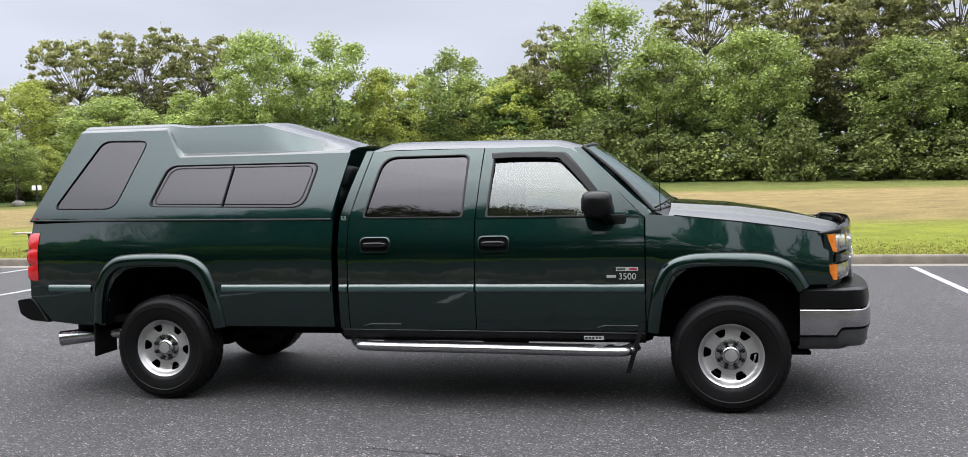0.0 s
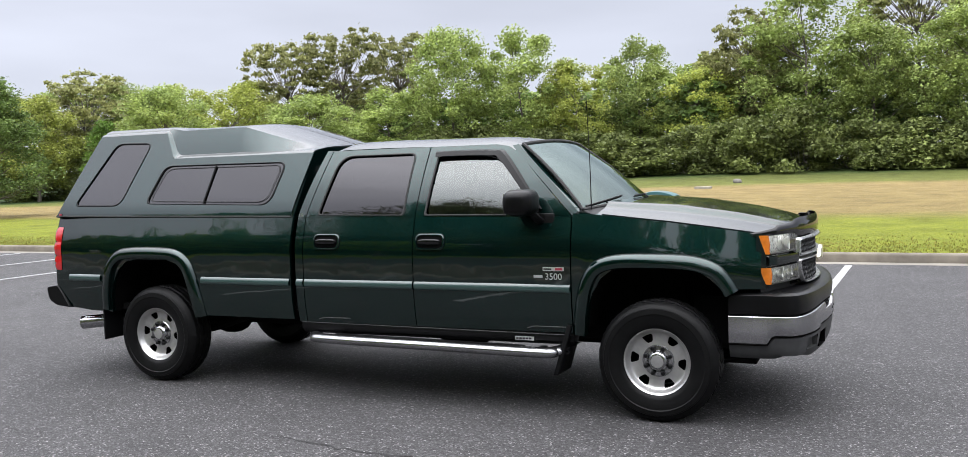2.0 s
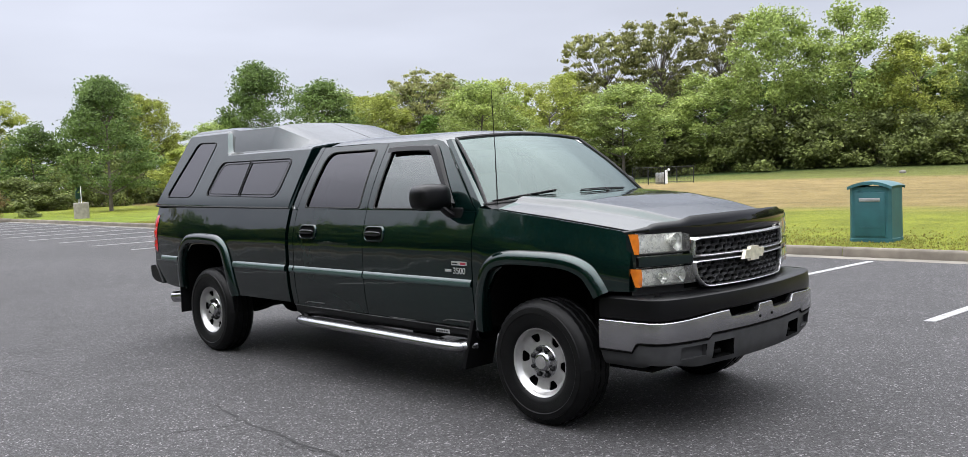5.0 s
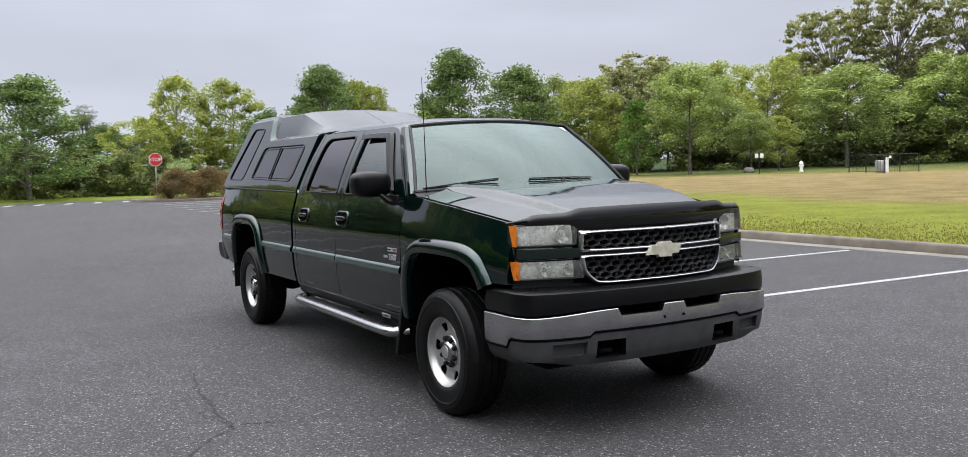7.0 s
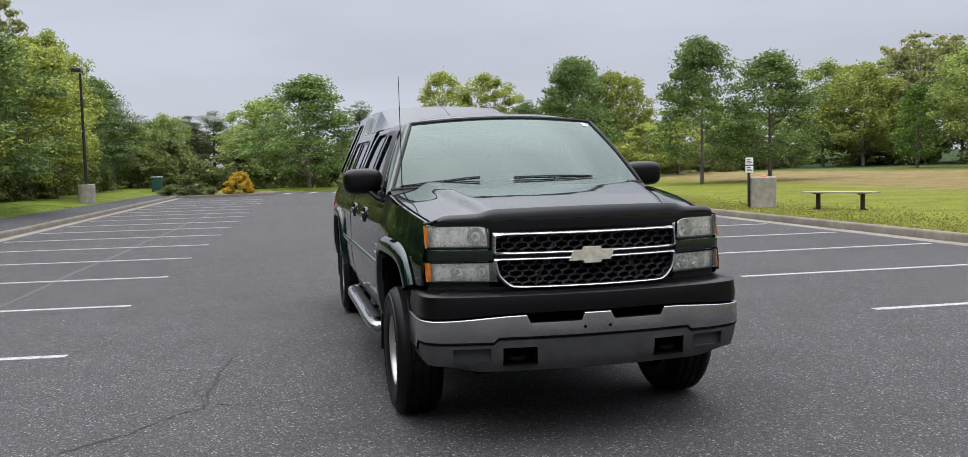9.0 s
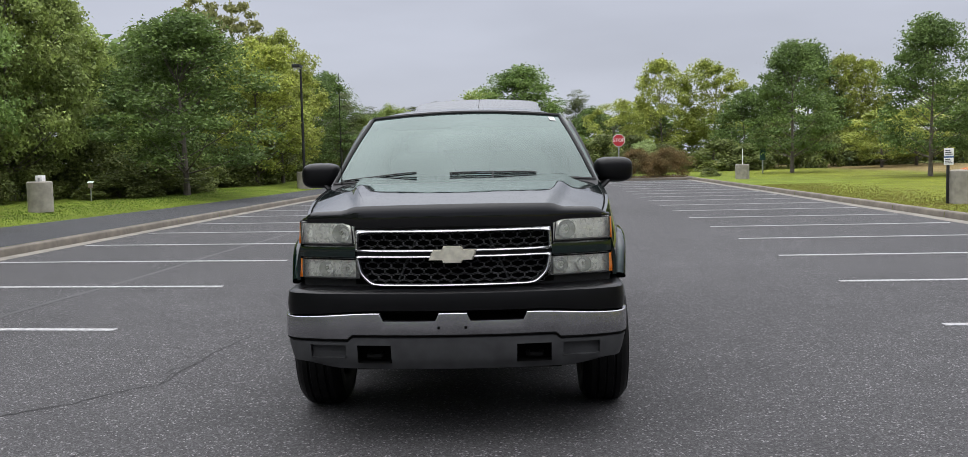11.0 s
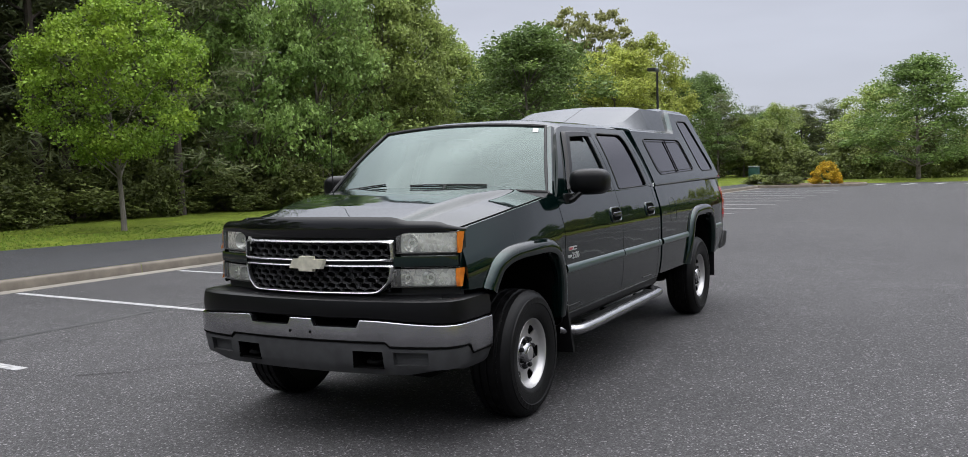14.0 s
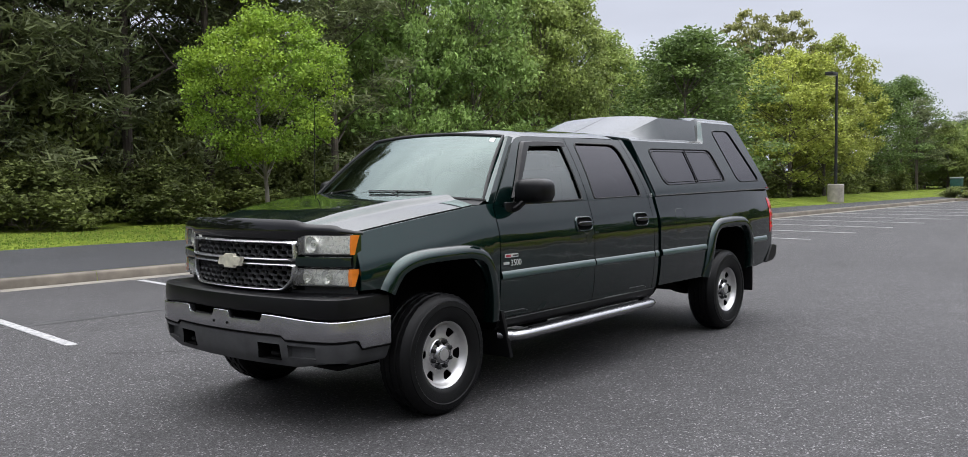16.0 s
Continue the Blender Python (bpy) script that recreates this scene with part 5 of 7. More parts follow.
XS = [-700, -450, -300, -200, -140] + span(-110, 60, 85) + [75, 95, 130, 200, 320, 480]
DS = [700, 450, 300, 200, 140, 110, 90, 75, 65, 58, 52, 46, 40, 34, 28, 24, 20, 17, 14.5, 12, 10, 8, 6.5, 5.2, 4, 3, 2, 1, 0.16]
rows = []
for x in XS:
    s, n = kerb_s(x), kerb_n(x)
    inside = -57 < x < 62
    col = []
    for d in DS:
        col.append(Vector((x, s - d, ground_z(x, s - d) + (0.05 * noise.noise((x * 0.12, d * 0.12, 3)) if d > 6 else 0))))
    col.append(Vector((x, s - 0.10, -0.06 if inside else 0.1)))
    col.append(Vector((x, n + 0.10, -0.06 if inside else 0.1)))
    for d in reversed(DS):
        col.append(Vector((x, n + d, ground_z(x, n + d) + (0.05 * noise.noise((x * 0.1, d * 0.1, 7)) if d > 6 else 0))))
    rows.append(col)
structure("ground", grid(rows, flip=True), M_GRASS, "mown grass, bright green near the kerb and straw-coloured beyond", "ground")

rows = [[Vector((x, kerb_s(x) + (kerb_n(x) - kerb_s(x)) * j / 12, 0)) for j in range(13)] for x in span(-56, 61, 60)]
structure("road", grid(rows, flip=True), M_ASPHALT, "worn grey asphalt parking lot with pale stone chips", "parking lot")

rows = []
for x in span(-70, 61, 66):
    w = interp([(-60, 1.6), (-35, 2.0), (-20, 2.3), (-12, 2.6), (-3, 3.4), (60, 3.6)], x)
    s = kerb_s(x)
    rows.append([Vector((x, s - d, ground_z(x, s - d) + 0.03)) for d in (0.15, w * 0.33, w * 0.66, w)])
structure("pavement", grid(rows), M_PATH, "dark asphalt footpath behind the kerb", "footpath")

# concrete kerbs in three-metre pieces with joints
prof = [(0.0, -0.02), (0.012, 0.115), (0.03, 0.145), (0.06, 0.155), (0.165, 0.155), (0.17, 0.0)]
for name, edge, sgn in (("kerb_north", kerb_n, 1), ("kerb_south", kerb_s, -1)):
    run = thing(name, "weathered concrete kerb with joints", "kerb", kind="structure")
    rows = [[Vector((-1.497, sgn * d, z)) for d, z in prof], [Vector((1.497, sgn * d, z)) for d, z in prof]]
    me = finish(grid(rows), M_KERB, 60)
    x = -54.0
    while x < 60:
        ob = new("kerb_stone", me)
        ob.parent = run
        ob.matrix_local = pose(x + 0.9, edge(x + 0.9), 0.002 * math.sin(x * 3.1), 0, 0, math.degrees(math.atan(-0.036)) + 0.12 * math.sin(x * 1.7))
        x += 3.0
    rows = [[Vector((x, edge(x) - sgn * 0.33, 0.004)), Vector((x, edge(x) - sgn * 0.001, 0.006))] for x in span(-55, 60, 20)]
    structure("gutter_" + name[5:], grid(rows), M_GUTTER, "pale concrete gutter strip along the kerb", "gutter")

# stall lines
line_me = finish(boxm(-0.055, 0.055, 0.0, 4.85, 0.0, 0.006), M_LINE)


def stall_line(x, y, length, turn):
    ob = new("parking_line", line_me)
    ob.matrix_world = pose(x, y, 0.001, 0, 0, turn) @ Matrix.Diagonal((1, length / 4.85, 1, 1))
    tagged(ob, "worn white painted parking stall line", "parking line", "stall lines", "structure")


for k in range(-4, 17):
    x = -0.11 - 2.82 * k
    stall_line(x, 4.10 - 0.036 * x, 4.9, -2.4)
for k in range(-5, 15):
    x = -0.53 - 2.92 * k
    stall_line(x - 0.525, -3.5 - 0.036 * x - 4.97, 5.0, -6.0)
for k in range(5):
    ob = new("crosswalk_bar", line_me)
    ob.matrix_world = pose(-50.5, -1.0 + 1.6 * k, 0.002, 0, 0, 78) @ Matrix.Diagonal((3.4, 0.5, 1, 1))
    tagged(ob, "white painted crosswalk bar on asphalt", "crosswalk", "crosswalk bars", "structure")


def crack(points, width=0.022):
    pts = spline([(x, y, 0) for x, y in points], 7)
    rng = random.Random(int(abs(points[0][0]) * 100))
    left, right = [], []
    for i, p in enumerate(pts):
        d = (pts[min(i + 1, len(pts) - 1)] - pts[max(i - 1, 0)]).normalized()
        nrm = Vector((-d.y, d.x, 0))
        j = Vector((rng.uniform(-0.024, 0.024), rng.uniform(-0.024, 0.024), 0))
        w = width * 0.95 * rng.uniform(0.15, 1.0) * (0.3 if i in (0, len(pts) - 1) else 1)
        left.append(p + j + nrm * w / 2 + Vector((0, 0, 0.003)))
        right.append(p + j - nrm * w / 2 + Vector((0, 0, 0.003)))
    tagged(part("asphalt_crack", grid([left, right]), M_CRACK, None), "thin dark crack wandering across the asphalt", "crack", "asphalt cracks", "structure")


crack([(-0.22, -2.04), (0.10, -2.10), (0.48, -2.15), (0.90, -2.16), (1.29, -2.20), (1.64, -2.20), (1.74, -2.34), (2.09, -2.58), (2.29, -2.82), (2.45, -2.98)], 0.028)
crack([(0.32, -2.67), (0.42, -2.40), (0.50, -2.19)], 0.016)
crack([(1.55, -2.14), (1.62, -2.02), (1.67, -1.89)], 0.018)
crack([(1.0, -2.15), (1.15, -2.28), (1.35, -2.25), (1.62, -2.20)], 0.016)
crack([(-1.71, -4.37), (-0.93, -4.36), (-0.4, -4.5)], 0.014)
crack([(-2.87, -2.54), (-2.2, -2.46), (-1.63, -2.50)], 0.016)
crack([(-0.85, -0.95), (-0.50, -0.7), (-0.24, -0.35)], 0.012)
crack([(3.1, -2.0), (3.6, -2.4), (3.7, -3.1), (4.4, -3.6)], 0.012)
crack([(3.0, 4.9), (3.5, 5.6), (3.6, 6.6), (4.1, 7.4)], 0.014)
crack([(-3.2, -3.2), (-3.6, -4.4), (-3.5, -5.6), (-4.0, -6.8)], 0.014)
rows = [[Vector((x, -5.05 - 0.045 * x - 0.04 * (x < 0) + 0.03 * math.sin(x), 0.0035)), Vector((x, -5.17 - 0.045 * x + 0.03 * math.sin(x), 0.0035))] for x in span(-44, 8, 40)]
structure("tar_seam", grid(rows, flip=True), M_TAR, "long dark sealed seam in the asphalt", "asphalt seam")


# grass tufts along the kerb edges
def tufts(name, count, place, h, seed, material):
    rng = np.random.RandomState(seed)
    verts, faces = [], []
    for _ in range(count):
        x, y = place(rng)
        z = ground_z(x, y)
        for _ in range(3):
            w = rng.uniform(0, 2 * math.pi)
            hh, lean = h * rng.uniform(0.5, 1.2), rng.uniform(0, 0.5) * h
            a = 0.012 + 0.01 * rng.rand()
            o = len(verts)
            verts += [(x - a * math.sin(w), y + a * math.cos(w), z - 0.02), (x + a * math.sin(w), y - a * math.cos(w), z - 0.02), (x + lean * math.cos(w), y + lean * math.sin(w), z + hh)]
            faces.append((o, o + 1, o + 2))
            x += rng.uniform(-0.03, 0.03)
            y += rng.uniform(-0.03, 0.03)
    tagged(part(name, mesh_from(verts, faces), material, None), "short ragged grass blades along the kerb", "grass", kind="stuff")


M_BLADE = mat("grass_blades", (0.185, 0.195, 0.024), 0.8, second=(0.215, 0.185, 0.045), scale=0.7, isle=0.35)
M_BLADE2 = mat("lush_grass_blades", (0.14, 0.215, 0.019), 0.8, second=(0.11, 0.175, 0.017), scale=0.7, isle=0.35)


def place_n(rng):
    x = rng.uniform(-32, 14)
    return x, kerb_n(x) + 0.18 + abs(rng.normal(0, 1.6))


def place_s(rng):
    x = rng.uniform(-34, 6)
    w = interp([(-60, 1.6), (-35, 2.0), (-20, 2.3), (-12, 2.6), (-3, 3.4), (60, 3.6)], x)
    return x, kerb_s(x) - w - 0.02 - abs(rng.normal(0, 1.8))


tufts("grass_tufts_north", 14000, place_n, 0.035, 5, M_BLADE)
tufts("grass_tufts_south", 10000, place_s, 0.028, 6, M_BLADE2)


# ---- trees and shrubs ----
def leaf_material(name, color, second, objvar=0.18):
    m = mat(name, color, 0.6, second=second, scale=0.55, isle=0.45, objvar=objvar, rvar=0, spec=0.25)
    n, l = m.node_tree.nodes, m.node_tree.links
    p = n["Principled BSDF"]
    src = p.inputs["Base Color"].links[0].from_socket
    tr = n.new("ShaderNodeBsdfTranslucent")
    l.new(src, tr.inputs[0])
    mx = n.new("ShaderNodeMixShader")
    mx.inputs[0].default_value = 0.34
    l.new(p.outputs[0], mx.inputs[1])
    l.new(tr.outputs[0], mx.inputs[2])
    l.new(mx.outputs[0], n["Material Output"].inputs[0])
    return m


M_BARK = mat("grey_brown_bark", (0.15, 0.13, 0.11), 0.95, second=(0.08, 0.068, 0.058), scale=4, bump=0.6, bscale=18, objvar=0.2)
M_PINEBARK = mat("dark_pine_bark", (0.075, 0.060, 0.050), 0.95, second=(0.04, 0.033, 0.028), scale=4, bump=0.6, bscale=18, objvar=0.2)
M_PALEBARK = mat("smooth_grey_bark", (0.20, 0.18, 0.155), 0.9, second=(0.13, 0.115, 0.10), scale=5, bump=0.4, bscale=22)
LEAF = {
    "r": leaf_material("green_leaves", (0.304, 0.368, 0.101), (0.179, 0.235, 0.070)),
    "y": leaf_material("yellow_green_leaves", (0.363, 0.396, 0.083), (0.239, 0.285, 0.064)),
    "d": leaf_material("dark_green_leaves", (0.152, 0.221, 0.057), (0.083, 0.131, 0.039)),
    "a": leaf_material("olive_open_leaves", (0.294, 0.299, 0.115), (0.189, 0.198, 0.078)),
    "p": leaf_material("pine_needles", (0.152, 0.175, 0.075), (0.078, 0.097, 0.044)),
    "c": leaf_material("fresh_green_leaves", (0.164, 0.270, 0.042), (0.100, 0.185, 0.031)),
    "s": leaf_material("maple_leaves", (0.244, 0.339, 0.038), (0.137, 0.233, 0.031)),
    "b": leaf_material("shrub_leaves", (0.180, 0.214, 0.059), (0.094, 0.116, 0.035)),
    "f": leaf_material("fresh_birch_leaves", (0.267, 0.377, 0.106), (0.170, 0.267, 0.074)),
    "w": leaf_material("pale_green_leaves", (0.386, 0.460, 0.202), (0.248, 0.331, 0.120)),
    "m": leaf_material("maroon_leaves", (0.170, 0.109, 0.044), (0.101, 0.081, 0.029)),
    "g": leaf_material("golden_leaves", (0.656, 0.423, 0.027), (0.423, 0.317, 0.031)),
}


def crown_radius(kind, t):
    """Relative crown radius at relative height t of the crown."""
    if kind == "o":
        return (1 - t) ** 0.62 * min(1, 0.50 + 2.6 * t)
    if kind == "c":
        return (1 - t) ** 0.75 * min(1, 0.35 + 4 * t)
    if kind == "p":
        return (1 - t) ** 0.5 * min(1, 0.6 + 2 * t)
    if kind in "bmgw":
        return math.sqrt(max(0, 1 - t ** 2.4)) * min(1, 0.8 + t)
    if kind == "a":
        return math.sqrt(max(0, 1 - (2 * t - 1.25) ** 2 / 1.6)) * min(1, 0.45 + 1.2 * t)
    return math.sqrt(max(0, 1 - (2 * t - 0.86) ** 2 / 1.32)) * min(1, 0.5 + 2.4 * t)


def make_tree(name, kind, seed, h=10.0, w=7.0, clear=0.22, clumps=90, leaves=5500, leaf=0.28, clump=0.12, flat=0.75, label="", category="tree", trunk_r=0.014, bark=None, shape=0.95, form="", fine=True):
    """A tapered trunk with limbs and a crown of small leaves in uneven clumps."""
    rng = np.random.RandomState(seed)
    tree = thing(name, label, category)
    c0 = h * clear
    ch = h - c0
    lobes = rng.uniform(0.72, 1.12, 7)
    cent = []
    while len(cent) < clumps:
        t = rng.rand() ** (0.9 if kind != "p" else 0.8)
        ang = rng.uniform(0, 2 * math.pi)
        lob = np.interp((ang / (2 * math.pi) * 7) % 7, range(8), list(lobes) + [lobes[0]])
        r = crown_radius(form or kind, t) * w / 2 * lob * (0.25 + 0.75 * rng.rand() ** 0.45)
        z = c0 + t * ch * (0.93 + 0.09 * rng.rand())
        if kind == "p":
            z = c0 + round(t * 9) / 9 * ch * 0.95 + rng.normal(0, 0.5)
        cent.append((r * math.cos(ang), r * math.sin(ang), z))
    cent = np.array(cent)
    # leaves
    per = leaves // clumps
    n = per * clumps
    cs = np.repeat(cent, per, axis=0)
    size = np.repeat(rng.uniform(0.55, 1.35, clumps) * clump * w, per)
    v = rng.normal(size=(n, 3))
    v /= np.linalg.norm(v, axis=1)[:, None]
    v *= (rng.rand(n) ** 0.5)[:, None]
    v[:, 2] *= flat
    pos = cs + v * size[:, None]
    stray = rng.rand(n) < (0.12 if kind not in "bmgwp" else 0.05)
    pos[stray] += rng.normal(0, 0.022 * w, (stray.sum(), 3))
    # bring the crown to its stated height and spread
    kz = (h - c0) / (np.percentile(pos[:, 2], 99.6) - c0)
    kr = 0.5 * w / np.percentile(np.hypot(pos[:, 0], pos[:, 1]), 97)
    for q in (pos, cent):
        q[:, :2] *= kr
        q[:, 2] = c0 + (q[:, 2] - c0) * kz
    pos[:, 2] = np.maximum(pos[:, 2], 0.05)
    # trunk and limbs
    verts, faces = [], []
    lean = rng.normal(0, 0.02, 2) * h

    def limb(points, radii, sides):
        me = tube(points, radii, sides, caps=False)
        o = len(verts)
        verts.extend(v.co.copy() for v in me.vertices)
        faces.extend([i + o for i in q.vertices] for q in me.polygons)
        bpy.data.meshes.remove(me)

    top = h * (0.82 if kind in "pc" else 0.62)
    r0 = h * trunk_r
    if kind not in "bmgw":
        tp = [Vector((lean[0] * s * s, lean[1] * s * s, -0.25 + (top + 0.25) * s)) for s in span(0, 1, 6)]
        limb(tp, [r0 * (1.25 if i == 0 else 1 - 0.72 * i / 6) for i in range(7)], 9)
    for i in range(0, clumps, 3 if kind != "a" else 2):
        e = Vector(cent[i])
        zb = max(0.05 * h if kind in "bmgw" else c0 * 0.7, min(top, e.z - 0.55 * math.hypot(e.x, e.y) - 0.05 * h))
        s = zb / top
        b = Vector((lean[0] * s * s, lean[1] * s * s, zb)) if kind not in "bmgw" else Vector((e.x * 0.2, e.y * 0.2, -0.02))
        mid = b.lerp(e, 0.5) + Vector((0, 0, -0.03 * h * rng.rand()))
        limb([b, mid, e], [r0 * 0.30 * (1.1 - 0.6 * s if kind not in "bmgw" else 0.6), r0 * 0.16, r0 * 0.05], 5)
    part("trunk", mesh_from(verts, faces), bark or M_BARK, tree)
    ax = rng.normal(size=(n, 3))
    ax[:, 2] *= 0.6
    ax /= np.linalg.norm(ax, axis=1)[:, None]
    up = rng.normal(size=(n, 3)) * 0.75 + np.array([0, 0, 0.6]) + v * 0.7
    bx = np.cross(ax, up)
    bx /= np.linalg.norm(bx, axis=1)[:, None] + 1e-9
    ls = (leaf * rng.uniform(0.6, 1.4, n))[:, None]
    k = shape * 0.5
    if fine:
        leafs = np.stack([pos - ax * ls * 0.5 - bx * ls * k, pos - ax * ls * 0.4 + bx * ls * k, pos + ax * ls * 0.6], axis=1)
    else:
        leafs = np.stack([pos - ax * ls * 0.5, pos + bx * ls * k * 0.9 + ax * ls * 0.05, pos + ax * ls * 0.5, pos - bx * ls * k * 0.9 + ax * ls * 0.05], axis=1)
    c = leafs.shape[1]
    me = bpy.data.meshes.new("crown")
    me.vertices.add(c * n)
    me.vertices.foreach_set("co", leafs.ravel())
    me.loops.add(c * n)
    me.loops.foreach_set("vertex_index", np.arange(c * n, dtype=np.int32))
    me.polygons.add(n)
    me.polygons.foreach_set("loop_start", np.arange(0, c * n, c, dtype=np.int32))
    me.update(calc_edges=True)
    me.materials.append(LEAF[kind])
    ob = new("crown", me)
    ob.parent = tree
    return tree


BASE = {}
placed = {}


def plant(key, x, y, h, w, group, rng, z=None, label=""):
    """Sets one tree of a kind down: the first is the model itself, the others are copies."""
    tree, bh, bw = BASE[key]
    m = pose(x, y, (ground_z(x, y) if z is None else z) - 0.03, 0, 0, rng.uniform(0, 360)) @ Matrix.Diagonal((w / bw, w / bw, h / bh, 1))
    if placed.get(key):
        ob = copy_thing(tree, m @ Matrix.Diagonal((1 / tree.scale.x, 1 / tree.scale.y, 1 / tree.scale.z, 1)))
    else:
        ob = tree
        ob.matrix_world = m
    placed[key] = 1
    tagged(ob, label, group=group)
    return ob


def base(key, name, *a, **k):
    t = make_tree(name, *a, **k)
    BASE[key] = (t, k.get("h", 10.0), k.get("w", 7.0))


base("r0", "broadleaf_tree", "r", 11, leaves=19000, leaf=0.15, clumps=85, clump=0.115, label="full green broadleaf tree with uneven crown on grass")
base("r1", "broadleaf_tree", "r", 12, clumps=75, clump=0.125, clear=0.18, leaves=19000, leaf=0.15, label="full green broadleaf tree with uneven crown on grass")
base("y0", "broadleaf_tree", "y", 13, clumps=85, clear=0.15, leaves=19000, leaf=0.15, clump=0.11, label="bright yellow-green leafy tree at the wood edge")
base("y1", "broadleaf_tree", "y", 14, clumps=110, clump=0.1, clear=0.12, leaves=19000, leaf=0.15, label="bright yellow-green leafy tree at the wood edge")
base("d0", "broadleaf_tree", "d", 15, clumps=95, clear=0.20, w=7.5, leaves=14000, leaf=0.18, clump=0.11, form="o", label="dense dark green tree with rounded crown on grass")
base("d1", "broadleaf_tree", "d", 16, clumps=85, clump=0.115, clear=0.24, w=7.5, leaves=14000, leaf=0.18, form="o", label="dense dark green tree with rounded crown on grass")
base("a0", "open_crowned_tree", "a", 17, clumps=230, leaves=14500, clump=0.068, flat=0.34, clear=0.25, leaf=0.185, label="tall olive-green tree with open layered crown")
base("a1", "open_crowned_tree", "a", 18, clumps=210, leaves=14500, clump=0.07, flat=0.34, clear=0.30, leaf=0.185, label="tall olive-green tree with open layered crown")
base("p0", "pine_tree", "p", 19, clumps=90, leaves=10500, clump=0.13, flat=0.6, clear=0.16, leaf=0.27, w=4.5, shape=0.16, bark=M_PINEBARK, trunk_r=0.012, label="tall dark pine with bare lower trunk")
base("p1", "pine_tree", "p", 20, clumps=84, leaves=10500, clump=0.135, flat=0.6, clear=0.24, leaf=0.27, w=4.5, shape=0.16, bark=M_PINEBARK, trunk_r=0.012, label="tall dark pine with bare lower trunk")
base("c0", "conical_tree", "c", 21, clumps=90, leaves=9000, w=4.6, h=9.0, clear=0.14, leaf=0.16, label="small fresh green conical tree on grass")
base("s0", "young_maple_tree", "s", 22, h=5.8, w=4.8, clear=0.33, clumps=170, leaves=31000, leaf=0.08, clump=0.085, flat=0.6, trunk_r=0.014, bark=M_PALEBARK, fine=False, label="young maple tree with yellow-green leaves beside footpath")
base("b0", "shrub", "b", 23, h=3.0, w=4.0, clear=0.02, clumps=40, leaves=6000, leaf=0.155, clump=0.16, label="dense green shrub at the wood edge", category="shrub")
base("b1", "shrub", "b", 24, h=3.0, w=4.0, clear=0.02, clumps=30, leaves=6000, leaf=0.155, clump=0.18, label="dense green shrub at the wood edge", category="shrub")
base("rn", "broadleaf_tree", "r", 31, clumps=140, leaves=24000, leaf=0.135, clump=0.09, clear=0.14, form="o", label="tall green broadleaf tree behind the footpath")
base("yn", "broadleaf_tree", "y", 32, clumps=150, leaves=24000, leaf=0.135, clump=0.085, clear=0.12, label="tall yellow-green tree behind the footpath")
base("fn", "broadleaf_tree", "f", 37, clumps=190, leaves=24000, leaf=0.135, clump=0.075, clear=0.12, form="o", label="tall fresh green small-leaved tree behind the footpath")
base("dn", "broadleaf_tree", "d", 33, clumps=130, leaves=24000, leaf=0.135, clump=0.09, clear=0.17, w=7.5, form="o", label="dense dark green tree beside the footpath")
base("rl", "broadleaf_tree", "r", 34, clumps=60, leaves=2800, leaf=0.38, clump=0.15, clear=0.03, label="green broadleaf tree deep in the wood")
base("dl", "broadleaf_tree", "d", 35, clumps=60, leaves=2800, leaf=0.38, clump=0.15, clear=0.02, label="dark green broadleaf tree deep in the wood")
base("bn", "shrub", "b", 36, h=3.0, w=4.0, clear=0.02, clumps=60, leaves=9500, leaf=0.125, clump=0.15, label="dense small-leaved green shrub behind the footpath", category="shrub")
base("m0", "maroon_shrub", "m", 25, h=1.6, w=2.6, clear=0.02, clumps=60, leaves=20000, leaf=0.045, clump=0.17, label="rounded bronze-maroon shrub on a kerbed island", category="shrub")
base("w0", "pale_shrub", "w", 27, h=2.4, w=2.8, clear=0.30, clumps=34, leaves=4600, leaf=0.085, clump=0.13, flat=0.35, label="pale green layered shrub behind the island", category="shrub")
base("g0", "golden_shrub", "g", 26, h=1.3, w=1.9, clear=0.02, clumps=50, leaves=7000, leaf=0.075, clump=0.12, label="rounded golden-yellow shrub on a kerbed island", category="shrub")

WOOD = [(-86.8, 45.2, 8.2, 9.3, "r"), (-69.7, 52.8, 9.8, 8.8, "y"), (-66.2, 57.0, 11.3, 8.4, "a"), (-58.1, 58.2, 9.8, 8.0, "r"), (-54.5, 64.2, 10.6, 7.8, "y"), (-55.1, 73.9, 14.4, 8.4, "a"), (-49.9, 77.6, 15.4, 9.1, "a"),
        (-46.7, 84.2, 14.8, 8.8, "a"), (-36.4, 76.1, 15.6, 9.7, "r"), (-29.9, 79.1, 14.8, 10.4, "r"), (-24.4, 79.0, 11.4, 8.2, "y"), (-18.9, 82.8, 13.0, 8.8, "r"), (-13.1, 82.1, 9.8, 8.6, "y"), (-11.1, 88.5, 11.0, 8.0, "a")]
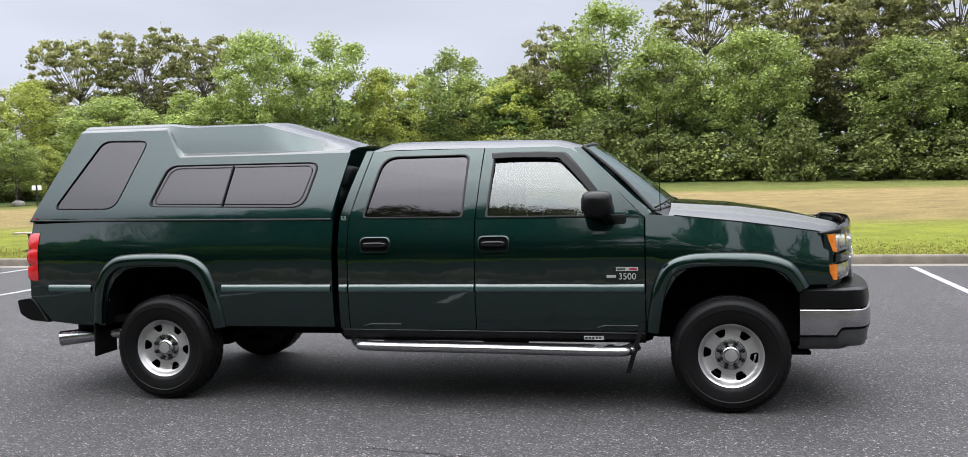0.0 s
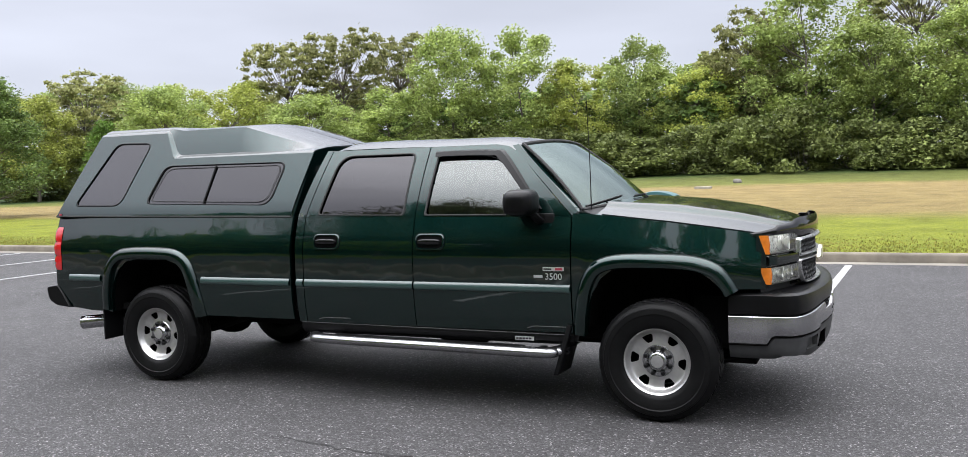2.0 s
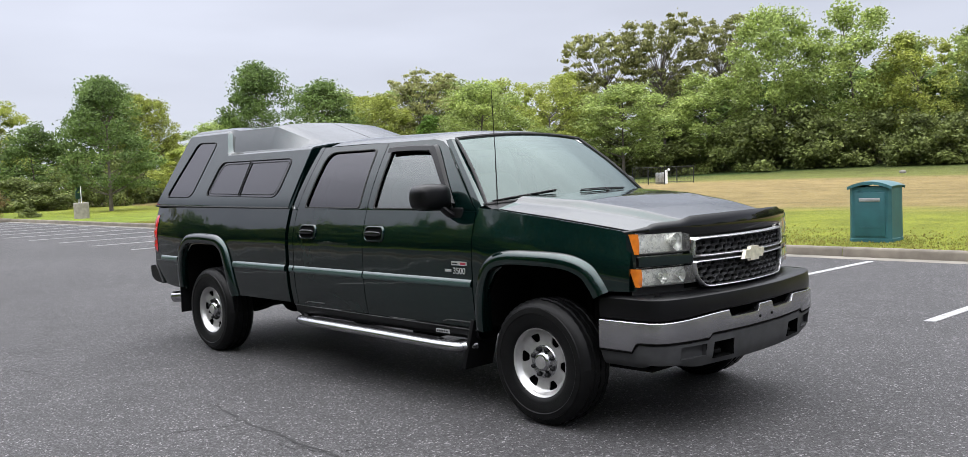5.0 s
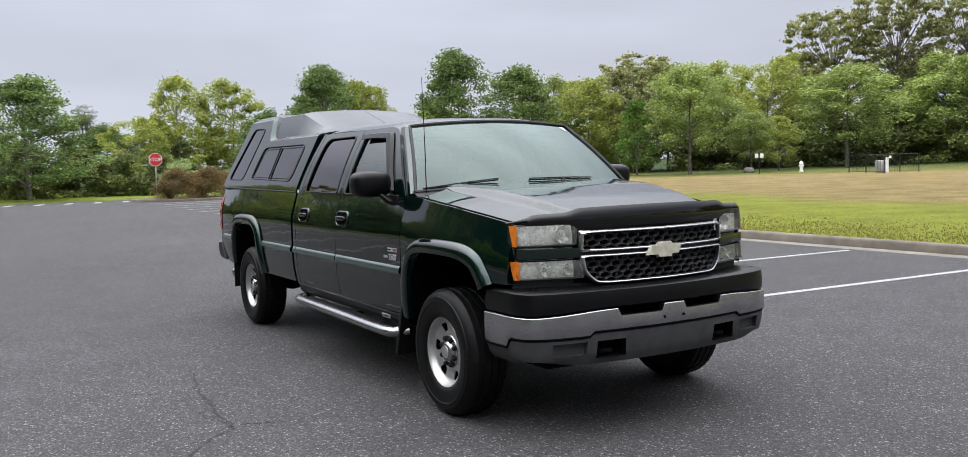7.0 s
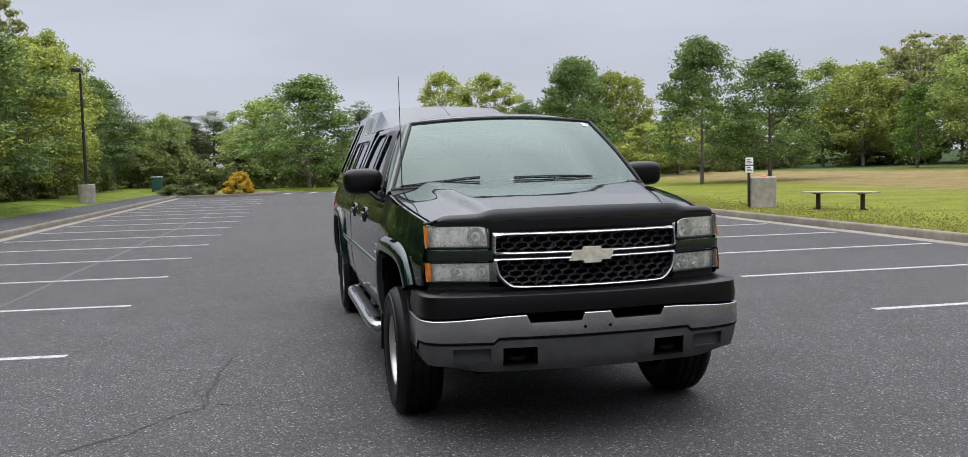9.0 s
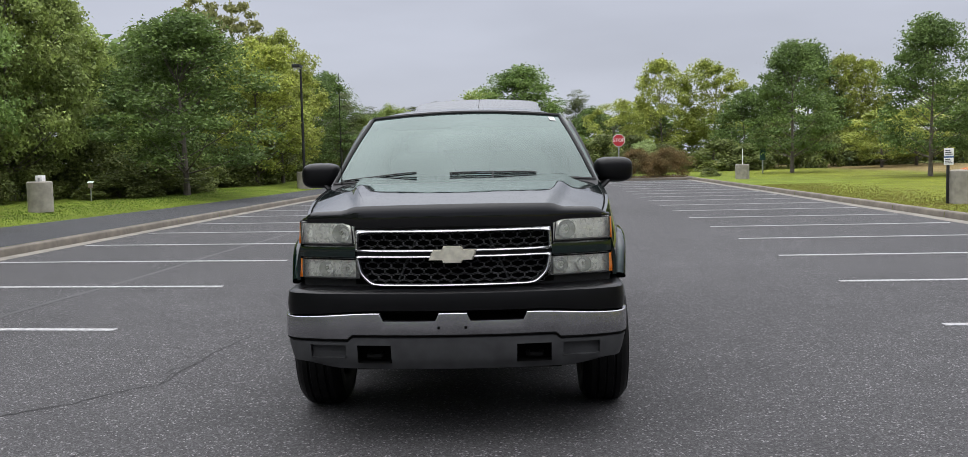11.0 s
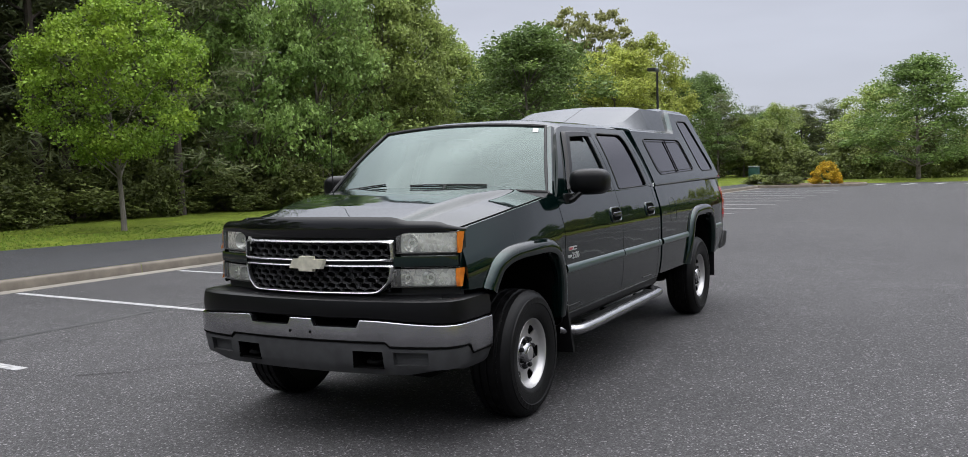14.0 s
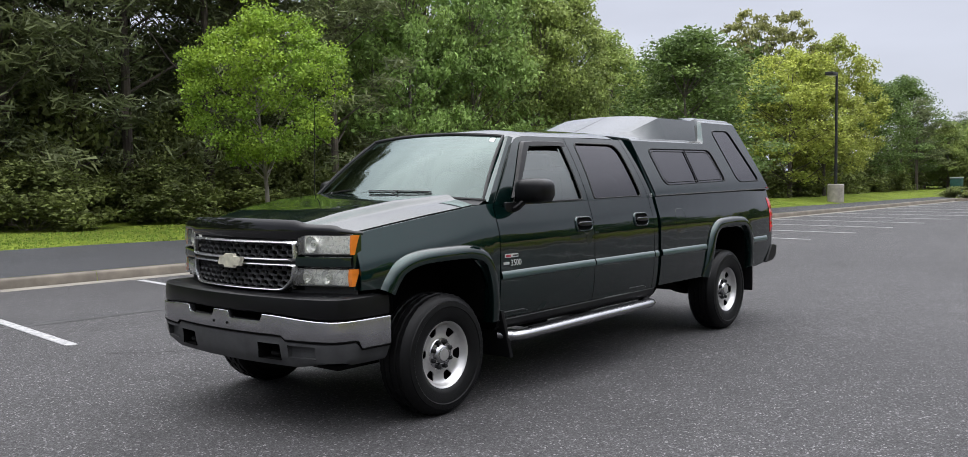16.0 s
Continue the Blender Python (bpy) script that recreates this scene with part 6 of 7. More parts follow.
WOOD2 = [(-8.7, 84.1, 13.9, 8.4, "a"), (-3.2, 80.5, 16.9, 12.0, "r"), (2.4, 78.7, 12.6, 8.4, "r"), (6.4, 86.5, 17.8, 11.8, "a"), (10.1, 76.2, 13.2, 9.8, "r"), (14.5, 85.8, 19.2, 11.8, "a"), (17.8, 79.2, 15.0, 9.8, "a"), (22.5, 84.3, 19.0, 11.4, "a"),
         (21.6, 72.2, 11.6, 9.4, "r"), (27.3, 78.9, 17.5, 12.0, "a"), (30.2, 75.9, 14.2, 11.0, "r"), (35.3, 76.1, 15.0, 12.0, "a")]
FIELD = [(-46.8, 47.0, 8.9, 7.0, "r"), (-51.1, 45.2, 6.4, 3.4, "c"), (-45.0, 63.5, 9.0, 9.2, "r"), (-42.3, 74.0, 9.8, 9.8, "r"), (-44.9, 51.7, 4.9, 4.0, "r"), (-44.7, 54.7, 4.6, 3.6, "y"), (-36.6, 20.5, 7.9, 5.8, "d"), (-51.3, 18.4, 8.6, 6.6, "d"),
         (-60.4, 1.0, 8.6, 8.8, "d"), (-60.7, 30.4, 4.4, 6.1, "y"), (-63.2, 49.3, 9.2, 7.6, "y"), (-68.5, 48.8, 10.0, 8.0, "r"), (-67.3, 63.1, 11.8, 8.6, "r"), (-70.7, 59.2, 11.2, 8.6, "r"), (-62.9, 67.7, 11.5, 9.2, "y"), (-60.6, 75.3, 12.0, 10.2, "y")]
WEST = [(-76.3, 6.4, 7.8, 3.8, "p"), (-72.1, 7.4, 6.0, 5.4, "d"), (-67.8, 8.8, 6.3, 5.4, "y"), (-75.0, 14.0, 10.2, 6.2, "y"), (-75.9, 18.8, 10.0, 7.0, "y"), (-69.3, 20.0, 6.8, 6.0, "d"), (-69.6, 25.2, 10.6, 7.6, "d"), (-69.9, 30.0, 9.0, 6.0, "y"), (-72.9, -2.2, 7.8, 6.6, "r"),
        (-69.0, 28.0, 9.4, 5.4, "y"), (-56.8, 26.3, 4.2, 5.2, "y"), (-76.3, -8.6, 6.4, 4.4, "p"), (-78.4, -6.6, 7.0, 4.4, "p"), (-74.1, -11.1, 5.8, 5.4, "d"), (-70.5, -3.5, 5.0, 5.2, "r"), (-71.5, -9.9, 6.2, 4.4, "r"), (-75.2, -12.6, 6.2, 4.0, "p"), (-66.9, -13.4, 4.8, 4.4, "r"), (-37.8, 25.2, 7.2, 6.4, "d")]
SOUTH = [(-26.9, -12.2, 6.9, 6.2, "d"), (-39.3, -12.9, 7.4, 5.6, "y"), (-42.5, -13.6, 7.6, 5.2, "y"), (-49.3, -14.0, 9.2, 5.2, "y"), (-45.9, -17.0, 10.4, 5.0, "a"), (-43.4, -12.6, 6.2, 4.4, "y"), (-55.0, -13.4, 7.0, 5.6, "d"), (-63.8, -14.2, 8.0, 5.6, "d"),
         (-61.5, -12.6, 6.2, 3.8, "p"), (-65.9, -11.6, 4.8, 4.0, "r"), (-33.4, -15.6, 7.4, 5.4, "d"), (-17.6, -20.8, 11.0, 6.4, "f"), (-22.3, -21.9, 11.8, 6.4, "r"), (-27.2, -21.9, 11.4, 6.4, "f"), (-26.2, -17.4, 9.4, 5.0, "r"),
         (-31.5, -18.9, 8.0, 5.2, "r"), (-24.0, -17.6, 9.4, 4.6, "r"), (-20.8, -18.2, 10.2, 4.8, "f"), (-17.6, -18.6, 10.8, 4.6, "f"), (-13.6, -18.2, 11.5, 5.0, "p"), (-12.3, -21.2, 12.6, 5.2, "p"), (-37.0, -17.6, 7.8, 5.6, "r")]
PINES = [(-9.6, -19.4, 11.6), (-8.6, -22.4, 12.8), (-6.0, -20.6, 11.2), (-4.6, -23.4, 12.8), (-3.0, -20.2, 11.4), (-11.4, -20.6, 12.2), (-7.4, -20.2, 11.8), (-4.4, -21.2, 12.0), (-13.0, -23.4, 12.8), (-2.2, -22.4, 12.0), (-15.4, -23.8, 13.0), (-10.6, -25.6, 13.4), (-6.8, -26.6, 13.4)]
# CLOSING: trees out of view, added only for the truck's reflections
CLOSING = [(0.5, -22.0, 11.0), (5.5, -21.5, 11.5), (11.0, -22.5, 11.5), (17.0, -22.0, 11.0), (23.5, -22.5, 11.0)]
rng = random.Random(4)
count = 0
for rows, group in ((WOOD, "trees of the far wood"), (WOOD2, "trees of the far wood"), (FIELD, "trees on the field"), (WEST, "trees beyond the road"), (SOUTH, "trees behind the footpath")):
    for x, y, h, w, k in rows:
        key = k + ("0" if k in "cs" else str(count % 2))
        if rows is SOUTH and k in "rydf" or (x, y) in ((-36.6, 20.5), (-51.3, 18.4), (-37.8, 25.2), (-60.4, 1.0)):
            key = k + "n"
        plant(key, x, y, h * (1.01 if rows is SOUTH else 1.05 if k == "a" else 0.965), w * (1.1 if rows is SOUTH else 1.0), group, rng)
        count += 1
for i, (x, y, h) in enumerate(PINES):
    plant("p%d" % (i % 2), x, y, h * 1.25, 6.4, "pines behind the footpath", rng)
for x, y, h in CLOSING:
    plant("dl", x, y, h * 1.2, 7.4, "trees behind the footpath", rng)
plant("s0", -7.5, -13.7, 5.5, 4.2, "trees behind the footpath", rng, z=0.33)
# a denser back row of the far wood, and the woods that close the place
for i in range(22):
    x = -72 + i * 5.2 + rng.uniform(-1.5, 1.5)
    y = interp([(-72, 66), (-60, 80), (-40, 88), (0, 90), (60, 80)], x) + rng.uniform(0, 4)
    plant("rl", x, y, rng.uniform(9, 11.5), rng.uniform(8, 10), "trees of the far wood", rng)
# unseen ring of trees, added only to be mirrored in the truck
for i in range(9):
    w = radians(-62 + i * 15)
    plant(("rl", "dl")[i % 2], 10 + 90 * math.cos(w), 5 + 80 * math.sin(w), rng.uniform(6, 8), rng.uniform(13, 17), "trees behind the lot", rng)
for i in range(19):
    x = -52 + i * 4.6 + rng.uniform(-1.2, 1.2)
    plant("dl", x, interp([(-52, 83), (-40, 84), (0, 86), (58, 76)], x) + rng.uniform(-1, 1.5), rng.uniform(7.5, 9), rng.uniform(8, 10), "trees of the far wood", rng)
for i in range(18):
    y = -16 + i * 4.8 + rng.uniform(-1, 1)
    plant(("dl", "rl")[i % 2], -81 - 0.25 * max(0, y - 40) + rng.uniform(-2, 1), y, rng.uniform(4.6, 6.2), rng.uniform(6.5, 8.5), "trees beyond the road", rng)
# dense wood behind the footpath
for i in range(22):
    x = -46 + i * 3.2 + rng.uniform(-1, 1)
    y = interp([(-46, -19), (-30, -25), (-10, -29), (25, -29)], x) + rng.uniform(-1.5, 1.5)
    plant("dl", x, y, rng.uniform(6.5, 9) if x < -13 else rng.uniform(5.5, 7), rng.uniform(6, 8), "trees behind the footpath", rng)
for i in range(11):
    x = -24 + i * 2.6 + rng.uniform(-0.8, 0.8)
    plant("bn", x, -22.5 + rng.uniform(-2, 2), rng.uniform(2.8, 4.6), rng.uniform(3.6, 5), "shrubs behind the footpath", rng)
# understorey
for i in range(8):
    plant("b1", -26 + i * 4.0, -31.5 + rng.uniform(-1, 1), rng.uniform(4.0, 5.0), 7.0, "shrubs behind the footpath", rng)
for i in range(32):
    x = -66 + i * 3.3 + rng.uniform(-1, 1)
    y = interp([(-66, 50), (-56, 60), (-48, 72), (-30, 75), (0, 75), (25, 69), (66, 66)], x) + rng.uniform(-1.2, 1.2)
    plant("b%d" % (i % 2), x, y, rng.uniform(3.2, 5.6), rng.uniform(5.8, 7.6), "shrubs of the far wood", rng)
for i in range(22):
    x = -62 + i * 2.9 + rng.uniform(-0.8, 0.8)
    y = interp([(-62, -13.5), (-44, -14.4), (-34, -14.8), (-24, -17.0), (-10, -18.6), (10, -19.0)], x) + rng.uniform(-0.6, 0.6)
    plant("bn" if x > -32 else "b0", x, y, rng.uniform(1.2, 2.6), rng.uniform(2.6, 4.0), "shrubs behind the footpath", rng)
for i in range(23):
    y = -16 + i * 2.9 + rng.uniform(-0.8, 0.8)
    plant("b%d" % (i % 2), interp([(-16, -68), (-4, -66), (8, -64), (24, -64), (40, -67), (56, -80)], y) + rng.uniform(-1.5, 1.5), y, rng.uniform(2.0, 4.2), rng.uniform(3.5, 5.2), "shrubs beyond the road", rng)
for x, y, h, w in ((-27.5, -13.6, 1.1, 3.6), (-29.8, -13.4, 1.0, 3.2), (-25.0, -13.9, 1.0, 3.0)):
    plant("bn", x, y, h, w, "shrubs behind the footpath", rng)


# ---- things round the lot ----
M_TEAL = mat("teal_moulded_plastic", (0.018, 0.085, 0.095), 0.5, var=0.15, scale=4, bump=0.05)
M_GREENCAN = mat("dark_green_plastic", (0.012, 0.06, 0.05), 0.5, var=0.2)
M_STEEL = mat("galvanised_steel", (0.42, 0.43, 0.43), 0.45, 0.8, var=0.15, scale=9)
M_BLACKSTEEL = mat("black_painted_steel", (0.02, 0.02, 0.021), 0.5, 0.3, var=0.2)
M_STOPRED = mat("stop_sign_red", (0.50, 0.03, 0.035), 0.45, var=0.1)
M_WHITE = mat("sign_white", (0.78, 0.78, 0.77), 0.5, var=0.06, scale=12)
M_BLUE = mat("sign_blue", (0.05, 0.12, 0.35), 0.5, var=0.1)
M_PLANK = mat("weathered_bench_plank", (0.30, 0.25, 0.20), 0.85, second=(0.20, 0.165, 0.13), scale=9, bump=0.3, objvar=0.15)
M_MULCH = mat("brown_mulch", (0.11, 0.07, 0.045), 0.95, second=(0.05, 0.034, 0.024), scale=18, bump=0.8, bscale=40)
M_STONE = mat("field_stone", (0.17, 0.16, 0.14), 0.9, var=0.3, scale=3, bump=0.5, bscale=20)

# teal litter box on the verge
bin_ob = thing("litter_box", "teal moulded plastic litter box with arched top on grass", "litter bin", (-0.70, 11.2, 0.13), 4)
w, d, h = 0.36, 0.34, 0.98
rows = []
for z, k in ((0.0, 1.02), (0.06, 1.02), (0.065, 1.0), (h - 0.06, 0.985), (h, 0.985)):
    rows.append([Vector((x * w * k, y * d * k, z)) for x, y in ((-1, -0.86), (-0.86, -1), (0.86, -1), (1, -0.86), (1, 0.86), (0.86, 1), (-0.86, 1), (-1, 0.86))])
part("body", grid(rows, close=True), M_TEAL, bin_ob, angle=30)
rows = [[Vector((x * w * 1.05, y, h - 0.02 + 0.09 * (1 - x * x) + dz)) for x in span(-1, 1, 10)] for y, dz in ((-d * 1.06, -0.03), (-d * 1.06, 0.01), (0, 0.02), (d * 1.06, 0.01), (d * 1.06, -0.03))]
part("lid", grid(rows, flip=True), M_TEAL, bin_ob, "arched teal lid", thick=0.02)
part("door_panel", boxm(-0.26, 0.26, -d - 0.012, -d + 0.005, 0.10, h - 0.10, bevel=0.012), M_TEAL, bin_ob)
part("flap", boxm(-0.18, 0.18, -d - 0.024, -d - 0.008, h - 0.26, h - 0.20, bevel=0.008), M_STEEL, bin_ob, "pale flap handle")
part("ledge", boxm(-0.18, 0.18, -d - 0.022, -d - 0.008, 0.26, 0.275, bevel=0.005), M_TEAL, bin_ob)


def concrete_base(x, y, z, h=0.85, r=0.34, label="weathered round concrete lamp base with capped wires", square=False):
    ob = thing("lamp_base", label, "concrete base", (x, y, z - 0.05), group="concrete lamp bases")
    prof = [(0.0, 0.0), (r, 0.0), (r, h), (r - 0.025, h + 0.03), (0.0, h + 0.03)]
    part("plinth", revolve(prof, "z", 28 if not square else 4), M_CONC, ob, angle=30)
    return ob


b1 = concrete_base(-16.3, -12.4, 0.42, 0.80, 0.32, "weathered concrete lamp base with pale cover on grass")
part("cover_box", boxm(-0.16, 0.04, -0.09, 0.09, 0.83, 0.99, bevel=0.01), M_WHITE, b1)
part("conduit", tube([(0.12, 0.05, 0.82), (0.12, 0.05, 0.93)], 0.03, 8), M_STEEL, b1)
b2 = concrete_base(-15.44, 11.79, 0.15, 0.86, 0.36, "weathered concrete lamp base with orange wires beside sign")
for k in range(5):
    part("wire", tube(spline([(0.05 * k - 0.1, 0.02 * k, 0.87), (0.06 * k - 0.12, 0.03, 0.93 + 0.02 * (k % 2)), (0.09 * k - 0.16, -0.05, 0.90)], 4), 0.012, 6), M_AMBER, b2, "orange cable end")
b3 = concrete_base(-40.9, 12.6, 0.15, 0.80, 0.36, "pale concrete lamp base with thin marker rod on grass")
part("marker_rod", tube([(0.05, 0, 0.8), (0.05, 0, 1.65)], 0.02, 8), M_WHITE, b3)
concrete_base(-38.1, -10.17, 0.25, 0.85, 0.38, "weathered concrete base under the lamp post")

# street lamp on its base
lamp = thing("street_lamp", "tall black lamp post with flat shoebox head", "street lamp", (-38.1, -10.17, 1.08))
part("post", tube([(0, 0, 0), (0, 0, 5.35)], [0.075, 0.055], 12), M_BLACKSTEEL, lamp)
part("bracket", boxm(0.0, 0.45, -0.03, 0.03, 5.18, 5.24, bevel=0.008), M_BLACKSTEEL, lamp)
part("lamp_head", boxm(0.35, 1.05, -0.20, 0.20, 5.14, 5.30, bevel=0.03), M_BLACKSTEEL, lamp)
part("diffuser", boxm(0.42, 0.98, -0.15, 0.15, 5.125, 5.142), M_WHITE, lamp)

# parking sign beside the northern base
sign = thing("parking_sign", "black post with small white and blue parking plates", "sign", (-15.50, 11.38, 0.14))
part("post", boxm(-0.03, 0.03, -0.03, 0.03, -0.1, 1.18, bevel=0.005), M_BLACKSTEEL, sign)
for z0, z1 in ((0.98, 1.16), (1.20, 1.40)):
    plate = part("plate", boxm(0.032, 0.040, -0.12, 0.12, z0, z1, bevel=0.003), M_WHITE, sign, "white plate with illegible lines")
    for k in range(3):
        part("bar", boxm(0.040, 0.043, -0.09, 0.09 - 0.03 * k, z0 + 0.04 + k * 0.045, z0 + 0.06 + k * 0.045), M_BLACK, plate)
part("blue_band", boxm(0.032, 0.041, -0.12, 0.12, 1.165, 1.195), M_BLUE, sign)

# stop sign
stop = thing("stop_sign", "red octagonal stop sign on a steel post", "stop sign", (-50.0, 7.15, 0.1), 2)
part("post", boxm(-0.03, 0.03, -0.035, 0.035, -0.1, 2.6, bevel=0.005), M_STEEL, stop)


def octagon(r, x, t):
    a = [(x, r * math.cos(math.pi / 8 + k * math.pi / 4), 2.38 + r * math.sin(math.pi / 8 + k * math.pi / 4)) for k in range(8)]
    b = [(x - t, y, z) for _, y, z in a]
    return mesh_from(a + b, [tuple(range(8)), tuple(range(15, 7, -1))] + [(k, 8 + k, 8 + (k + 1) % 8, (k + 1) % 8) for k in range(8)])


part("rim", octagon(0.412, 0.040, 0.006), M_WHITE, stop)
face = part("face", octagon(0.385, 0.044, 0.004), M_STOPRED, stop)
txt = words("STOP", 0.30, 0.001)
txt.transform(Matrix.Translation((0.0475, 0, 2.38)) @ Matrix.Rotation(radians(90), 4, "Z"))
part("lettering", txt, M_WHITE, face, "white word STOP")

# kerbed islands with shrubs
for name, pts, lab in (("island_south", [(-53.5, -8.2), (-48.6, -8.4), (-48.2, -4.5), (-49.5, -1.6), (-53.0, -1.4)], "mulched island with concrete kerb"), ("island_north", [(-52.5, 5.8), (-48.2, 5.9), (-46.9, 8.5), (-46.6, 11.4), (-52.5, 11.8)], "mulched island with concrete kerb")):
    o = rounded(pts, 1.0)
    cc = sum(o, Vector((0, 0))) / len(o)
    isl = thing(name, lab, "island", kind="structure")
    inn = [cc + (p - cc) * 0.95 for p in o]
    part("edging", frame_loop(o, inn, lambda x, y, dd=0.0: (x, y, 0.0 + dd), 0.15), M_KERB, isl)
    part("mulch", pane(inn, lambda x, y: (x, y, 0.12)), M_MULCH, isl)
plant("m0", -48.6, 8.1, 1.80, 2.9, "maroon shrubs", rng, z=0.12)
plant("m0", -49.6, 10.2, 1.85, 2.8, "maroon shrubs", rng, z=0.12)
plant("g0", -50.9, -3.6, 1.35, 2.0, "", rng, z=0.12)
plant("b0", -50.6, -6.0, 0.75, 2.2, "island shrubs", rng, z=0.12, label="low green mounded shrub on a kerbed island")
plant("b1", -50.2, -7.4, 0.7, 1.9, "island shrubs", rng, z=0.12, label="low green mounded shrub on a kerbed island")
plant("b1", -48.0, 12.4, 0.55, 1.4, "island shrubs", rng, z=0.12, label="low green mounded shrub on a kerbed island")

# dark green wheeled bin by the far path
can = thing("dustbin", "dark green plastic dustbin with pale lid by the path", "dustbin", (-58.6, -9.4, ground_z(-58.6, -9.4)))
part("barrel", boxm(-0.33, 0.33, -0.33, 0.33, 0.0, 1.0, bevel=0.04), M_GREENCAN, can)
part("lid", boxm(-0.36, 0.36, -0.36, 0.36, 0.99, 1.07, bevel=0.03), M_STEEL, can)

# backless bench on the verge
bench = thing("park_bench", "backless bench with weathered planks and black steel legs", "bench", (-12.9, 12.5, ground_z(-12.9, 12.5)), 28)
for k in range(4):
    part("plank", boxm(-0.95, 0.95, -0.24 + k * 0.122, -0.132 + k * 0.122, 0.43, 0.468, bevel=0.006), M_PLANK, bench)
for x in (-0.6, 0.6):
    leg = part("leg", boxm(x - 0.04, x + 0.04, -0.05, 0.05, -0.05, 0.43, bevel=0.008), M_BLACKSTEEL, bench)
    part("brace", tube([(x, 0.0, 0.05), (x + (0.18 if x > 0 else -0.18), 0.0, -0.02)], 0.025, 6), M_BLACKSTEEL, leg)
    part("crossbar", boxm(x - 0.03, x + 0.03, -0.22, 0.22, 0.40, 0.43, bevel=0.005), M_BLACKSTEEL, leg)

# fenced enclosure, hydrant, sign and stones on the field
pen = thing("fenced_enclosure", "small black mesh fenced utility enclosure on grass", "fence", (-29.4, 46.8, ground_z(-29.4, 46.8)), -18)
for x in (-1.75, 0, 1.75):
    for y in (-1.2, 1.2):
        part("post", tube([(x, y, -0.1), (x, y, 1.15)], 0.03, 8), M_BLACKSTEEL, pen)
for y in (-1.2, 1.2):
    for z in (0.1, 1.12):
        part("rail", tube([(-1.75, y, z), (1.75, y, z)], 0.02, 6), M_BLACKSTEEL, pen)
    for k in range(24):
        part("picket", tube([(-1.7 + k * 0.148, y, 0.1), (-1.7 + k * 0.148, y, 1.12)], 0.008, 4), M_BLACKSTEEL, pen)
part("pump_body", boxm(-0.5, 0.1, -0.25, 0.25, 0.0, 0.75, bevel=0.06), M_STEEL, pen)
part("valve", tube([(0.4, 0, 0), (0.4, 0, 0.9), (0.7, 0, 0.95)], 0.09, 10), M_WHITE, pen)
hyd = thing("fire_hydrant", "small white fire hydrant on grass", "hydrant", (-38.2, 49.7, ground_z(-38.2, 49.7)))
part("barrel", revolve([(0.0, 0.0), (0.17, 0.0), (0.17, 0.06), (0.12, 0.08), (0.12, 0.55), (0.15, 0.57), (0.14, 0.66), (0.05, 0.76), (0.0, 0.78)], "z", 20), M_WHITE, hyd)
part("outlet", tube([(-0.2, 0, 0.45), (0.2, 0, 0.45)], 0.06, 10), M_WHITE, hyd)
fs2 = thing("field_sign", "small white notice plates on a dark post", "sign", (-39.5, 46.8, ground_z(-39.5, 46.8)), -38)
part("post", tube([(0, 0, -0.1), (0, 0, 1.5)], 0.04, 8), M_BLACKSTEEL, fs2)
for y in (-0.18, 0.18):
    part("plate", boxm(0.04, 0.055, y - 0.12, y + 0.12, 1.12, 1.44, bevel=0.004), M_WHITE, fs2)
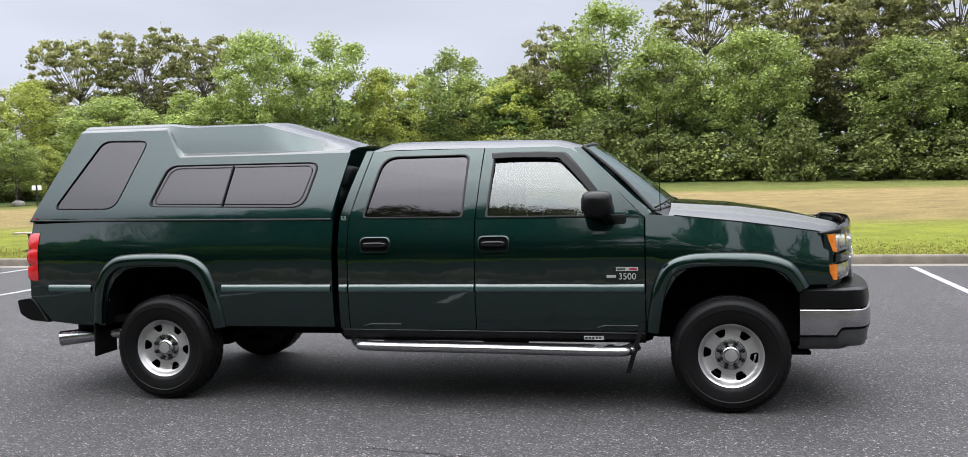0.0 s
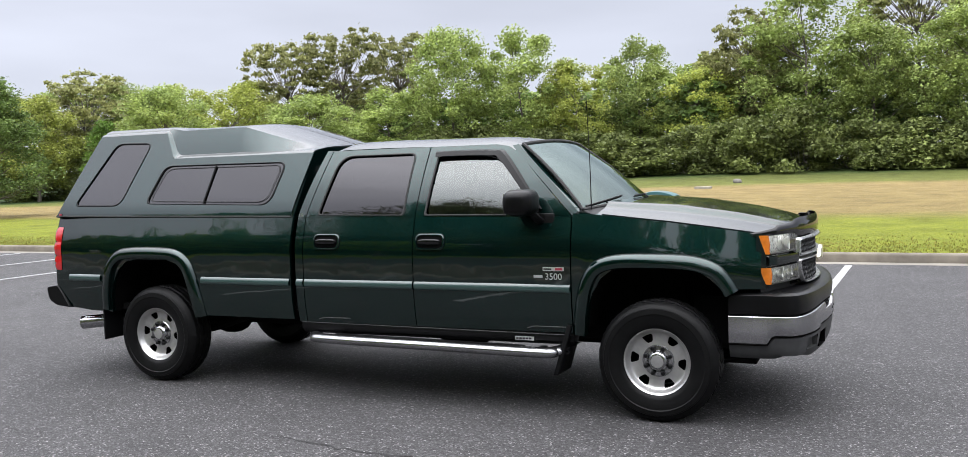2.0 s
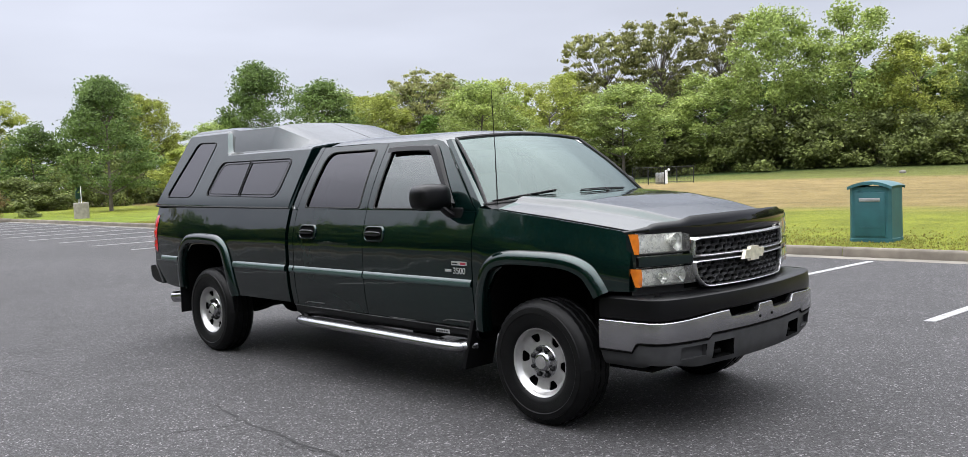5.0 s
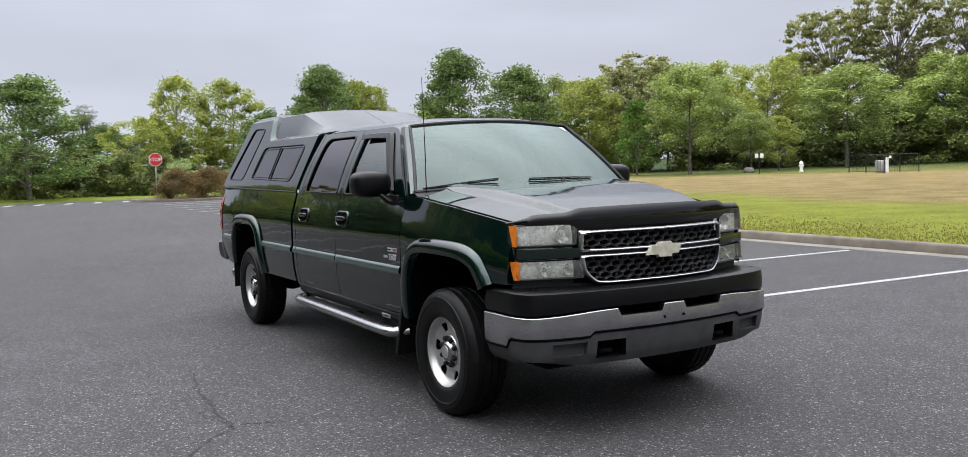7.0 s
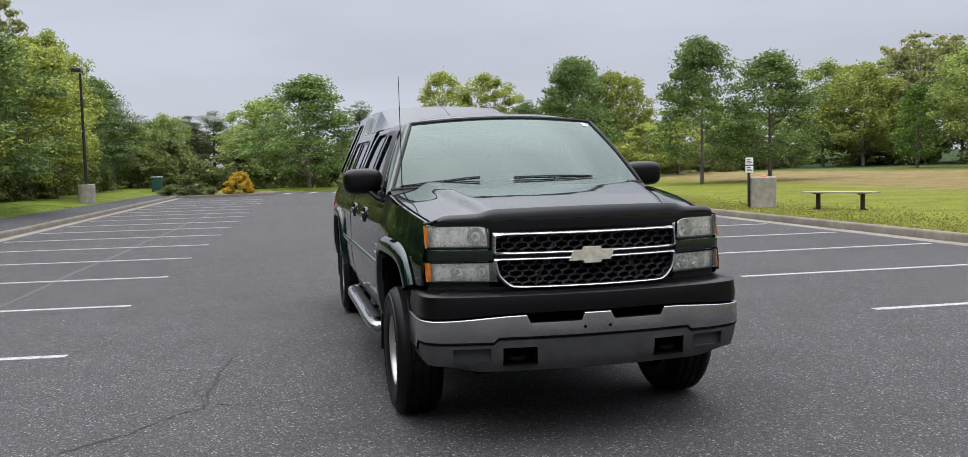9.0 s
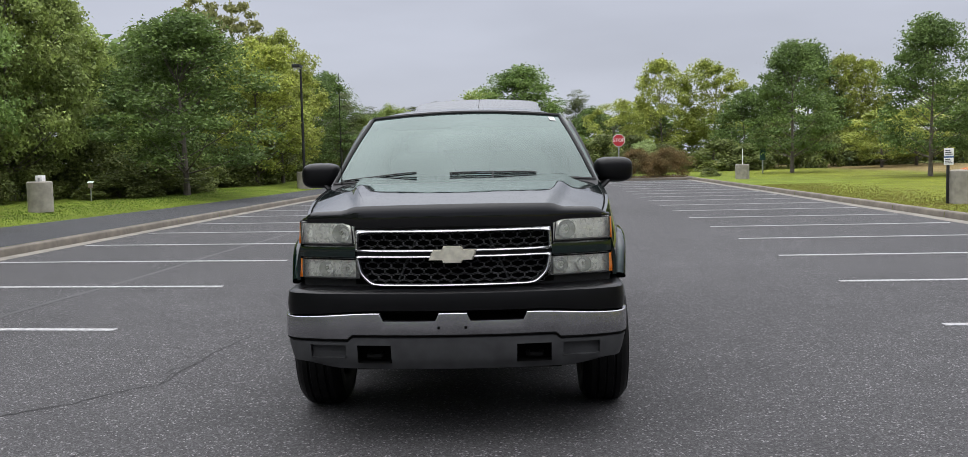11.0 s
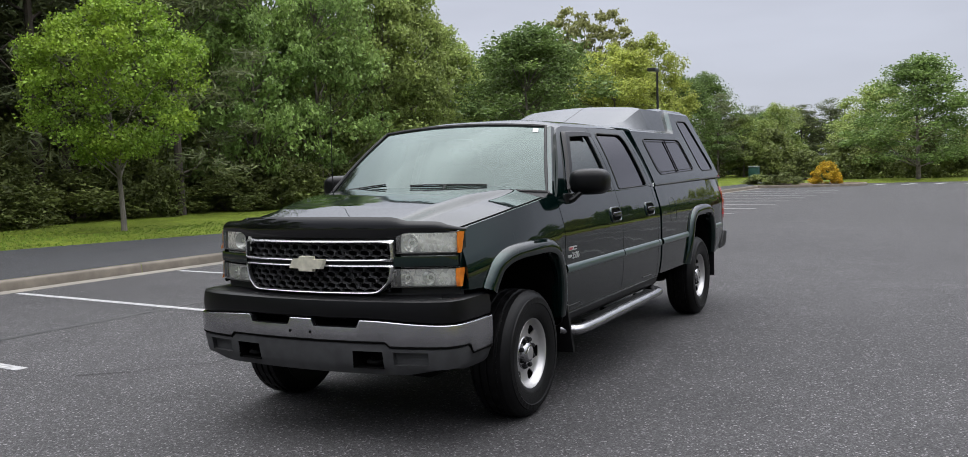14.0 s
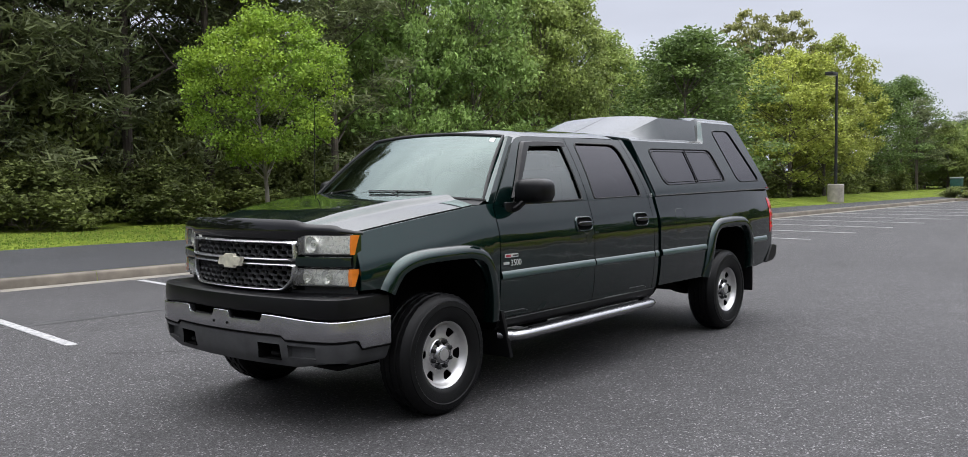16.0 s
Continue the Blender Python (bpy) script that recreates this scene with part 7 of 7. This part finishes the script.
for x, y, r in ((-5.6, 55.0, 0.30), (-17.5, 57.1, 0.22), (-43.0, 49.5, 0.42), (-43.9, 50.4, 0.34)):
    st = thing("field_stone", "weathered grey-brown stone lying on grass", "stone", (x, y, ground_z(x, y)))
    me = blob((0, 0, r * 0.35), (r, r * 0.8, r * 0.6), 0.8, 14, 8)
    for v in me.vertices:
        v.co += v.co.normalized() * 0.12 * r * noise.noise(v.co * 3)
    part("boulder", me, M_STONE, st)
slab = thing("stone_slab", "flat pale concrete slab lying on grass", "slab", (-6.0, 45.0, ground_z(-6, 45)))
part("block", boxm(-0.45, 0.45, -0.30, 0.30, -0.05, 0.12, bevel=0.03), M_CONC, slab)
plant("w0", -53.4, 9.3, 2.4, 2.8, "", rng, z=0.15)

# nest box on a thin post among the verge trees
nest = thing("nest_box", "pale wooden nest box on a thin post in grass", "nest box", (-22.7, -14.0, ground_z(-22.7, -14.0)), 12)
part("post", tube([(0, 0, -0.1), (0, 0, 0.50)], 0.020, 8), M_STEEL, nest)
part("body", boxm(-0.06, 0.06, -0.07, 0.07, 0.44, 0.62, bevel=0.006), M_PLANK, nest)
lid = boxm(-0.09, 0.09, -0.095, 0.095, -0.012, 0.012, bevel=0.004)
lid.transform(pose(0, 0, 0.637, 0, 14, 0))
part("lid", lid, M_WHITE, nest, "pale sloping lid")

# dark box on a post at the far edge of the lawn
kiosk = thing("notice_box", "dark green notice box on a slim post in grass", "notice box", (-52.0, 16.7, ground_z(-52.0, 16.7)), -5)
part("post", boxm(-0.04, 0.04, -0.04, 0.04, -0.1, 1.0, bevel=0.006), M_STEEL, kiosk)
part("cabinet", boxm(-0.09, 0.09, -0.17, 0.17, 0.85, 1.60, bevel=0.02), M_GREENCAN, kiosk)
part("door_panel", boxm(0.088, 0.100, -0.13, 0.13, 0.92, 1.52, bevel=0.008), M_GREENCAN, kiosk)


# ---- walls of sheet parts made real, with crisp edges ----
bpy.context.view_layer.update()
graph = bpy.context.evaluated_depsgraph_get()
solid = [(ob, angle, bpy.data.meshes.new_from_object(ob.evaluated_get(graph))) for ob, angle in SOLID]
for ob, angle, me in solid:
    ob.modifiers.clear()
    ob.data = me
    me.set_sharp_from_angle(angle=radians(angle))
